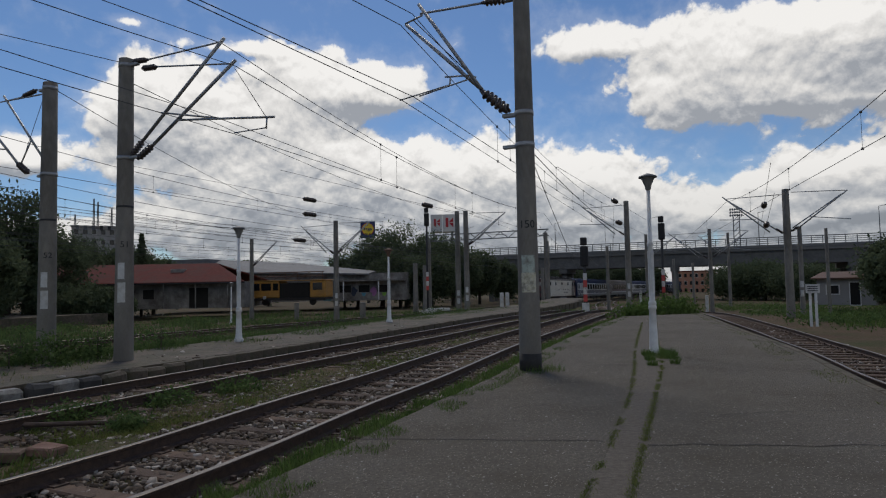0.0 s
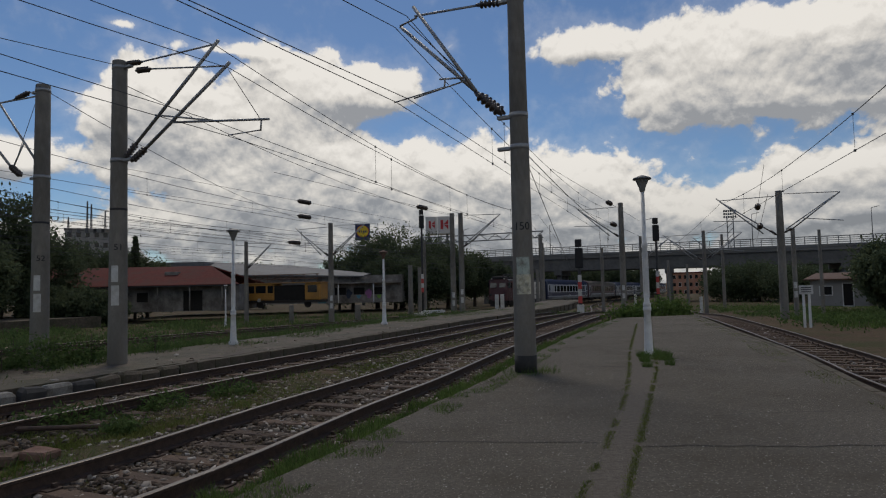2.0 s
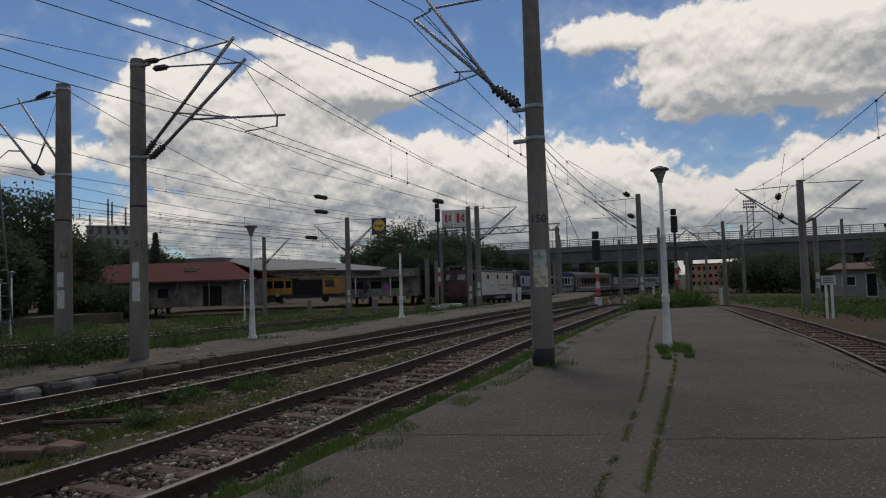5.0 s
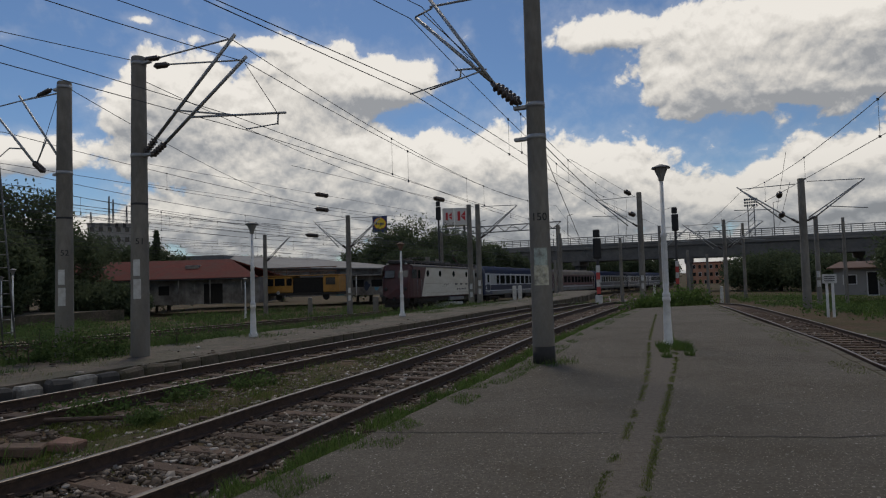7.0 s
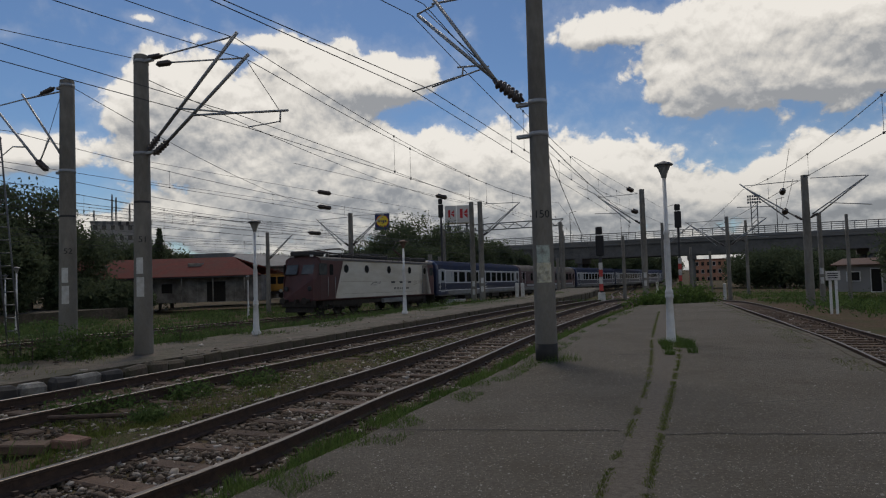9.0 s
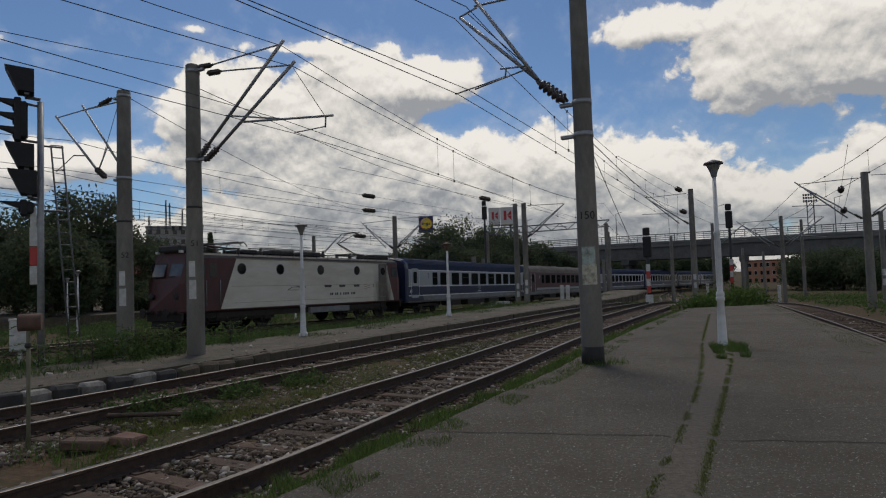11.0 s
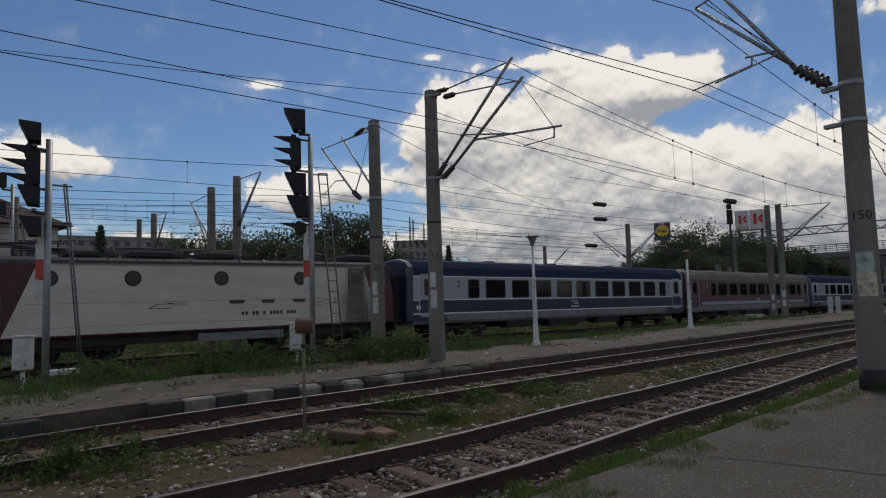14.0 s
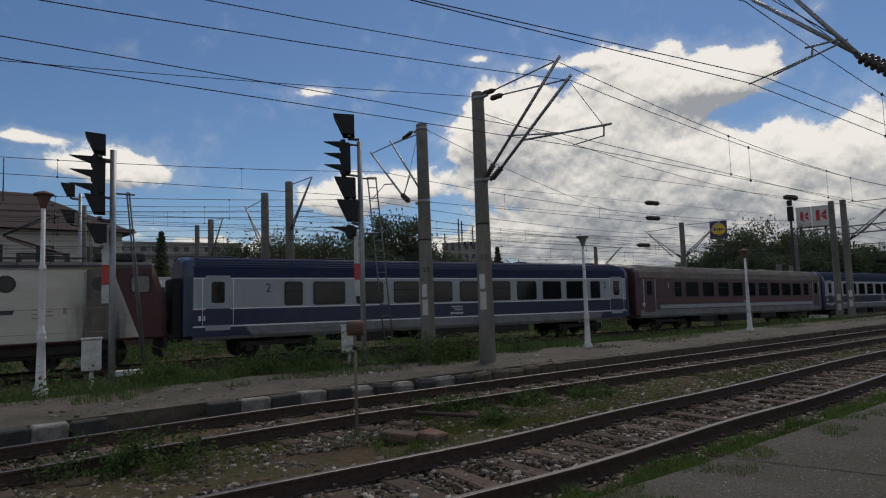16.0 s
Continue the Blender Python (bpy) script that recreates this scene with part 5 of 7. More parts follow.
def signal_mast(az_, d_, ztop, label, heads, mast_m, strip=True, ladder=True, box_side=-1, size=1.0, width=0.13):
    p = polar(az_, d_)
    gz = ground_z(p.x, p.y)
    # the heads look along the line towards the coming trains; local +x points across the picture to the right
    e = thing("railway_signal", label, "railway signal", at(p.x, p.y, 0, -az_), group="signals")
    bm = B()
    tube(bm, (0, 0, gz - 0.3), (0, 0, ztop), 0.085, 0.075, n=12)
    tube(bm, (0, 0, gz - 0.3), (0, 0, gz + 0.35), 0.16, 0.14, n=12)
    part("mast", bm, mast_m, e)
    for kind, z, dx in heads:
        if kind == "square":
            bm = B()
            # a deep tapering black hood seen from the side
            v = [(x * size, zz * size) for x, zz in ((-0.50, 0.33), (0.14, 0.29), (0.14, -0.32), (-0.22, -0.30))]
            lo = [bm.verts.new((dx + x, -0.30, z + zz)) for x, zz in v]
            hi = [bm.verts.new((dx + x, 0.30, z + zz)) for x, zz in v]
            for i in range(4):
                bm.faces.new((lo[i], lo[(i + 1) % 4], hi[(i + 1) % 4], hi[i]))
            bm.faces.new(lo[::-1]), bm.faces.new(hi)
            bmesh.ops.recalc_face_normals(bm, faces=bm.faces)
            h = part("signal_head", bm, HOOD, e)
            bm = B()
            box(bm, 0.10, 0.5, 0.06, at(dx - 0.02, 0, z - 0.36))
            tube(bm, (dx + 0.0, 0, z - 0.40), (0, 0, z - 0.43), 0.05, n=6)
            part("bracket", bm, STEEL, h)
        else:
            n = 3 if kind == "three" else 1
            bm = B()
            hh = 0.36 * n
            box(bm, 0.16, 0.34, hh + 0.06, at(dx + 0.05, 0, z), bevel=0.03)
            box(bm, 0.22, 0.30, hh * 0.9, at(dx + 0.16, 0, z), bevel=0.05)
            h = part("signal_head", bm, HOOD, e)
            for i in range(n):
                zc = z + (i - (n - 1) / 2) * 0.36
                bm = B()
                a = [(dx - 0.02, -0.14, zc + 0.15), (dx - 0.02, 0.14, zc + 0.15), (dx - 0.02, 0.14, zc - 0.02), (dx - 0.02, -0.14, zc - 0.02)]
                tip = [(dx - 0.55, -0.05, zc + 0.17), (dx - 0.55, 0.05, zc + 0.17)]
                V = [bm.verts.new(q) for q in a + tip]
                for f in ((0, 1, 5, 4), (1, 2, 5), (2, 3, 4, 5), (3, 0, 4), (0, 3, 2, 1)):
                    bm.faces.new([V[k] for k in f])
                part("visor", bm, HOOD, h)
                bm = B()
                lathe(bm, [(0.09, 0), (0.09, 0.02), (0.02, 0.035)], 12, pose(dx - 0.035, 0, zc - 0.05, 0, -90, 0))
                part("lens", bm, LENS, h)
            for q in (-hh * 0.45, hh * 0.45):
                bm = B()
                tube(bm, (dx + 0.1, 0, z + q - 0.03), (0, 0, z + q - 0.08), 0.035, n=6)
                part("bracket", bm, STEEL, h)
    if strip:
        bm = B()
        box(bm, 0.14, 0.02, 0.55, at(-0.16, -0.06, 3.55))
        box(bm, 0.10, 0.024, 0.45, at(-0.16, -0.06, 3.55), 0)
        part("number_plate_board", bm, PLATE, e)
        for i, (z, mt) in enumerate(((3.05, PLATE), (2.55, RED_PAINT), (2.05, PLATE))):
            bm = B()
            box(bm, 0.17, 0.02, 0.48, at(-0.16, -0.06, z))
            part("marker_board", bm, mt, e)
    if ladder:
        bm = B()
        top, bot = (0.36, 0.0, ztop - 1.1), (0.80, 0.0, gz + 0.35)
        for q in (-width, width):
            tube(bm, (top[0] + q, 0.12, top[2]), (bot[0] + q, 0.12, bot[2]), 0.022, n=6)
        part("ladder_stile", bm, STEEL, e)
        n = int((top[2] - bot[2]) / 0.33)
        for i in range(n + 1):
            t = i / n
            x, z = top[0] + (bot[0] - top[0]) * t, top[2] + (bot[2] - top[2]) * t
            bm = B()
            tube(bm, (x - width, 0.12, z), (x + width, 0.12, z), 0.014, n=6)
            part("rung", bm, STEEL, e)
        for z in (ztop - 1.15, 3.75):
            bm = B()
            tube(bm, (0, 0.05, z), (0.52, 0.12, z), 0.025, n=6)
            part("ladder_stay", bm, STEEL, e)
    bm = B()
    bx = box_side * 0.45
    box(bm, 0.44, 0.30, 0.78, at(bx, -0.15, 0.52), bevel=0.02)
    box(bm, 0.48, 0.34, 0.05, at(bx, -0.15, 0.93), bevel=0.01)
    tube(bm, (bx, -0.15, gz - 0.2), (bx, -0.15, 0.2), 0.05, n=8)
    part("relay_box", bm, PLATE, e, "white relay box on a short post")
    return e


signal_mast(-38.05, 19.5, 6.62, "tall colour-light signal with black hoods, ladder and white relay box",
            [("square", 7.12, -0.28), ("three", 6.10, -0.55), ("square", 5.15, -0.28), ("square", 4.45, -0.22), ("one", 3.80, -0.42)], GALV)
signal_mast(-58.5, 18.5, 5.85, "colour-light signal with black hoods beside the weedy platform",
            [("square", 5.98, -0.28), ("three", 5.12, -0.45), ("square", 4.38, -0.28), ("square", 3.62, -0.24)], GALV, size=0.74, width=0.03)
signal_mast(-60.8, 34.0, 7.2, "smaller colour-light signal with a black hood beyond the main track", [("square", 7.35, -0.35), ("square", 6.1, -0.35)], GALV, strip=False, size=0.9, width=0.03)
bm = B()
box(bm, 0.62, 0.22, 0.14, bevel=0.02)
_o = mesh_ob("concrete_block", bm, PLATE)
_p = polar(-57.2, 17.4)
_o.matrix_basis = at(_p.x, _p.y, 0.09, 62)
tagged(_o, "whitewashed concrete block on the old platform", "concrete block")


def small_signal(az_, d_, ztop, base, label, dark=True):
    p = polar(az_, d_)
    gz = ground_z(p.x, p.y)
    e = thing("railway_signal", label, "railway signal", at(p.x, p.y, 0, -az_), group="signals")
    bm = B()
    tube(bm, (0, 0, gz - 0.2), (0, 0, ztop - 0.8), 0.10, n=10)
    part("mast", bm, DARK, e)
    bm = B()
    box(bm, 0.5, 0.3, 1.3, at(0, 0, ztop - 1.2), bevel=0.06)
    box(bm, 0.42, 0.26, 0.5, at(-0.02, 0, ztop - 0.25), bevel=0.06)
    part("signal_head", bm, HOOD, e)
    for i, (z, mt) in enumerate(((1.6, PLATE), (1.15, RED_PAINT), (0.7, PLATE), (0.25, RED_PAINT))):
        bm = B()
        box(bm, 0.24, 0.04, 0.44, at(0, -0.13, z + base))
        part("marker_board", bm, mt, e)
    bm = B()
    box(bm, 0.45, 0.4, 0.6, at(0, -0.1, gz + 0.35), bevel=0.03)
    part("relay_box", bm, PLATE, e)


small_signal(19.2, 52.0, 6.6, 0.6, "black signal with red and white boards behind the shrubs")
small_signal(12.62, 41.0, 4.4, 0.3, "low black signal with red and white boards between tracks")
small_signal(-1.5, 62.0, 9.2, 1.0, "tall dark signal in front of the trees")

# the short pipe post with a round rusty head between the tracks
_p = polar(-38.85, 9.2)
e = thing("track_marker_post", "thin olive pipe post with round rusty head between tracks", "marker post", at(_p.x, _p.y, 0, 39))
bm = B()
tube(bm, (0, 0, -0.5), (0, 0, 1.16), 0.024, n=10)
part("pipe", bm, PIPE, e)
bm = B()
tube(bm, (-0.10, 0.02, 1.24), (0.14, -0.02, 1.24), 0.105, n=18)
part("round_head", bm, RUSTY, e)
bm = B()
lathe(bm, [(0.03, -0.02), (0.036, -0.02), (0.036, 0.04), (0.03, 0.04)], 10, at(0, 0, 0.95))
part("collar", bm, DARK, e)

# board on two posts beside the single track
_p = polar(30.3, 29.5)
e = thing("sign_board", "small pale board on two white posts beside the track", "sign", at(_p.x, _p.y, 0, -30))
for x in (-0.10, 0.10):
    bm = B()
    box(bm, 0.10, 0.08, 1.5, at(x, 0, 0.35), bevel=0.01)
    part("post", bm, WHITE_PAINT, e)
bm = B()
box(bm, 0.50, 0.03, 0.36, at(0, -0.06, 1.13), bevel=0.005)
b_ = part("board", bm, PLATE, e)
for k in range(3):
    bm = B()
    box(bm, 0.36, 0.008, 0.035, at(0, -0.078, 1.22 - 0.085 * k))
    part("lettering_bar", bm, INK, b_)

# ------------------------------------------------------------------ beyond the tracks: sheds, bridge, signs, houses
RED_ROOF = mat("old_red_roofing", (0.100, 0.022, 0.018), (0.135, 0.034, 0.027), scale=3, rough=0.9, spec=0.15, stain=(0.08, 0.04, 0.035), stain_amount=0.7, stain_scale=0.6)
GREY_ROOF = mat("grey_sheet_roof", (0.10, 0.105, 0.112), (0.155, 0.16, 0.17), scale=2, rough=0.75, stain=(0.11, 0.105, 0.10), stain_amount=0.7, stain_scale=0.4)
OLDWALL = mat("stained_plaster", (0.16, 0.148, 0.138), (0.29, 0.275, 0.255), scale=1.3, rough=0.95, stain=(0.07, 0.06, 0.052), stain_amount=0.9, stain_scale=0.6)
BRICK = mat("brown_brick", (0.10, 0.055, 0.038), (0.15, 0.085, 0.06), scale=5, rough=0.95)
TEAL = mat("teal_door_paint", (0.04, 0.13, 0.15), (0.06, 0.17, 0.19), rough=0.6)
BLACKHOLE = mat("dark_interior", (0.012, 0.011, 0.010), (0.02, 0.018, 0.016), rough=1.0)
YELLOW = mat("orange_yellow_paint", (0.36, 0.17, 0.025), (0.44, 0.22, 0.04), scale=3, rough=0.55, stain=(0.20, 0.11, 0.04), stain_amount=0.6)
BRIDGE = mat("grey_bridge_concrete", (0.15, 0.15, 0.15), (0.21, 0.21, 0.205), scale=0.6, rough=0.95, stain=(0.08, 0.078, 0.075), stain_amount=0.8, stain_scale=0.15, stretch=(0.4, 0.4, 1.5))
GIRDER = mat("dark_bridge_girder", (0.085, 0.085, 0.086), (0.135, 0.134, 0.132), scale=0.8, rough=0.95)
WHITEWALL = mat("cream_house_wall", (0.40, 0.38, 0.34), (0.48, 0.46, 0.42), scale=0.8, rough=0.9)
FLAT = mat("apartment_concrete", (0.24, 0.235, 0.225), (0.31, 0.30, 0.29), scale=0.4, rough=0.95)
DARKROOF = mat("dark_tile_roof", (0.040, 0.026, 0.027), (0.07, 0.044, 0.042), scale=2, rough=0.9)
SIGNBLUE = mat("sign_blue", (0.012, 0.025, 0.11), rough=0.4)
SIGNYEL = mat("sign_yellow", (0.75, 0.52, 0.02), rough=0.4)
SIGNRED = mat("sign_red", (0.50, 0.02, 0.025), rough=0.4)
SIGNWHITE = mat("sign_white", (0.60, 0.58, 0.56), rough=0.5)
ORANGE_H = mat("orange_brick_far", (0.34, 0.16, 0.10), (0.42, 0.22, 0.15), scale=0.4, rough=0.9)
GRAF = [mat("graffiti_" + n, c, tuple(v * 0.7 for v in c), scale=1.2, rough=0.5) for n, c in (("green", (0.20, 0.45, 0.05)), ("cyan", (0.10, 0.32, 0.42)), ("violet", (0.13, 0.08, 0.28)), ("pink", (0.38, 0.14, 0.34)), ("dark", (0.02, 0.03, 0.06)))]
YARD_Z = -0.55


def local_frame(a, b, z):
    """x runs from a to b, y away from the viewer, z up; and the length."""
    d = Vector((b.x - a.x, b.y - a.y, 0))
    return at(a.x, a.y, z, math.degrees(math.atan2(d.y, d.x))), d.length


def siding_yard():
    line = [train_at(s) for s in np.arange(-45, 66, 3.0)]
    line = [Vector((p.x, p.y, 0)) for p in line]
    a, b = offset_line(line, -27.0), offset_line(line, -95.0)
    bm = B()
    extrude_poly(bm, [(p.x, p.y) for p in a] + [(p.x, p.y) for p in b[::-1]], -2.5, YARD_Z)
    bmesh.ops.triangulate(bm, faces=[f for f in bm.faces if len(f.verts) > 4])
    tagged(mesh_ob("pavement", bm, SLAB), "pale dusty concrete yard before the sheds", "pavement", kind="structure")


siding_yard()


def opening(parent, name, x, z, w, h, frame_m, fill_m, depth=0.06, label=""):
    bm = B()
    for q in (-1, 1):
        box(bm, 0.07, 0.10, h + 0.07, at(x + q * w / 2, -0.03, z))
        box(bm, w, 0.10, 0.07, at(x, -0.03, z + q * h / 2))
    o = part(name, bm, frame_m, parent, label)
    bm = B()
    box(bm, w, 0.04, h, at(x, -0.005, z))
    part("pane" if name == "window" else "leaf", bm, fill_m, o)
    return o


def shed_red():
    m, L = local_frame(polar(-33.5, 84), polar(-17.6, 74), YARD_Z)
    e = thing("shed", "long low brick shed with a rusty red roof", "shed", m)
    bm = B()
    box(bm, L, 0.3, 2.9, at(L / 2, 0.15, 1.45))
    box(bm, L, 0.3, 2.9, at(L / 2, 9.0, 1.45))
    box(bm, 0.3, 8.6, 2.9, at(0.15, 4.5, 1.45)), box(bm, 0.3, 8.6, 2.9, at(L - 0.15, 4.5, 1.45))
    part("wall", bm, OLDWALL, e)
    bm = B()
    prof = [(-1.4, 2.75), (4.5, 5.0), (10.0, 2.9), (10.0, 3.05), (4.5, 5.17), (-1.4, 2.92)]
    lo = [bm.verts.new((-0.4, y, z)) for y, z in prof]
    hi = [bm.verts.new((L + 0.4 - (5.0 if abs(y - 4.5) < 1 else 0.0), y, z)) for y, z in prof]
    for i in range(6):
        bm.faces.new((lo[i], hi[i], hi[(i + 1) % 6], lo[(i + 1) % 6]))
    bm.faces.new(lo), bm.faces.new(hi[::-1])
    bmesh.ops.recalc_face_normals(bm, faces=bm.faces)
    r = part("roof", bm, RED_ROOF, e, "rusty red sheet roof")
    for x in (L * 0.2, L * 0.66):
        bm = B()
        box(bm, 1.5, 1.2, 0.9, at(x, 2.2, 4.0), bevel=0.03)
        part("chimney", bm, OLDWALL, r)
    bm = B()
    box(bm, L + 0.9, 0.12, 0.14, at(L / 2, -1.45, 2.78))
    part("gutter", bm, DARK, e)
    for i in range(7):
        bm = B()
        tube(bm, (1.5 + i * (L - 3) / 6, -1.25, 0), (1.5 + i * (L - 3) / 6, -1.25, 2.85), 0.07, n=8)
        part("veranda_post", bm, OLDWALL, e)
    for i in range(8):
        x = 2.2 + i * (L - 4.5) / 7
        if i in (6,):
            opening(e, "door", x, 1.15, 2.2, 2.3, OLDWALL, BLACKHOLE, label="dark open shed doorway")
        elif i in (5, 7):
            opening(e, "door", x, 1.1, 1.3, 2.2, OLDWALL, OLDWALL)
        else:
            opening(e, "window", x, 1.6, 1.3, 1.1, OLDWALL, BLACKHOLE)
    bm = B()
    lathe(bm, [(0.05, 0), (0.30, 0.03), (0.45, 0.10), (0.47, 0.12), (0.44, 0.12), (0.05, 0.05)], 18, pose(L * 0.44, 1.0, 5.3, 90, 0, 0))
    tube(bm, (L * 0.44, 1.0, 3.5), (L * 0.44, 1.0, 5.3), 0.04, n=6)
    tagged(mesh_ob("satellite_dish", bm, WHITE_PAINT), "white satellite dish on a pole over the shed roof", "satellite dish").matrix_basis = m


def shed_grey():
    m, L = local_frame(polar(-25.4, 104), polar(-3.4, 92), YARD_Z)
    e = thing("workshop", "long grey-roofed workshop with stained walls and graffiti", "workshop", m)
    bm = B()
    box(bm, L, 0.4, 4.0, at(L / 2, 0.2, 2.0))
    box(bm, L, 0.4, 4.0, at(L / 2, 13.8, 2.0))
    box(bm, 0.4, 13.2, 4.0, at(0.2, 7, 2.0)), box(bm, 0.4, 13.2, 4.0, at(L - 0.2, 7, 2.0))
    part("wall", bm, OLDWALL, e)
    bm = B()
    stations = [(-0.5, 5.6, 4.2), (6.0, 6.7, 4.4), (L * 0.55, 5.6, 4.1), (L * 0.86, 4.2, 3.7)]
    rings = []
    for x, zr, ze in stations:
        prof = [(-1.0, ze), (6.5, zr), (14.8, ze), (14.8, ze + 0.2), (6.5, zr + 0.22), (-1.0, ze + 0.2)]
        rings.append([bm.verts.new((x, y, z)) for y, z in prof])
    for a, b in zip(rings, rings[1:]):
        for i in range(6):
            bm.faces.new((a[i], b[i], b[(i + 1) % 6], a[(i + 1) % 6]))
    bm.faces.new(rings[0]), bm.faces.new(rings[-1][::-1])
    bmesh.ops.recalc_face_normals(bm, faces=bm.faces)
    part("roof", bm, GREY_ROOF, e, "grey sheet-metal roof")
    bm = B()
    box(bm, 9, 8, 0.9, at(4.5, 6, 6.2), bevel=0.05)
    part("roof_monitor", bm, GREY_ROOF, e)
    bm = B()
    box(bm, L * 0.55, 1.8, 0.18, at(L * 0.72, -0.8, 2.9))
    part("canopy", bm, OLDWALL, e)
    for i in range(9):
        x = L * 0.35 + i * L * 0.07
        if i == 5:
            opening(e, "door", x, 1.1, 1.3, 2.2, OLDWALL, TEAL, label="teal metal door")
        else:
            opening(e, "window", x, 1.7, 1.7, 1.1, OLDWALL, BLACKHOLE)
    for i in range(4):
        bm = B()
        x = L * 0.80 + i * 1.5
        pts = [(x + 0.55 * math.cos(a) * (1 + 0.3 * math.sin(3 * a)), 1.3 + 0.6 * math.sin(a) * (1 + 0.25 * math.cos(4 * a))) for a in np.linspace(0, 6.28, 14)[:-1]]
        lo = [bm.verts.new((px, -0.012, pz)) for px, pz in pts]
        hi = [bm.verts.new((px, 0.0, pz)) for px, pz in pts]
        bm.faces.new(lo)
        for k in range(len(lo)):
            bm.faces.new((lo[k], lo[(k + 1) % len(lo)], hi[(k + 1) % len(lo)], hi[k]))
        part("graffiti", bm, GRAF[(i * 2 + 4) % 5], e)
    for x in (L * 0.5, L * 0.77, L * 0.9):
        bm = B()
        tube(bm, (x, -1.5, 0), (x, -1.5, 3.0), 0.09, n=8)
        part("canopy_post", bm, WHITE_PAINT, e)


shed_red()
shed_grey()


def yellow_railcar():
    m, L = local_frame(polar(-17.3, 78), polar(-10.7, 74), YARD_Z)
    e = thing("maintenance_railcar", "yellow maintenance railcar with an open dark middle on a siding", "railcar", m)
    bm = B()
    box(bm, L, 2.6, 0.30, at(L / 2, 1.3, 0.75), bevel=0.03)
    part("chassis", bm, UNDER, e)
    for x0, w in ((0.0, L * 0.40), (L * 0.80, L * 0.20)):
        bm = B()
        box(bm, w, 2.5, 1.95, at(x0 + w / 2, 1.3, 1.88), bevel=0.10)
        part("cab" if x0 == 0 else "rear_cab", bm, YELLOW, e)
    for x, w in ((L * 0.085, L * 0.13), (L * 0.235, L * 0.13), (L * 0.36, L * 0.07), (L * 0.9, L * 0.12)):
        bm = B()
        box(bm, w, 0.04, 0.85, at(x, 0.03, 2.2), bevel=0.015)
        part("window", bm, GLASS, e)
    bm = B()
    box(bm, L * 0.42, 2.2, 1.75, at(L * 0.6, 1.4, 1.75), bevel=0.05)
    part("machinery", bm, BLACKHOLE, e)
    bm = B()
    box(bm, L * 1.02, 2.7, 0.10, at(L / 2, 1.3, 2.92), bevel=0.03)
    part("roof", bm, YELLOW, e)
    bm = B()
    for x in np.linspace(L * 0.15, L * 0.95, 6):
        tube(bm, (x, 0.4, 2.95), (x, 0.4, 3.9), 0.04, n=6)
    for z in (3.4, 3.9):
        tube(bm, (L * 0.1, 0.4, z), (L * 0.97, 0.4, z), 0.05, n=6)
    for x in np.linspace(L * 0.15, L * 0.8, 5):
        tube(bm, (x, 0.4, 2.95), (x + L * 0.15, 0.4, 3.9), 0.03, n=6)
    part("work_platform_frame", bm, RUSTY, e)
    for x in (0.6, 2.1):
        bm = B()
        lathe(bm, [(0.20, 0), (0.20, 0.10), (0.12, 0.12), (0.12, 0.02)], 14, pose(x, 0.0, 0.95, 90, 0, 0))
        part("headlamp_ring", bm, PLATE, e)
    for x in (L * 0.2, L * 0.82):
        bm = B()
        tube(bm, (x, 0.5, 0.42), (x, 0.62, 0.42), 0.42, n=18)
        part("wheel", bm, UNDER, e)


yellow_railcar()


def bridge():
    a, b = polar(-4, 152), polar(47, 152)
    m, L = local_frame(a, b, 0)
    e = thing("road_bridge", "long grey concrete road bridge with railings over the tracks", "bridge", m)
    bm = B()
    box(bm, L, 13.0, 0.9, at(L / 2, 6.5, 7.35), bevel=0.04)
    part("deck", bm, BRIDGE, e)
    bm = B()
    box(bm, L, 0.35, 0.55, at(L / 2, 0.05, 7.75), bevel=0.03)
    part("parapet_beam", bm, BRIDGE, e)
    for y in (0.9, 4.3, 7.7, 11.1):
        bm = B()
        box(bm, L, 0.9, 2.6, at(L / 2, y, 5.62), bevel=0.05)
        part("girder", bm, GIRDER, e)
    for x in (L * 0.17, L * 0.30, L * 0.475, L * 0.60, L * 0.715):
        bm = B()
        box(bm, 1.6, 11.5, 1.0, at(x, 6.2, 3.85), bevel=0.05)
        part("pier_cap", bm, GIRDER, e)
        for y in (2.0, 6.2, 10.4):
            bm = B()
            tube(bm, (x, y, -4.5), (x, y, 3.5), 0.55, n=12)
            part("pier_column", bm, BRIDGE, e)
    bm = B()
    box(bm, L * 0.215, 12.6, 9.5, at(L * 0.89, 6.6, 2.1), bevel=0.05)
    part("abutment", bm, FLAT, e)
    n = 70
    for i in range(n):
        bm = B()
        box(bm, 0.12, 0.12, 1.55, at((i + 0.5) * L / n, 0.1, 8.75))
        part("railing_post", bm, STEEL, e)
    for z in (8.35, 8.75, 9.12, 9.5):
        bm = B()
        box(bm, L, 0.07, 0.10 if z < 9.5 else 0.16, at(L / 2, 0.1, z))
        part("railing_bar", bm, STEEL, e)
    for i in range(6):
        x = L * (0.12 + 0.16 * i)
        bm = B()
        tube(bm, (x, 6, 7.8), (x, 6, 15.0), 0.10, 0.06, n=8)
        tube(bm, (x, 6, 15.0), (x + 1.4, 6, 15.3), 0.05, n=6)
        part("street_lamp", bm, STEEL, e)


bridge()


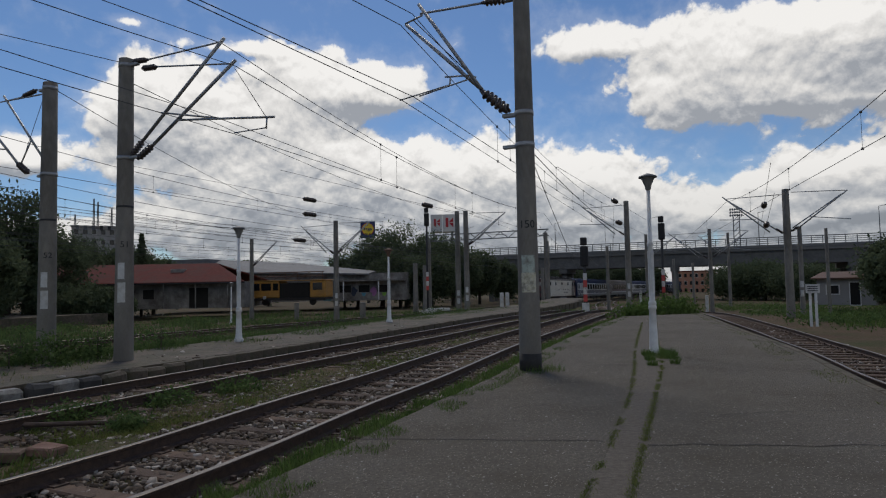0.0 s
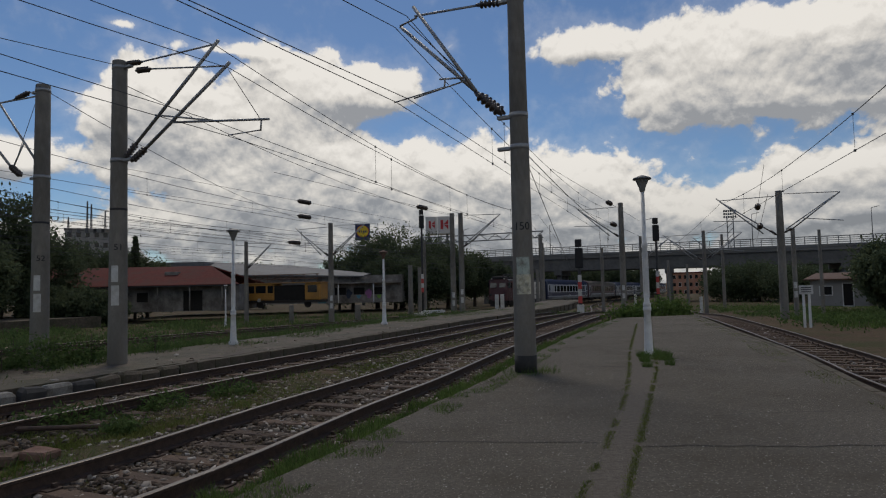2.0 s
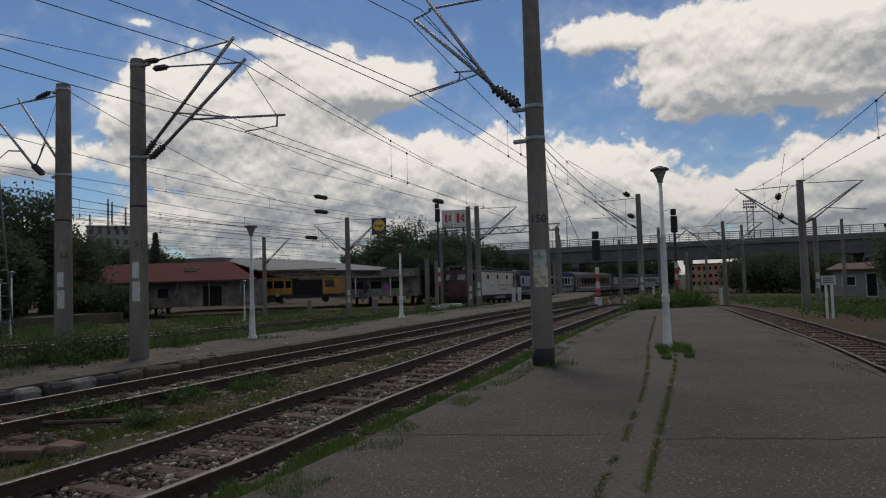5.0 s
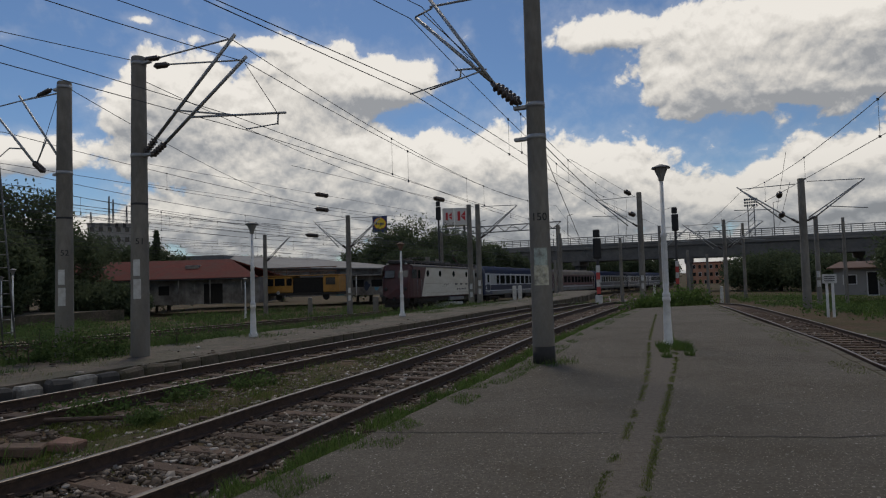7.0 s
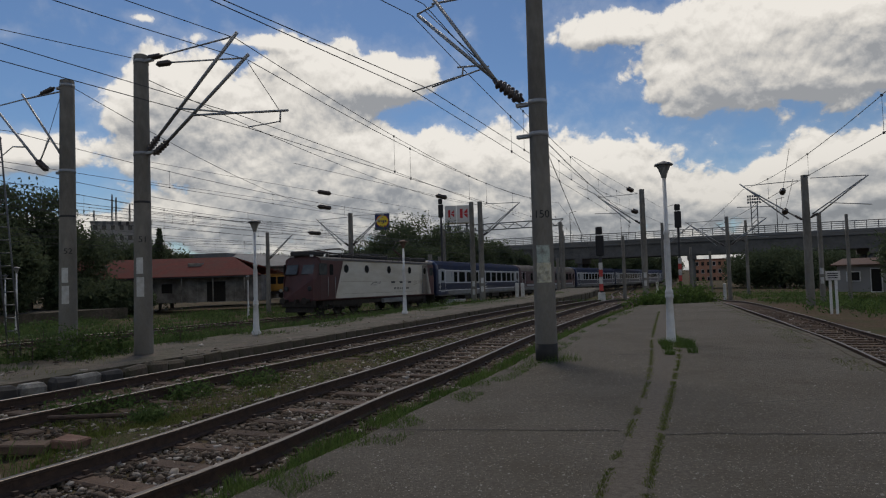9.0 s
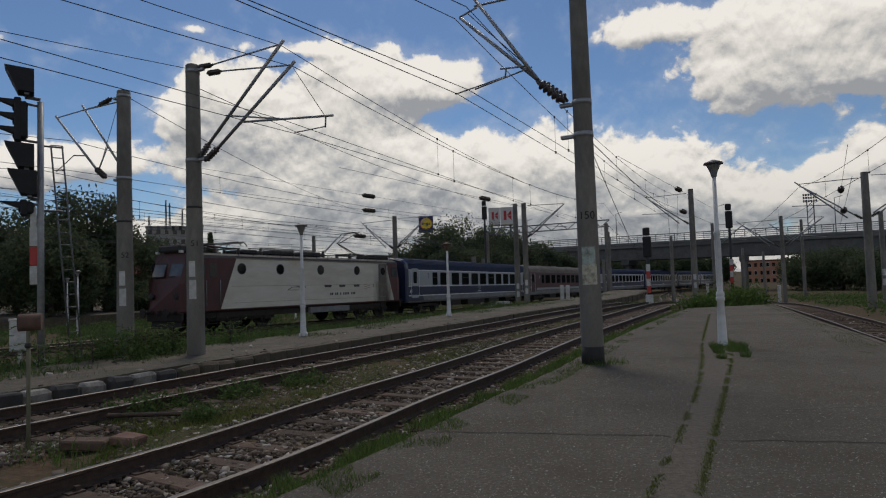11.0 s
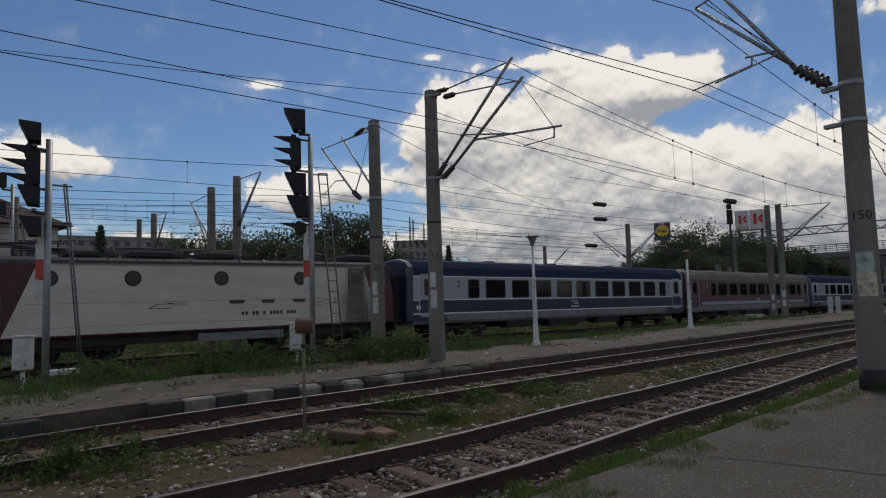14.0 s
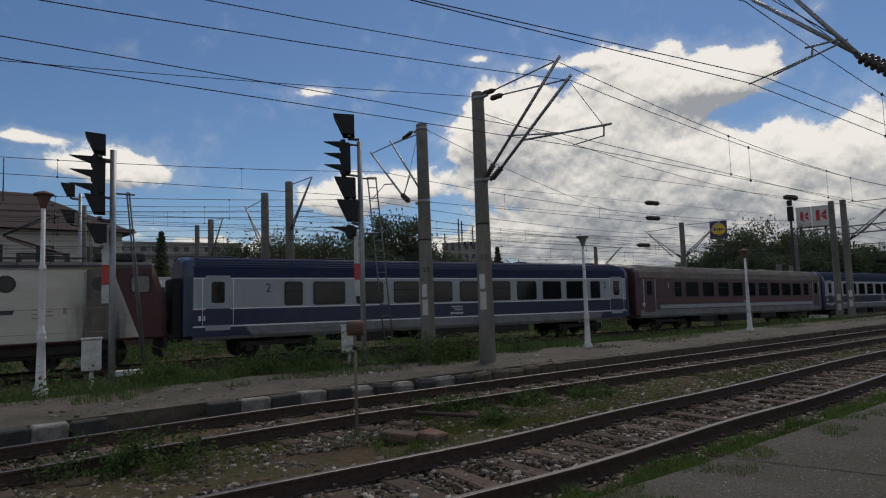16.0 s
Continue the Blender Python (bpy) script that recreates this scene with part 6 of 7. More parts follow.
def truss_gantry():
    a, b = polar(-1.5, 84), polar(9.55, 78)
    m, L = local_frame(a, b, 0)
    e = thing("signal_gantry", "steel lattice gantry beam across the tracks on posts", "gantry", m)
    for z in (7.3, 8.1):
        bm = B()
        box(bm, L, 0.12, 0.12, at(L / 2, 0, z))
        part("chord", bm, STEEL, e)
    n = 16
    for i in range(n):
        bm = B()
        x0, x1 = i * L / n, (i + 1) * L / n
        tube(bm, (x0, 0, 7.3 if i % 2 else 8.1), (x1, 0, 8.1 if i % 2 else 7.3), 0.05, n=5)
        part("lattice_bar", bm, STEEL, e)
    for x in (0.3, L - 0.4):
        bm = B()
        box(bm, 0.42, 0.42, 10.2, at(x, 0, 2.6), bevel=0.04)
        part("post", bm, CONCRETE, e)


truss_gantry()


def shop_signs():
    p = polar(-6.85, 165)
    e = thing("sign_tower", "blue shop sign with a yellow disc on a mast", "sign", at(p.x, p.y, 0, 6.85))
    bm = B()
    tube(bm, (0, 0.4, -4.5), (0, 0.4, 14), 0.45, n=12)
    part("mast", bm, STEEL, e)
    bm = B()
    box(bm, 3.8, 0.8, 4.4, at(0, 0.4, 16.2), bevel=0.05)
    b = part("panel", bm, SIGNBLUE, e)
    bm = B()
    tube(bm, (0, 0.0, 16.35), (0, -0.05, 16.35), 1.62, n=32)
    part("red_ring", bm, SIGNRED, b)
    bm = B()
    tube(bm, (0, 0.0, 16.35), (0, -0.09, 16.35), 1.48, n=32)
    part("yellow_disc", bm, SIGNYEL, b)
    bm = B()
    for x, w in ((-0.85, 0.35), (-0.3, 0.25), (0.25, 0.4), (0.8, 0.3)):
        box(bm, w, 0.04, 0.55, at(x, -0.11, 16.3))
    part("logo_bar", bm, SIGNBLUE, b)
    bm = B()
    box(bm, 0.06, 0.78, 4.3, at(-1.94, 0.4, 16.2))
    part("side_panel", bm, SIGNWHITE, b)
    p = polar(0.0, 230)
    e = thing("sign_tower", "white and red shop sign box on a tall frame", "sign", at(p.x, p.y, 0, 0))
    bm = B()
    for x in (-3.4, 3.4):
        tube(bm, (x, 2, -5), (x, 2, 21), 0.4, n=10)
    part("frame", bm, STEEL, e)
    bm = B()
    box(bm, 4.2, 6.0, 6.4, at(-2.4, 3.0, 24.0, 0), bevel=0.06)
    box(bm, 4.8, 6.0, 6.4, at(2.2, 3.0, 24.0, 0), bevel=0.06)
    b = part("panel_box", bm, SIGNWHITE, e)
    for x, s in ((-2.3, 0.8), (2.3, 1.0)):
        bm = B()
        box(bm, 1.0 * s, 0.1, 3.4 * s, at(x - 0.8 * s, -0.04, 24.2))
        plate2 = [(x - 0.1 * s, 24.2), (x + 1.5 * s, 25.9 if s == 1 else 25.5), (x + 1.5 * s, 24.2)]
        for sg in (1, -1):
            vs = [bm.verts.new((px, -0.09, 24.2 + sg * (pz - 24.2) + sg * 0.12)) for px, pz in plate2]
            ws = [bm.verts.new((px, 0.0, 24.2 + sg * (pz - 24.2) + sg * 0.12)) for px, pz in plate2]
            bm.faces.new(vs)
            for k in range(3):
                bm.faces.new((vs[k], vs[(k + 1) % 3], ws[(k + 1) % 3], ws[k]))
        bmesh.ops.recalc_face_normals(bm, faces=bm.faces)
        part("red_logo_shape", bm, SIGNRED, b)


shop_signs()


def block(name, label, a, b, z0, z1, depth, storeys, bays, wall_m, roof_m, balconies=False):
    m, L = local_frame(a, b, 0)
    e = thing(name, label, "building", m)
    bm = B()
    box(bm, L, depth, z1 - z0, at(L / 2, depth / 2, (z0 + z1) / 2), bevel=0.05)
    part("wall", bm, wall_m, e)
    bm = B()
    box(bm, L + 0.6, depth + 0.6, 0.5, at(L / 2, depth / 2, z1 + 0.2), bevel=0.05)
    part("roof", bm, roof_m, e)
    hs = (z1 - z0) / storeys
    for k in range(storeys):
        for i in range(bays):
            x, z = (i + 0.5) * L / bays, z0 + (k + 0.5) * hs
            bm = B()
            box(bm, L / bays * 0.55, 0.12, hs * 0.55, at(x, -0.02, z))
            w = part("window", bm, SIGNWHITE if (i + k) % 3 == 0 else wall_m, e)
            bm = B()
            box(bm, L / bays * 0.48, 0.06, hs * 0.47, at(x, -0.07, z))
            part("pane", bm, GLASS, w)
        if balconies:
            bm = B()
            box(bm, L, 1.1, 0.25, at(L / 2, -0.55, z0 + k * hs))
            box(bm, L, 0.1, hs * 0.28, at(L / 2, -1.05, z0 + k * hs + hs * 0.16))
            part("balcony", bm, wall_m, e)
    return e, m, L


block("apartment_building", "long pale concrete apartment block with balconies", polar(-60, 185), polar(-48.5, 190), -3, 19.5, 14, 7, 14, FLAT, FLAT, True)
_e, _m, _L = block("hotel_building", "pale concrete block with roof letters and antenna masts", polar(-30.7, 235), polar(-26.3, 235), -4, 22.5, 14, 8, 7, FLAT, FLAT)
for i in range(7):
    bm = B()
    box(bm, 0.9, 0.2, 1.5, at(1.6 + i * 2.3, -0.4, 22.2))
    part("roof_letter_bar", bm, DARK if i > 2 else STEEL, _e)
for x, h in ((6.2, 10), (7.4, 9), (0.8, 4.5), (11.5, 7)):
    bm = B()
    for q in ((-0.3, -0.3), (0.3, -0.3), (0, 0.3)):
        tube(bm, (x + q[0], 5 + q[1], 22.5), (x + q[0] * 0.4, 5 + q[1] * 0.4, 22.5 + h), 0.10, n=5)
    for k in range(int(h)):
        tube(bm, (x - 0.3, 4.7, 22.6 + k), (x + 0.3, 4.7, 23.4 + k), 0.06, n=5)
    part("antenna_mast", bm, STEEL, _e)


def hip_house():
    m, L = local_frame(polar(-72, 56), polar(-57.8, 58), -0.6)
    e = thing("station_house", "two-storey cream house with a dark hipped roof", "house", m)
    bm = B()
    box(bm, L, 9, 8.6, at(L / 2, 4.5, 4.3), bevel=0.04)
    part("wall", bm, WHITEWALL, e)
    bm = B()
    o = 0.9
    c = [(-o, -o), (L + o, -o), (L + o, 9 + o), (-o, 9 + o)]
    v = [bm.verts.new((x, y, 8.6)) for x, y in c]
    r = [bm.verts.new((L * 0.42, 4.5, 12.1)), bm.verts.new((L * 0.60, 4.5, 12.1))]
    for f in ((v[0], v[1], r[1], r[0]), (v[1], v[2], r[1]), (v[2], v[3], r[0], r[1]), (v[3], v[0], r[0]), (v[3], v[2], v[1], v[0])):
        bm.faces.new(f)
    part("roof", bm, DARKROOF, e)
    for i in range(4):
        for z in (2.0, 6.6):
            opening(e, "window", 2.2 + i * (L - 4.4) / 3, z, 1.3, 1.7, SIGNWHITE, GLASS)
    bm = B()
    tube(bm, (L * 0.45, 3, 10.5), (L * 0.45, 3, 14.5), 0.05, n=5)
    part("aerial", bm, STEEL, e)


hip_house()


def graffiti_coach():
    # parked along a siding beyond the main track
    p = polar(-42.6, 64)
    h = 26.0
    e = thing("double_deck_coach", "parked white double-deck coach covered in colourful graffiti", "railway coach", at(p.x, p.y, -0.25, -h))
    prof = [(1.36, 0.4), (1.42, 0.55), (1.42, 1.45), (1.42, 2.2), (1.42, 3.9), (1.25, 4.35), (0.8, 4.62), (0, 4.7)]
    bm = B()
    shell(bm, prof, -27.0, 0.0, [1, 1, 0, 0, 0, 2, 2])
    part("body", bm, [SIGNWHITE, SKIRT, GREY_ROOF], e)
    for y in np.arange(-25, -1, 2.1):
        bm = B()
        plate(bm, 1.42, rounded(y, 3.35, 1.5, 0.8, 0.12), 0.02)
        part("window", bm, GLASS, e)
    bm = B()
    box(bm, 0.02, 27, 0.12, at(1.43, -13.5, 2.72))
    part("orange_stripe", bm, ORANGE_H, e)
    for y in (-3.6, -17):
        bm = B()
        plate(bm, 1.42, rounded(y, 1.75, 1.1, 2.1, 0.1), 0.025)
        d = part("door", bm, SILVER, e)
        bm = B()
        plate(bm, 1.42, rounded(y, 2.1, 0.4, 0.9, 0.15), 0.035)
        part("pane", bm, GLASS, d)
        bm = B()
        box(bm, 0.02, 2.0, 0.5, at(1.435, y, 3.75))
        part("orange_panel", bm, YELLOW, e)
    k = 0
    for y in np.arange(-26, -0.8, 0.95):
        bm = B()
        cz = 1.35 + 0.25 * math.sin(k * 1.7)
        pts = [(y + (0.75 + 0.2 * math.sin(k + 2 * a)) * math.cos(a), cz + (0.62 + 0.16 * math.cos(3 * a + k)) * math.sin(a)) for a in np.linspace(0, 6.28, 15)[:-1]]
        plate(bm, 1.42, pts, 0.012 + 0.002 * (k % 3))
        g = part("graffiti", bm, GRAF[(k * 7) % 4 if k % 3 else 1], e)
        bm = B()
        plate(bm, 1.42, [(yy * 0.45 + y * 0.55, cz + (zz - cz) * 0.4) for yy, zz in pts], 0.02)
        part("graffiti_letter", bm, GRAF[4] if k % 2 else GRAF[0], g)
        k += 1
    for y in (-3.5, -6, -21, -23.5):
        bm = B()
        tube(bm, (0.7, y, 0.1), (0.85, y, 0.1), 0.45, n=16)
        part("wheel", bm, UNDER, e)


graffiti_coach()


def hut():
    m, L = local_frame(polar(30.6, 66), polar(34.4, 65), -0.9)
    e = thing("trackside_hut", "small weathered pale hut with a lean-to brown roof", "hut", m)
    bm = B()
    box(bm, L, 3.0, 2.3, at(L / 2, 1.5, 1.15), bevel=0.02)
    part("wall", bm, FLAT, e)
    bm = B()
    box(bm, L + 0.8, 4.0, 0.12, pose(L / 2, 1.4, 2.62, 8, 0, 0), bevel=0.02)
    part("roof", bm, RUSTY, e)
    opening(e, "door", L * 0.66, 1.0, 0.8, 2.0, WHITE_PAINT, BLACKHOLE)
    opening(e, "window", L * 0.28, 1.35, 1.0, 0.8, WHITE_PAINT, BLACKHOLE)


hut()
block("brick_house", "far orange brick building beyond the bridge", polar(19.9, 300), polar(23.4, 300), -5, 5.0, 10, 3, 8, ORANGE_H, RED_ROOF)
_p = polar(25.1, 175)
e = thing("floodlight_mast", "tall lattice floodlight mast with a bank of lamps", "floodlight mast", at(_p.x, _p.y, 0, -26))
bm = B()
for q in (-0.7, 0.7):
    tube(bm, (q, 0, -4), (q, 0, 17.5), 0.14, n=6)
part("mast", bm, STEEL, e)
for k in range(14):
    bm = B()
    tube(bm, (-0.7, 0, -2 + 1.4 * k), (0.7, 0, -0.6 + 1.4 * k), 0.08, n=5)
    part("lattice_bar", bm, STEEL, e)
for r_ in range(3):
    for c_ in range(6):
        bm = B()
        box(bm, 0.42, 0.35, 0.55, at(-1.3 + c_ * 0.52, 0, 17.6 + r_ * 0.75), bevel=0.06)
        part("floodlight", bm, STEEL, e)
# white rubble and a marker post by the far poles
for az_, d_, w_, h_ in ((-0.9, 62.0, 2.2, 0.8), (5.2, 58.0, 0.35, 2.2), (5.7, 58.0, 0.35, 2.2), (8.3, 60, 0.3, 2.0), (17.3, 66, 0.25, 2.0), (22.6, 57, 0.25, 1.7), (-13.2, 56, 0.4, 1.7), (-7.4, 55, 0.5, 1.6)):
    p = polar(az_, d_)
    gz = ground_z(p.x, p.y)
    bm = B()
    if w_ > 1:
        for k in range(14):
            box(bm, random.uniform(0.4, 0.9), 0.5, 0.26, at(random.uniform(-1.2, 1.2), random.uniform(-0.3, 0.3), 0.13 + 0.24 * (k // 5), random.uniform(-20, 20)), bevel=0.02)
    else:
        box(bm, w_, w_, h_, at(0, 0, h_ / 2 - 0.1), bevel=0.03)
    o = mesh_ob("concrete_slabs" if w_ > 1 else "concrete_post", bm, PLATE if d_ > 56.5 or w_ > 1 else CONCRETE)
    o.matrix_basis = at(p.x, p.y, gz, -az_)
    tagged(o, "pile of white concrete slabs among weeds" if w_ > 1 else "short pale concrete post beside the tracks", "concrete slabs" if w_ > 1 else "post")

# ------------------------------------------------------------------ plants, stones and wear
RNG = np.random.default_rng(7)


def np_mesh(name, V, F, material, parent=None):
    me = bpy.data.meshes.new(name)
    V = np.asarray(V, dtype=np.float32)
    if isinstance(F, np.ndarray):
        me.vertices.add(len(V))
        me.vertices.foreach_set("co", V.ravel())
        me.loops.add(F.size)
        me.loops.foreach_set("vertex_index", F.astype(np.int32).ravel())
        me.polygons.add(len(F))
        me.polygons.foreach_set("loop_start", np.arange(0, F.size, F.shape[1], dtype=np.int32))
        me.update(calc_edges=True)
    else:
        me.from_pydata(V.tolist(), [], F)
        me.update()
    me.materials.append(material)
    o = new(name, me)
    if parent is not None:
        o.parent = parent
    return o


def blade_arrays(P, h, w, lean):
    """Grass blades at P (n x 3): two base, two middle and one tip vertex each."""
    n = len(P)
    yaw, dirn = RNG.uniform(0, 6.283, n), RNG.uniform(0, 6.283, n)
    side = np.stack([np.cos(yaw), np.sin(yaw), np.zeros(n)], 1) * (w / 2)[:, None]
    bend = np.stack([np.cos(dirn), np.sin(dirn), np.zeros(n)], 1) * (h * lean)[:, None]
    up = np.stack([np.zeros(n), np.zeros(n), h], 1)
    V = np.stack([P - side, P + side, P + side * 0.7 + up * 0.55 + bend * 0.35, P - side * 0.7 + up * 0.55 + bend * 0.35, P + up + bend], 1).reshape(-1, 3)
    F = []
    for i in range(n):
        k = 5 * i
        F += [(k, k + 1, k + 2, k + 3), (k + 3, k + 2, k + 4)]
    return V, F


def grass(label, P, hlo, hhi, material, wlo=0.006, whi=0.016, lean=0.7):
    P = np.asarray(P)
    n = len(P)
    h = RNG.uniform(hlo, hhi, n) * (0.6 + 0.4 * RNG.random(n))
    V, F = blade_arrays(P, h, RNG.uniform(wlo, whi, n), RNG.uniform(0.1, lean, n))
    return tagged(np_mesh("grass", V, F, material), label, "grass", kind="stuff")


def strip_points(line, n, olo, ohi, ymin, ymax, zf, mask=0.0, mscale=0.7, seed=0.0):
    """Scatter n points along a line at offsets to its right, thinned by a noise mask."""
    pts = [p for p in line if ymin <= p.y <= ymax]
    out = []
    # nearer stretches carry more
    wts = np.array([1.0 / max(4.0, math.hypot(p.x, p.y)) ** 0.9 for p in pts])
    wts /= wts.sum()
    idx = RNG.choice(len(pts) - 1, n, p=wts[:-1] / wts[:-1].sum())
    for i in idx:
        a, b = pts[i], pts[i + 1]
        t = (b - a).normalized()
        o = RNG.uniform(olo, ohi)
        q = a.lerp(b, RNG.random())
        x, y = q.x + t.y * o, q.y - t.x * o
        if mask > -1 and noise.noise((x * mscale, y * mscale, seed)) < mask:
            continue
        out.append((x, y, zf(x, y) - 0.02))
    return out


NEAR_L = [Vector(p) for p in NEAR_PTS]
FAR_L = [Vector(p) for p in FAR_PTS]
RIGHT_L = [Vector(p) for p in RIGHT_PTS]
TRAIN_L = [train_at(s) for s in np.arange(-20, 90, 0.65)]
PL = [Vector((p.x, p.y, 0)) for p in PLAT_L]
flat0 = lambda x, y: 0.0
# bright green fringe along the platform edge
grass("bright green grass fringe along the asphalt edge", strip_points(PL, 21000, -0.50, 0.03, 2.0, 28, lambda x, y: -0.12, -0.12, 1.9), 0.06, 0.19, GRASS, 0.006, 0.015, 0.9)
grass("green grass growing over the platform edge", strip_points(PL, 26000, -0.10, 0.46, 2.0, 28, flat0, 0.0, 1.5, 4.0), 0.02, 0.10, GRASS, 0.004, 0.010, 1.1)
grass("low green grass between the two tracks", strip_points(NEAR_L, 95000, -3.4, -1.15, 2.5, 45, ground_z, -0.12, 0.45), 0.02, 0.11, MOSSGRASS, 0.006, 0.014, 1.1)
grass("green weeds between the two tracks", strip_points(NEAR_L, 6000, -3.0, -1.0, 2.5, 45, ground_z, 0.22, 0.8, 8.0), 0.08, 0.30, GRASS, 0.006, 0.015, 0.9)
grass("sparse grass between the rails", strip_points(NEAR_L, 1300, -0.6, 0.6, 3.0, 40, ground_z, 0.18, 1.0), 0.03, 0.10, WEED, 0.005, 0.011, 1.0)
grass("sparse grass between the rails of the second track", strip_points(FAR_L, 1800, -0.6, 1.3, 2.0, 45, ground_z, 0.15, 0.9), 0.04, 0.12, WEED, 0.006, 0.012, 1.0)
grass("weeds growing through the crumbling platform", strip_points(FAR_L, 22000, -5.6, -3.5, 0.5, 50, lambda x, y: -0.03, 0.10, 0.55, 2.0), 0.04, 0.20, WEED, 0.008, 0.018, 0.9)
grass("dry yellow grass on the crumbling platform", strip_points(FAR_L, 4000, -5.4, -2.2, 0.5, 45, lambda x, y: -0.03, 0.24, 0.8, 6.0), 0.04, 0.16, DRYGRASS, 0.006, 0.012, 1.0)
grass("tall dark weeds between platform and main track", strip_points(FAR_L, 90000, -11.5, -4.6, 0.5, 60, ground_z, -0.08, 0.5, 3.0), 0.12, 0.62, WEED, 0.010, 0.024, 0.55)
grass("pale seed grass between platform and main track", strip_points(FAR_L, 4000, -11.0, -5.0, 0.5, 60, ground_z, 0.05, 0.5, 9.0), 0.25, 0.60, DRYGRASS, 0.005, 0.010, 0.35)
grass("weeds along the sidings", strip_points(TRAIN_L, 44000, -26.0, -2.6, -8, 80, ground_z, 0.06, 0.22, 1.0), 0.20, 0.60, WEED, 0.03, 0.07, 0.8)
grass("dry grass along the sidings", strip_points(TRAIN_L, 6000, -26.0, -2.2, -8, 80, ground_z, 0.02, 0.2, 5.0), 0.15, 0.4, DRYGRASS, 0.03, 0.06, 0.8)
grass("green growth beside the single track", strip_points(RIGHT_L, 28000, 4.2, 24.0, 26, 85, ground_z, -0.15, 0.14, 4.0), 0.12, 0.45, GRASS, 0.03, 0.06, 0.8)
grass("grass fringe beside the single track", strip_points(RIGHT_L, 7000, -2.75, -2.2, 6, 30, flat0, -0.02, 0.9), 0.015, 0.07, MOSSGRASS, 0.006, 0.014, 1.0)
grass("weeds between the far tracks", strip_points(FAR_L, 9000, -4.5, 6.0, 38, 95, ground_z, 0.0, 0.2, 2.0), 0.12, 0.45, WEED, 0.03, 0.06, 0.8)


def seam_line(pts):
    return spline([(x, y, 0) for x, y in pts], 0.05)


SEAM_L = seam_line([(0.72, 3.9), (1.01, 4.74), (1.58, 6.19), (2.57, 8.88), (3.55, 11.9), (4.25, 14.2), (5.5, 18.0), (7.6, 24.3)])
SEAM_R = seam_line([(1.05, 3.9), (1.34, 4.73), (1.97, 6.38), (2.91, 8.84), (4.05, 11.9), (4.80, 14.2), (6.0, 18.0), (7.95, 23.8)])
bm = B()
nq = min(len(SEAM_L), len(SEAM_R))
row = [(bm.verts.new(SEAM_L[int(i * (len(SEAM_L) - 1) / 160)] + Vector((0, 0, 0.004))), bm.verts.new(SEAM_R[int(i * (len(SEAM_R) - 1) / 160)] + Vector((0, 0, 0.004)))) for i in range(161)]
for (a, b), (c, d) in zip(row, row[1:]):
    bm.faces.new((a, b, d, c))
tagged(mesh_ob("pavement_strip", bm, SEAM), "rough concrete strip sunk in the asphalt platform", "pavement", kind="structure")
sp = []
for ln, n in ((SEAM_L, 7500), (SEAM_R, 9500)):
    for _ in range(n):
        q = ln[int(len(ln) * RNG.random() ** 1.3) % len(ln)]
        x, y = q.x + RNG.normal(0, 0.022), q.y + RNG.normal(0, 0.03)
        if noise.noise((x * 3.1, y * 3.1, 3)) > -0.22:
            sp.append((x, y, 0.0))
grass("short grass in the platform joints", sp, 0.008, 0.034, MOSSGRASS, 0.004, 0.008, 1.2)
tuft = []
for cx, cy, r, n in ((4.30, 13.4, 0.13, 300), (4.10, 12.7, 0.11, 260), (3.88, 11.9, 0.09, 180), (4.80, 13.5, 0.14, 300), (4.62, 12.9, 0.12, 260), (4.38, 12.1, 0.09, 180), (4.62, 13.4, 0.16, 200), (4.45, 13.0, 0.14, 160), (1.62, 11.32, 0.22, 110), (1.95, 11.5, 0.22, 150), (4.75, 14.1, 0.16, 160), (4.35, 13.6, 0.16, 160), (4.75, 13.7, 0.14, 140), (1.2, 11.45, 0.2, 70)):
    for _ in range(n):
        a, q = RNG.uniform(0, 6.283), r * math.sqrt(RNG.random())
        tuft.append((cx + q * math.cos(a), cy + 1.3 * q * math.sin(a), 0.0))
grass("grass tufts round the pole and lamp bases", tuft, 0.04, 0.20, GRASS, 0.004, 0.009, 1.0)


def crack(pts, w):
    bm = B()
    ln = spline([(x, y, 0.004) for x, y in pts], 0.07)
    row = []
    for i, p in enumerate(ln):
        j = 0.05 * noise.noise((p.x * 4, p.y * 4, 2)) + 0.02 * noise.noise((p.x * 17, p.y * 17, 2))
        ww = w * (0.5 + 0.8 * abs(noise.noise((p.x * 6, p.y * 6, 7))))
        row.append((bm.verts.new((p.x, p.y + j - ww, 0.004)), bm.verts.new((p.x, p.y + j + ww, 0.004))))
    for (a, b), (c, d) in zip(row, row[1:]):
        bm.faces.new((a, c, d, b))
    tagged(mesh_ob("pavement_crack", bm, CRACK), "dark crack across the asphalt filled with dirt", "crack", kind="structure")


crack([(-0.95, 6.66), (-0.04, 6.59), (0.8, 6.47), (1.60, 6.37)], 0.014)
crack([(1.95, 6.21), (2.6, 6.16), (3.27, 6.07), (4.15, 6.05), (5.45, 5.98)], 0.016)
crack([(2.6, 12.1), (3.2, 12.05), (3.75, 12.0)], 0.02)
crack([(4.3, 11.95), (5.6, 11.9), (7.1, 11.7)], 0.012)
crack([(2.2, 8.9), (2.45, 9.0), (2.7, 9.0)], 0.008)
crack([(3.2, 7.5), (4.2, 7.6), (5.7, 7.5)], 0.008)
crack([(-0.2, 8.2), (0.7, 8.15), (1.4, 8.3)], 0.006)

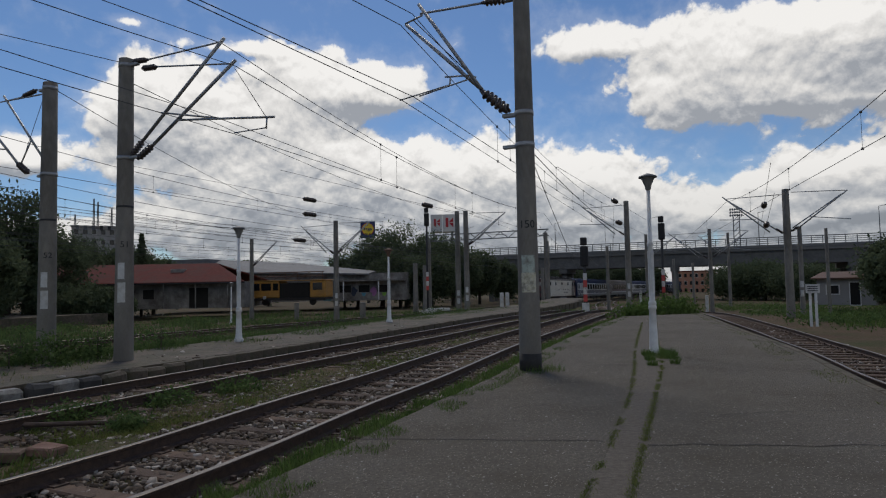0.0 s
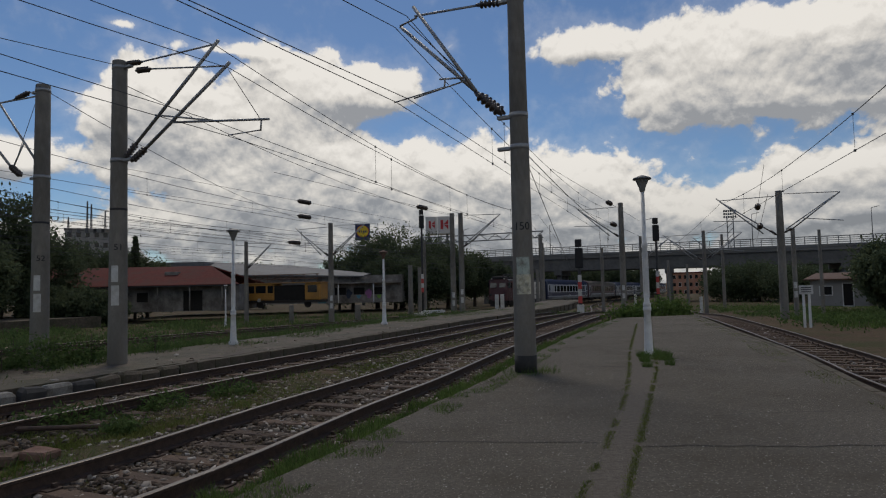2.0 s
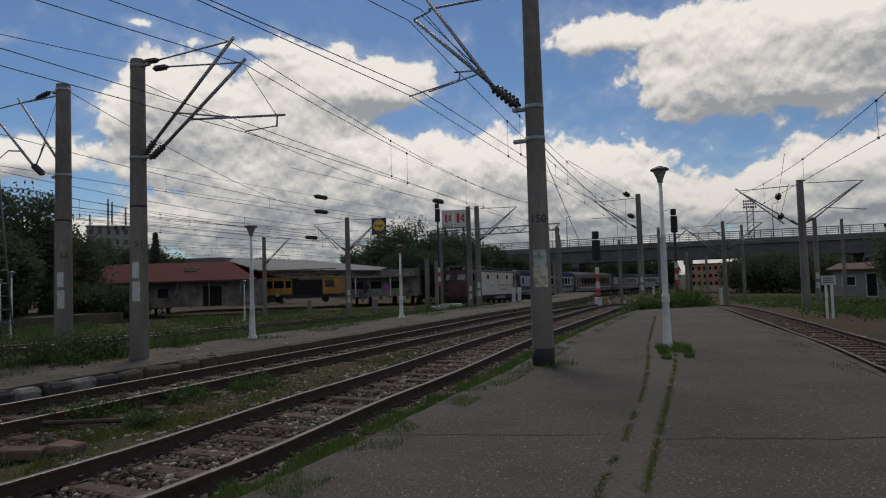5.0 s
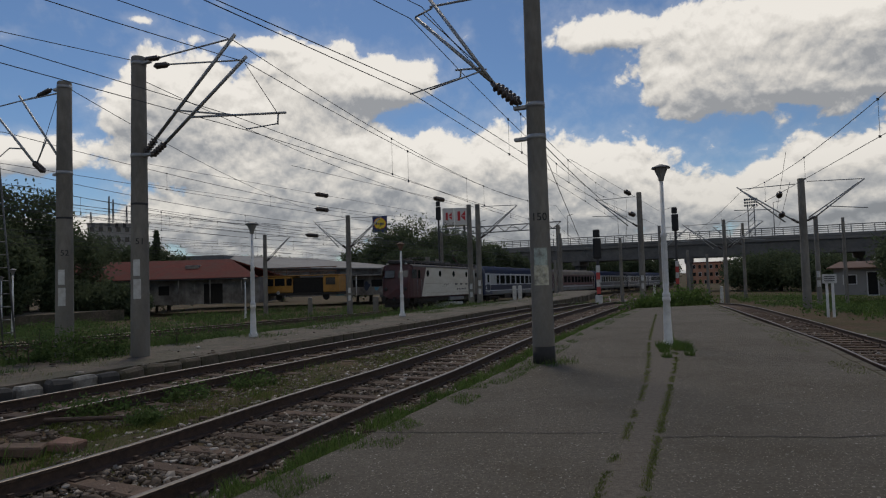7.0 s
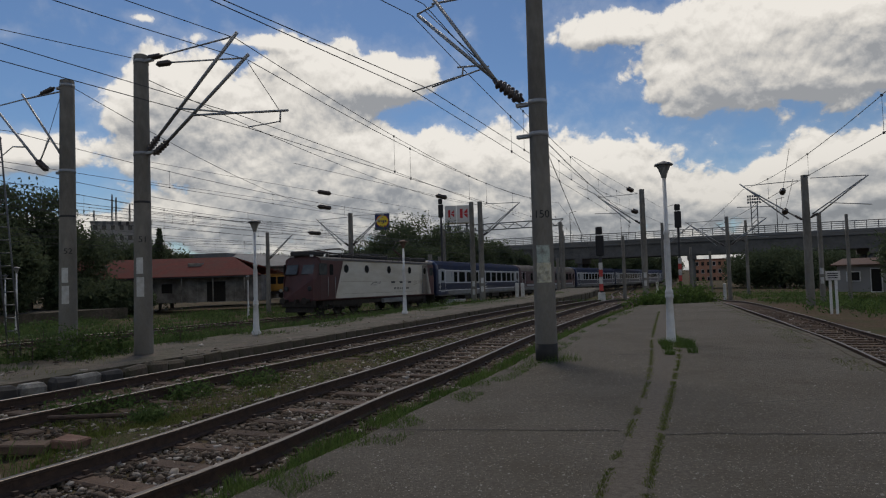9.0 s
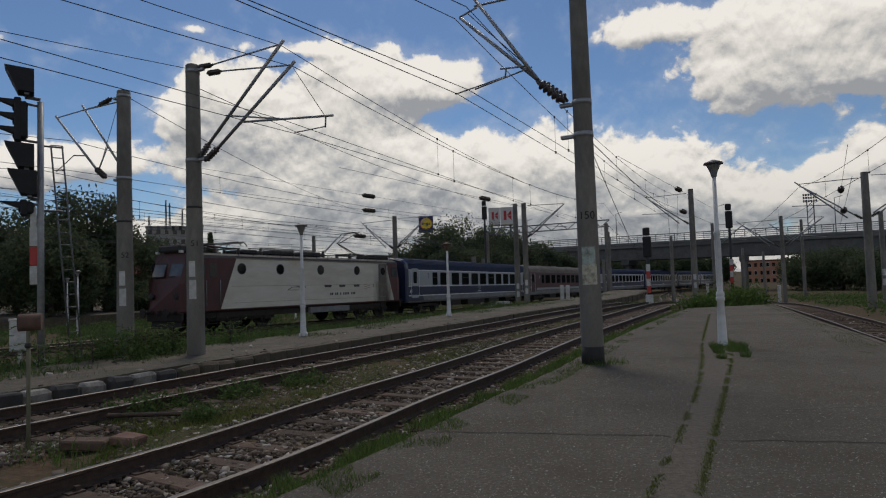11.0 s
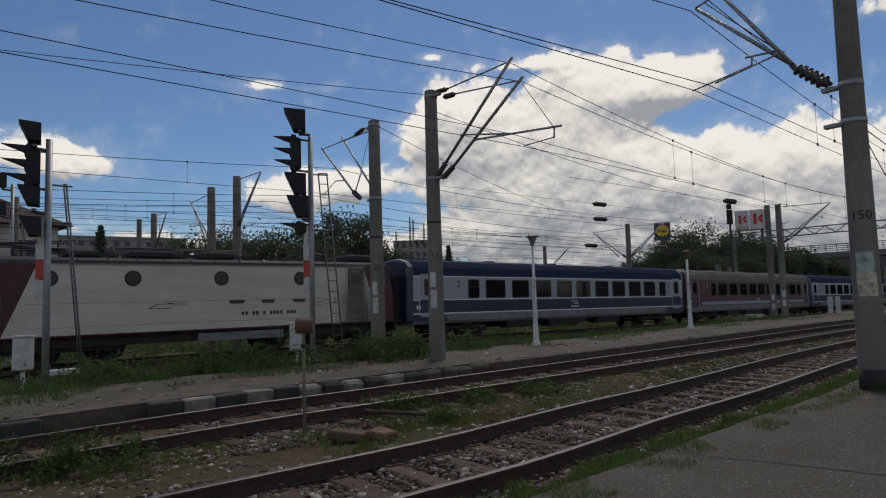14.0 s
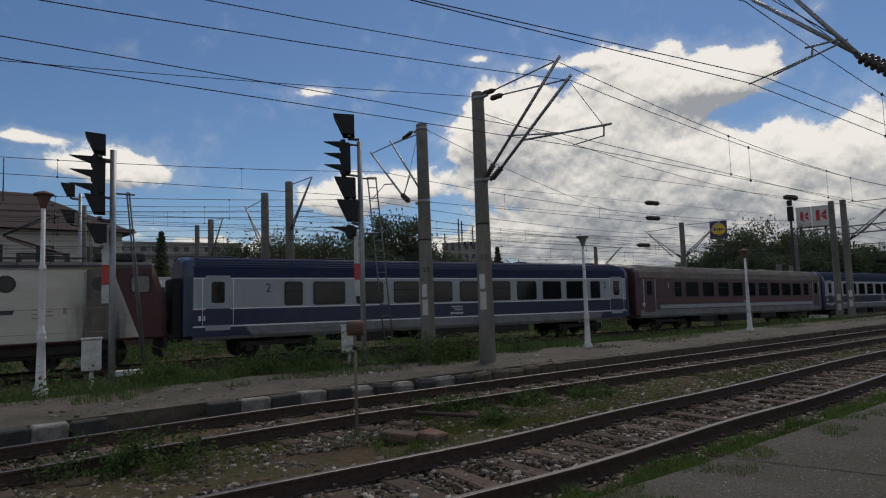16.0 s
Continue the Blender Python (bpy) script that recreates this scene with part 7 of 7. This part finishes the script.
CUBE = np.array([(-1, -1, -1), (1, -1, -1), (1, 1, -1), (-1, 1, -1), (-1, -1, 1), (1, -1, 1), (1, 1, 1), (-1, 1, 1)], float)
CUBEF = [(0, 3, 2, 1), (4, 5, 6, 7), (0, 1, 5, 4), (1, 2, 6, 5), (2, 3, 7, 6), (3, 0, 4, 7)]


def stones(label, P, lo, hi, material, flat=0.7):
    P = np.asarray(P)
    n = len(P)
    s = lo + (hi - lo) * RNG.random(n) ** 2.2
    S = s[:, None] * RNG.uniform(0.6, 1.25, (n, 3)) * np.array((1, 1, flat))
    V = CUBE[None] * S[:, None] * RNG.uniform(0.55, 1.0, (n, 8, 1))
    yaw, tl = RNG.uniform(0, 6.283, n), RNG.uniform(-0.7, 0.7, n)
    c, sn, ct, st = np.cos(yaw), np.sin(yaw), np.cos(tl), np.sin(tl)
    x, y, z = V[..., 0], V[..., 1], V[..., 2]
    y, z = y * ct[:, None] - z * st[:, None], y * st[:, None] + z * ct[:, None]
    x, y = x * c[:, None] - y * sn[:, None], x * sn[:, None] + y * c[:, None]
    V = (np.stack([x, y, z], -1) + P[:, None]).reshape(-1, 3)
    F = (np.arange(n)[:, None, None] * 8 + np.array(CUBEF)[None]).reshape(-1, 4)
    return tagged(np_mesh("ballast", V, F, material), label, "gravel", kind="stuff")


stones("grey and brown ballast stones between the rails", strip_points(NEAR_L, 23000, -1.5, 1.25, 2.0, 38, lambda x, y: ground_z(x, y) + 0.030, -2), 0.010, 0.048, STONE)
stones("ballast stones of the second track", strip_points(FAR_L, 19000, -1.45, 1.9, 0.5, 38, lambda x, y: ground_z(x, y) + 0.025, -2), 0.010, 0.046, STONE)
stones("scattered stones between the tracks", strip_points(NEAR_L, 13000, -3.3, -1.2, 2.0, 38, lambda x, y: ground_z(x, y) + 0.020, -0.08, 0.9), 0.010, 0.045, STONE)
stones("ballast stones of the single track", strip_points(RIGHT_L, 3500, -1.1, 1.4, 6, 34, lambda x, y: ground_z(x, y) + 0.03, -2), 0.02, 0.05, STONE)
stones("rubble on the crumbling platform", strip_points(FAR_L, 900, -4.6, -1.9, 0.5, 26, lambda x, y: -0.01, 0.1, 0.9), 0.012, 0.07, STONE, 0.5)
_g = [(x, y, 0.0) for x, y in zip(RNG.uniform(-1.2, 6.2, 5200), 3.6 + 11 * RNG.random(5200) ** 1.6) if -1.9 + (y - 4.5) * 0.42 < x < 4.9 + (y - 3) * 0.22 and x > (y - 9.0) * 0.40]
stones("pale grit lying on the asphalt", _g, 0.003, 0.011, GRIT, 0.4)
BROKEN_BRICK = mat("broken_brick", (0.14, 0.075, 0.055), (0.23, 0.135, 0.10), scale=8, rough=0.95, bump=0.6)
# a broken sleeper, a brick and a point rod between the tracks
for x, y, sx, sy, rz, mt, lab in ((-5.0, 7.12, 0.50, 0.26, 15, SLEEPER, "old broken sleeper end lying between the tracks"), (-4.55, 7.25, 0.36, 0.24, -15, BROKEN_BRICK, "broken reddish brick block lying between the tracks"),
                                  (-4.95, 8.75, 1.5, 0.07, 24, RAIL_SIDE, "length of rusty point rod between the tracks")):
    bm = B()
    box(bm, sx, sy, 0.12 if sy > 0.2 else 0.06, bevel=0.02)
    for v in bm.verts:
        v.co += Vector(noise.noise_vector(v.co * 5)) * (0.03 if sy > 0.2 else 0.008)
    o = mesh_ob("debris" if sy > 0.2 else "point_rod", bm, mt)
    o.matrix_basis = at(x, y, ground_z(x, y) + 0.06, rz, 3, 4)
    tagged(o, lab, "debris")


def leaf_arrays(P, size, droop=0.5):
    n = len(P)
    u = RNG.normal(0, 1, (n, 3))
    u /= np.linalg.norm(u, axis=1)[:, None]
    w = np.cross(u, RNG.normal(0, 1, (n, 3)))
    w /= np.linalg.norm(w, axis=1)[:, None]
    s = size * RNG.uniform(0.6, 1.3, n)[:, None]
    V = np.stack([P - u * s, P + w * s * 0.45, P + u * s, P - w * s * 0.45], 1).reshape(-1, 3)
    return V, np.arange(4 * n).reshape(n, 4)


def crown_points(c, rx, rz, clumps, per, spread):
    out = []
    for _ in range(clumps):
        d = RNG.normal(0, 1, 3)
        d /= np.linalg.norm(d)
        r = RNG.uniform(0.35, 1.0) ** 0.6
        q = np.array(c) + d * np.array((rx, rx, rz)) * r
        out.append(q + RNG.normal(0, 1, (per, 3)) * spread * RNG.uniform(0.6, 1.3))
    return np.concatenate(out)


def tree(az_, d_, top, rx, label="dark green broad-leaved tree with a full uneven crown", leaf=0.30, clumps=120, per=105, low=0.12, material=None):
    p = polar(az_, d_)
    gz = ground_z(p.x, p.y) if d_ < 130 else -3.0
    e = thing("tree", label, "tree", at(p.x, p.y, gz), group="trees round the yard")
    h = top - gz
    bm = B()
    tube(bm, (0, 0, -0.3), (0.05 * h * 0.2, 0, h * 0.45), 0.035 * h, 0.02 * h, n=9)
    tube(bm, (0.01 * h, 0, h * 0.44), (-0.02 * h, 0.02 * h, h * 0.8), 0.02 * h, 0.006 * h, n=7)
    for k in range(6):
        a = k * 1.05 + RNG.uniform(0, 0.5)
        z0 = h * RNG.uniform(0.3, 0.55)
        tube(bm, (0, 0, z0), (rx * 0.6 * math.cos(a), rx * 0.6 * math.sin(a), z0 + h * 0.25), 0.012 * h, 0.004 * h, n=6)
    part("trunk", bm, BARK, e)
    rz = h * (1 - low) / 2
    V, F = leaf_arrays(crown_points((0, 0, h - rz), rx, rz * 0.95, clumps, per, rx * 0.14), leaf)
    o = np_mesh("crown", V, F, material or TREE, e)
    return e


# trees: azimuth, distance, height of the top, crown radius
WEST_WOODS = ((-58.0, 82, 6.0, 3.6), (-55.5, 84, 6.2, 3.8), (-53.0, 84, 6.4, 3.6), (-50.5, 80, 6.0, 3.6), (-48.4, 84, 9.6, 5.0), (-45.6, 82, 10.2, 5.2),
         (-42.6, 80, 10.0, 5.2), (-39.6, 80, 10.4, 5.4), (-37.6, 78, 9.6, 4.8), (-37.4, 64, 7.2, 3.8), (-36.0, 66, 6.6, 2.6), (-34.9, 74, 12.2, 4.0),
         (-32.6, 78, 8.6, 4.4), (-32.4, 93, 9.2, 4.6), (-31.8, 72, 2.0, 2.4), (-29.6, 94, 7.8, 5.0), (-29.6, 71, 1.8, 2.6), (-27.6, 70.5, 1.3, 1.8),
         (-27.0, 96, 7.5, 4.8), (-24.8, 99, 6.5, 3.6))
YARD_TREES = ((-17.5, 150, 7.6, 5.0), (-15.6, 150, 7.2, 4.6), (-9.0, 116, 5.6, 3.6), (-7.8, 112, 8.2, 5.0), (-5.6, 112, 11.0, 5.6), (-4.0, 100, 6.6, 4.6),
         (-3.4, 110, 11.6, 5.8), (-1.6, 98, 6.2, 4.4), (-1.2, 108, 10.2, 5.4), (0.8, 106, 9.0, 5.0), (1.5, 180, 6.4, 7.0), (3.2, 118, 7.6, 3.6),
         (5.3, 125, 6.0, 3.2), (6.0, 190, 6.6, 7.0), (8.2, 200, 6.8, 7.0))
BRIDGE_TREES = ((10.5, 190, 6.6, 7.0), (12.4, 200, 6.6, 7.0), (14.5, 205, 6.6, 7.0), (16.6, 205, 6.4, 6.0), (18.3, 200, 5.6, 4.0), (24.9, 128, 3.6, 5.0),
         (25.6, 205, 6.4, 6.0), (27.0, 126, 4.2, 5.2), (28.5, 205, 6.4, 7.0), (29.2, 120, 3.6, 5.0), (31.5, 200, 6, 7.0), (36.0, 58, 3.8, 2.2),
         (36.8, 66, 5.0, 3.6), (39.2, 66, 5.4, 3.6))
for az_, d_, top, rx in WEST_WOODS + YARD_TREES + BRIDGE_TREES:
    tree(az_, d_, top, rx, leaf=0.13 + d_ * 0.0010)


def conifer(az_, d_, top):
    p = polar(az_, d_)
    gz = ground_z(p.x, p.y)
    e = thing("fir_tree", "slender dark fir tree with drooping tiers of branches", "tree", at(p.x, p.y, gz), group="trees round the yard")
    h = top - gz
    bm = B()
    tube(bm, (0, 0, -0.3), (0, 0, h), 0.2, 0.03, n=8)
    part("trunk", bm, BARK, e)
    pts = []
    for k in range(30):
        z = h * (0.25 + 0.75 * k / 30)
        r = (h - z) * 0.20 + 0.15
        for j in range(6):
            a = j * 1.047 + k * 0.7
            L = r * RNG.uniform(0.7, 1.15)
            t = RNG.random((16, 1))
            pts.append(np.array((0, 0, z)) + t * np.array((L * math.cos(a), L * math.sin(a), -0.25 * L)) + RNG.normal(0, 0.06, (16, 3)))
    V, F = leaf_arrays(np.concatenate(pts), 0.22)
    np_mesh("crown", V, F, TREE, e)


conifer(-25.7, 90, 9.0)
conifer(-54.9, 78, 10.6)

# the leafy thicket at the platform's end
for cx, cy, r, h, n in ((9.8, 31.0, 1.2, 0.42, 24), (11.2, 32.0, 1.6, 0.85, 34), (12.1, 32.4, 0.9, 0.5, 16), (8.8, 30.6, 0.8, 0.28, 12)):
    e = thing("shrub", "bright green leafy shrub at the end of the platform", "shrub", at(cx, cy, -0.2), group="shrubs at the platform end")
    bm = B()
    for k in range(7):
        a = k * 0.9
        tube(bm, (0.1 * math.cos(a), 0.1 * math.sin(a), -0.1), (r * 0.5 * math.cos(a), r * 0.5 * math.sin(a), h * 0.8), 0.02, 0.008, n=5)
    part("stems", bm, BARK, e)
    V, F = leaf_arrays(crown_points((0, 0, h * 0.5), r, h * 0.62, n, 60, 0.22), 0.085)
    np_mesh("foliage", V, F, GRASS, e)


_tw = []
for x, y, z in strip_points(FAR_L, 420, -10.6, -5.0, 0.5, 60, ground_z, -0.15, 0.4, 6.0):
    hh = RNG.uniform(0.2, 0.75)
    _tw.append(np.array((x, y, z + hh * 0.5)) + RNG.normal(0, 1, (90, 3)) * np.array((0.24, 0.24, hh * 0.30)))
V, F = leaf_arrays(np.concatenate(_tw), 0.050)
tagged(np_mesh("weed_thicket", V, F, WEED), "thicket of dark leafy weeds before the main track", "weeds", kind="stuff")
_tw = []
for x, y, z in strip_points(RIGHT_L, 260, 2.5, 24.0, 24, 90, ground_z, -0.1, 0.1, 6.0) + strip_points(TRAIN_L, 420, -24.0, -2.6, 0, 95, ground_z, -0.1, 0.1, 7.0):
    hh = RNG.uniform(0.3, 0.8)
    _tw.append(np.array((x, y, z + hh * 0.45)) + RNG.normal(0, 1, (60, 3)) * np.array((0.4, 0.4, hh * 0.28)))
V, F = leaf_arrays(np.concatenate(_tw), 0.085)
tagged(np_mesh("weed_thicket", V, F, WEED), "scattered leafy weeds over the sidings", "weeds", kind="stuff")


def sapling(x, y, z, h, label="young tree of heaven with long feathery leaves"):
    e = thing("sapling", label, "sapling", at(x, y, z), group="saplings among the weeds")
    bm = B()
    tube(bm, (0, 0, -0.1), (0, 0, h * 0.8), 0.018, 0.008, n=6)
    part("stem", bm, BARK, e)
    for k in range(11):
        a = k * 2.4 + RNG.uniform(-0.3, 0.3)
        z0 = h * (0.25 + 0.55 * k / 11)
        L = 0.55 * h * RNG.uniform(0.7, 1.1)
        rise = RNG.uniform(0.2, 0.6)
        V, F = [], []
        n = 11
        for i in range(n):
            t = (i + 1) / n
            r = L * t
            c = np.array((r * math.cos(a), r * math.sin(a), z0 + rise * L * math.sin(t * 2.2) * 0.8))
            for s in (-1, 1):
                sd = np.array((-math.sin(a) * s, math.cos(a) * s, -0.15))
                ll = 0.15 * h * (1 - 0.55 * abs(t - 0.45))
                fw = np.array((math.cos(a), math.sin(a), 0)) * 0.03 * h
                b = len(V)
                V += [c, c + sd * ll * 0.5 - fw * 0.6, c + sd * ll + fw * 0.5, c + sd * ll * 0.5 + fw]
                F.append((b, b + 1, b + 2, b + 3))
        np_mesh("feather_leaf", np.array(V), F, WEED, e)


for az_, d_, h in ((-40.8, 17.2, 1.35), (-42.3, 17.6, 0.95), (-35.8, 17.6, 1.0), (-33.9, 17.8, 1.15), (-36.9, 18.2, 0.9), (-31.3, 17.0, 0.85), (-44.5, 17.5, 1.05), (-46.6, 17.0, 0.8), (-50.5, 17.5, 0.85), (-53.5, 17.0, 0.7), (-34.6, 16.5, 0.6),
                   (-55.6, 17.6, 0.8), (-28.8, 17.5, 0.8), (-24.2, 19.5, 0.7), (-38.2, 16.4, 0.55)):
    p = polar(az_, d_)
    sapling(p.x, p.y, ground_z(p.x, p.y) if left_of_far(p.x, p.y) > 5.2 else 0.0, h)
for x, y, r, h in ((-7.3, 4.3, 0.55, 0.42), (-6.9, 4.9, 0.5, 0.36), (-5.65, 9.1, 0.42, 0.15), (-5.3, 9.4, 0.36, 0.14), (-4.5, 10.4, 0.38, 0.15), (-4.35, 8.75, 0.22, 0.10), (-3.85, 11.5, 0.4, 0.13)):
    e = thing("weed_clump", "low dark green leafy weed clump between tracks", "weed", at(x, y, ground_z(x, y)), group="weed clumps")
    V, F = leaf_arrays(crown_points((0, 0, h * 0.4), r, h * 0.55, 16, 60, 0.09), 0.035)
    np_mesh("foliage", V, F, WEED, e)
for az_, d_, r, h in ((-47.5, 16.6, 0.6, 0.5), (-43.0, 16.4, 0.6, 0.45), (-32.5, 16.8, 0.7, 0.65), (-29.8, 17.4, 0.6, 0.4), (-55.0, 16.2, 0.6, 0.45)):
    p = polar(az_, d_)
    e = thing("weed_clump", "dense dark green weed bush before the main track", "weed", at(p.x, p.y, -0.1), group="weed clumps")
    V, F = leaf_arrays(crown_points((0, 0, h * 0.45), r, h * 0.6, 24, 60, 0.13), 0.045)
    np_mesh("foliage", V, F, WEED, e)


motions()
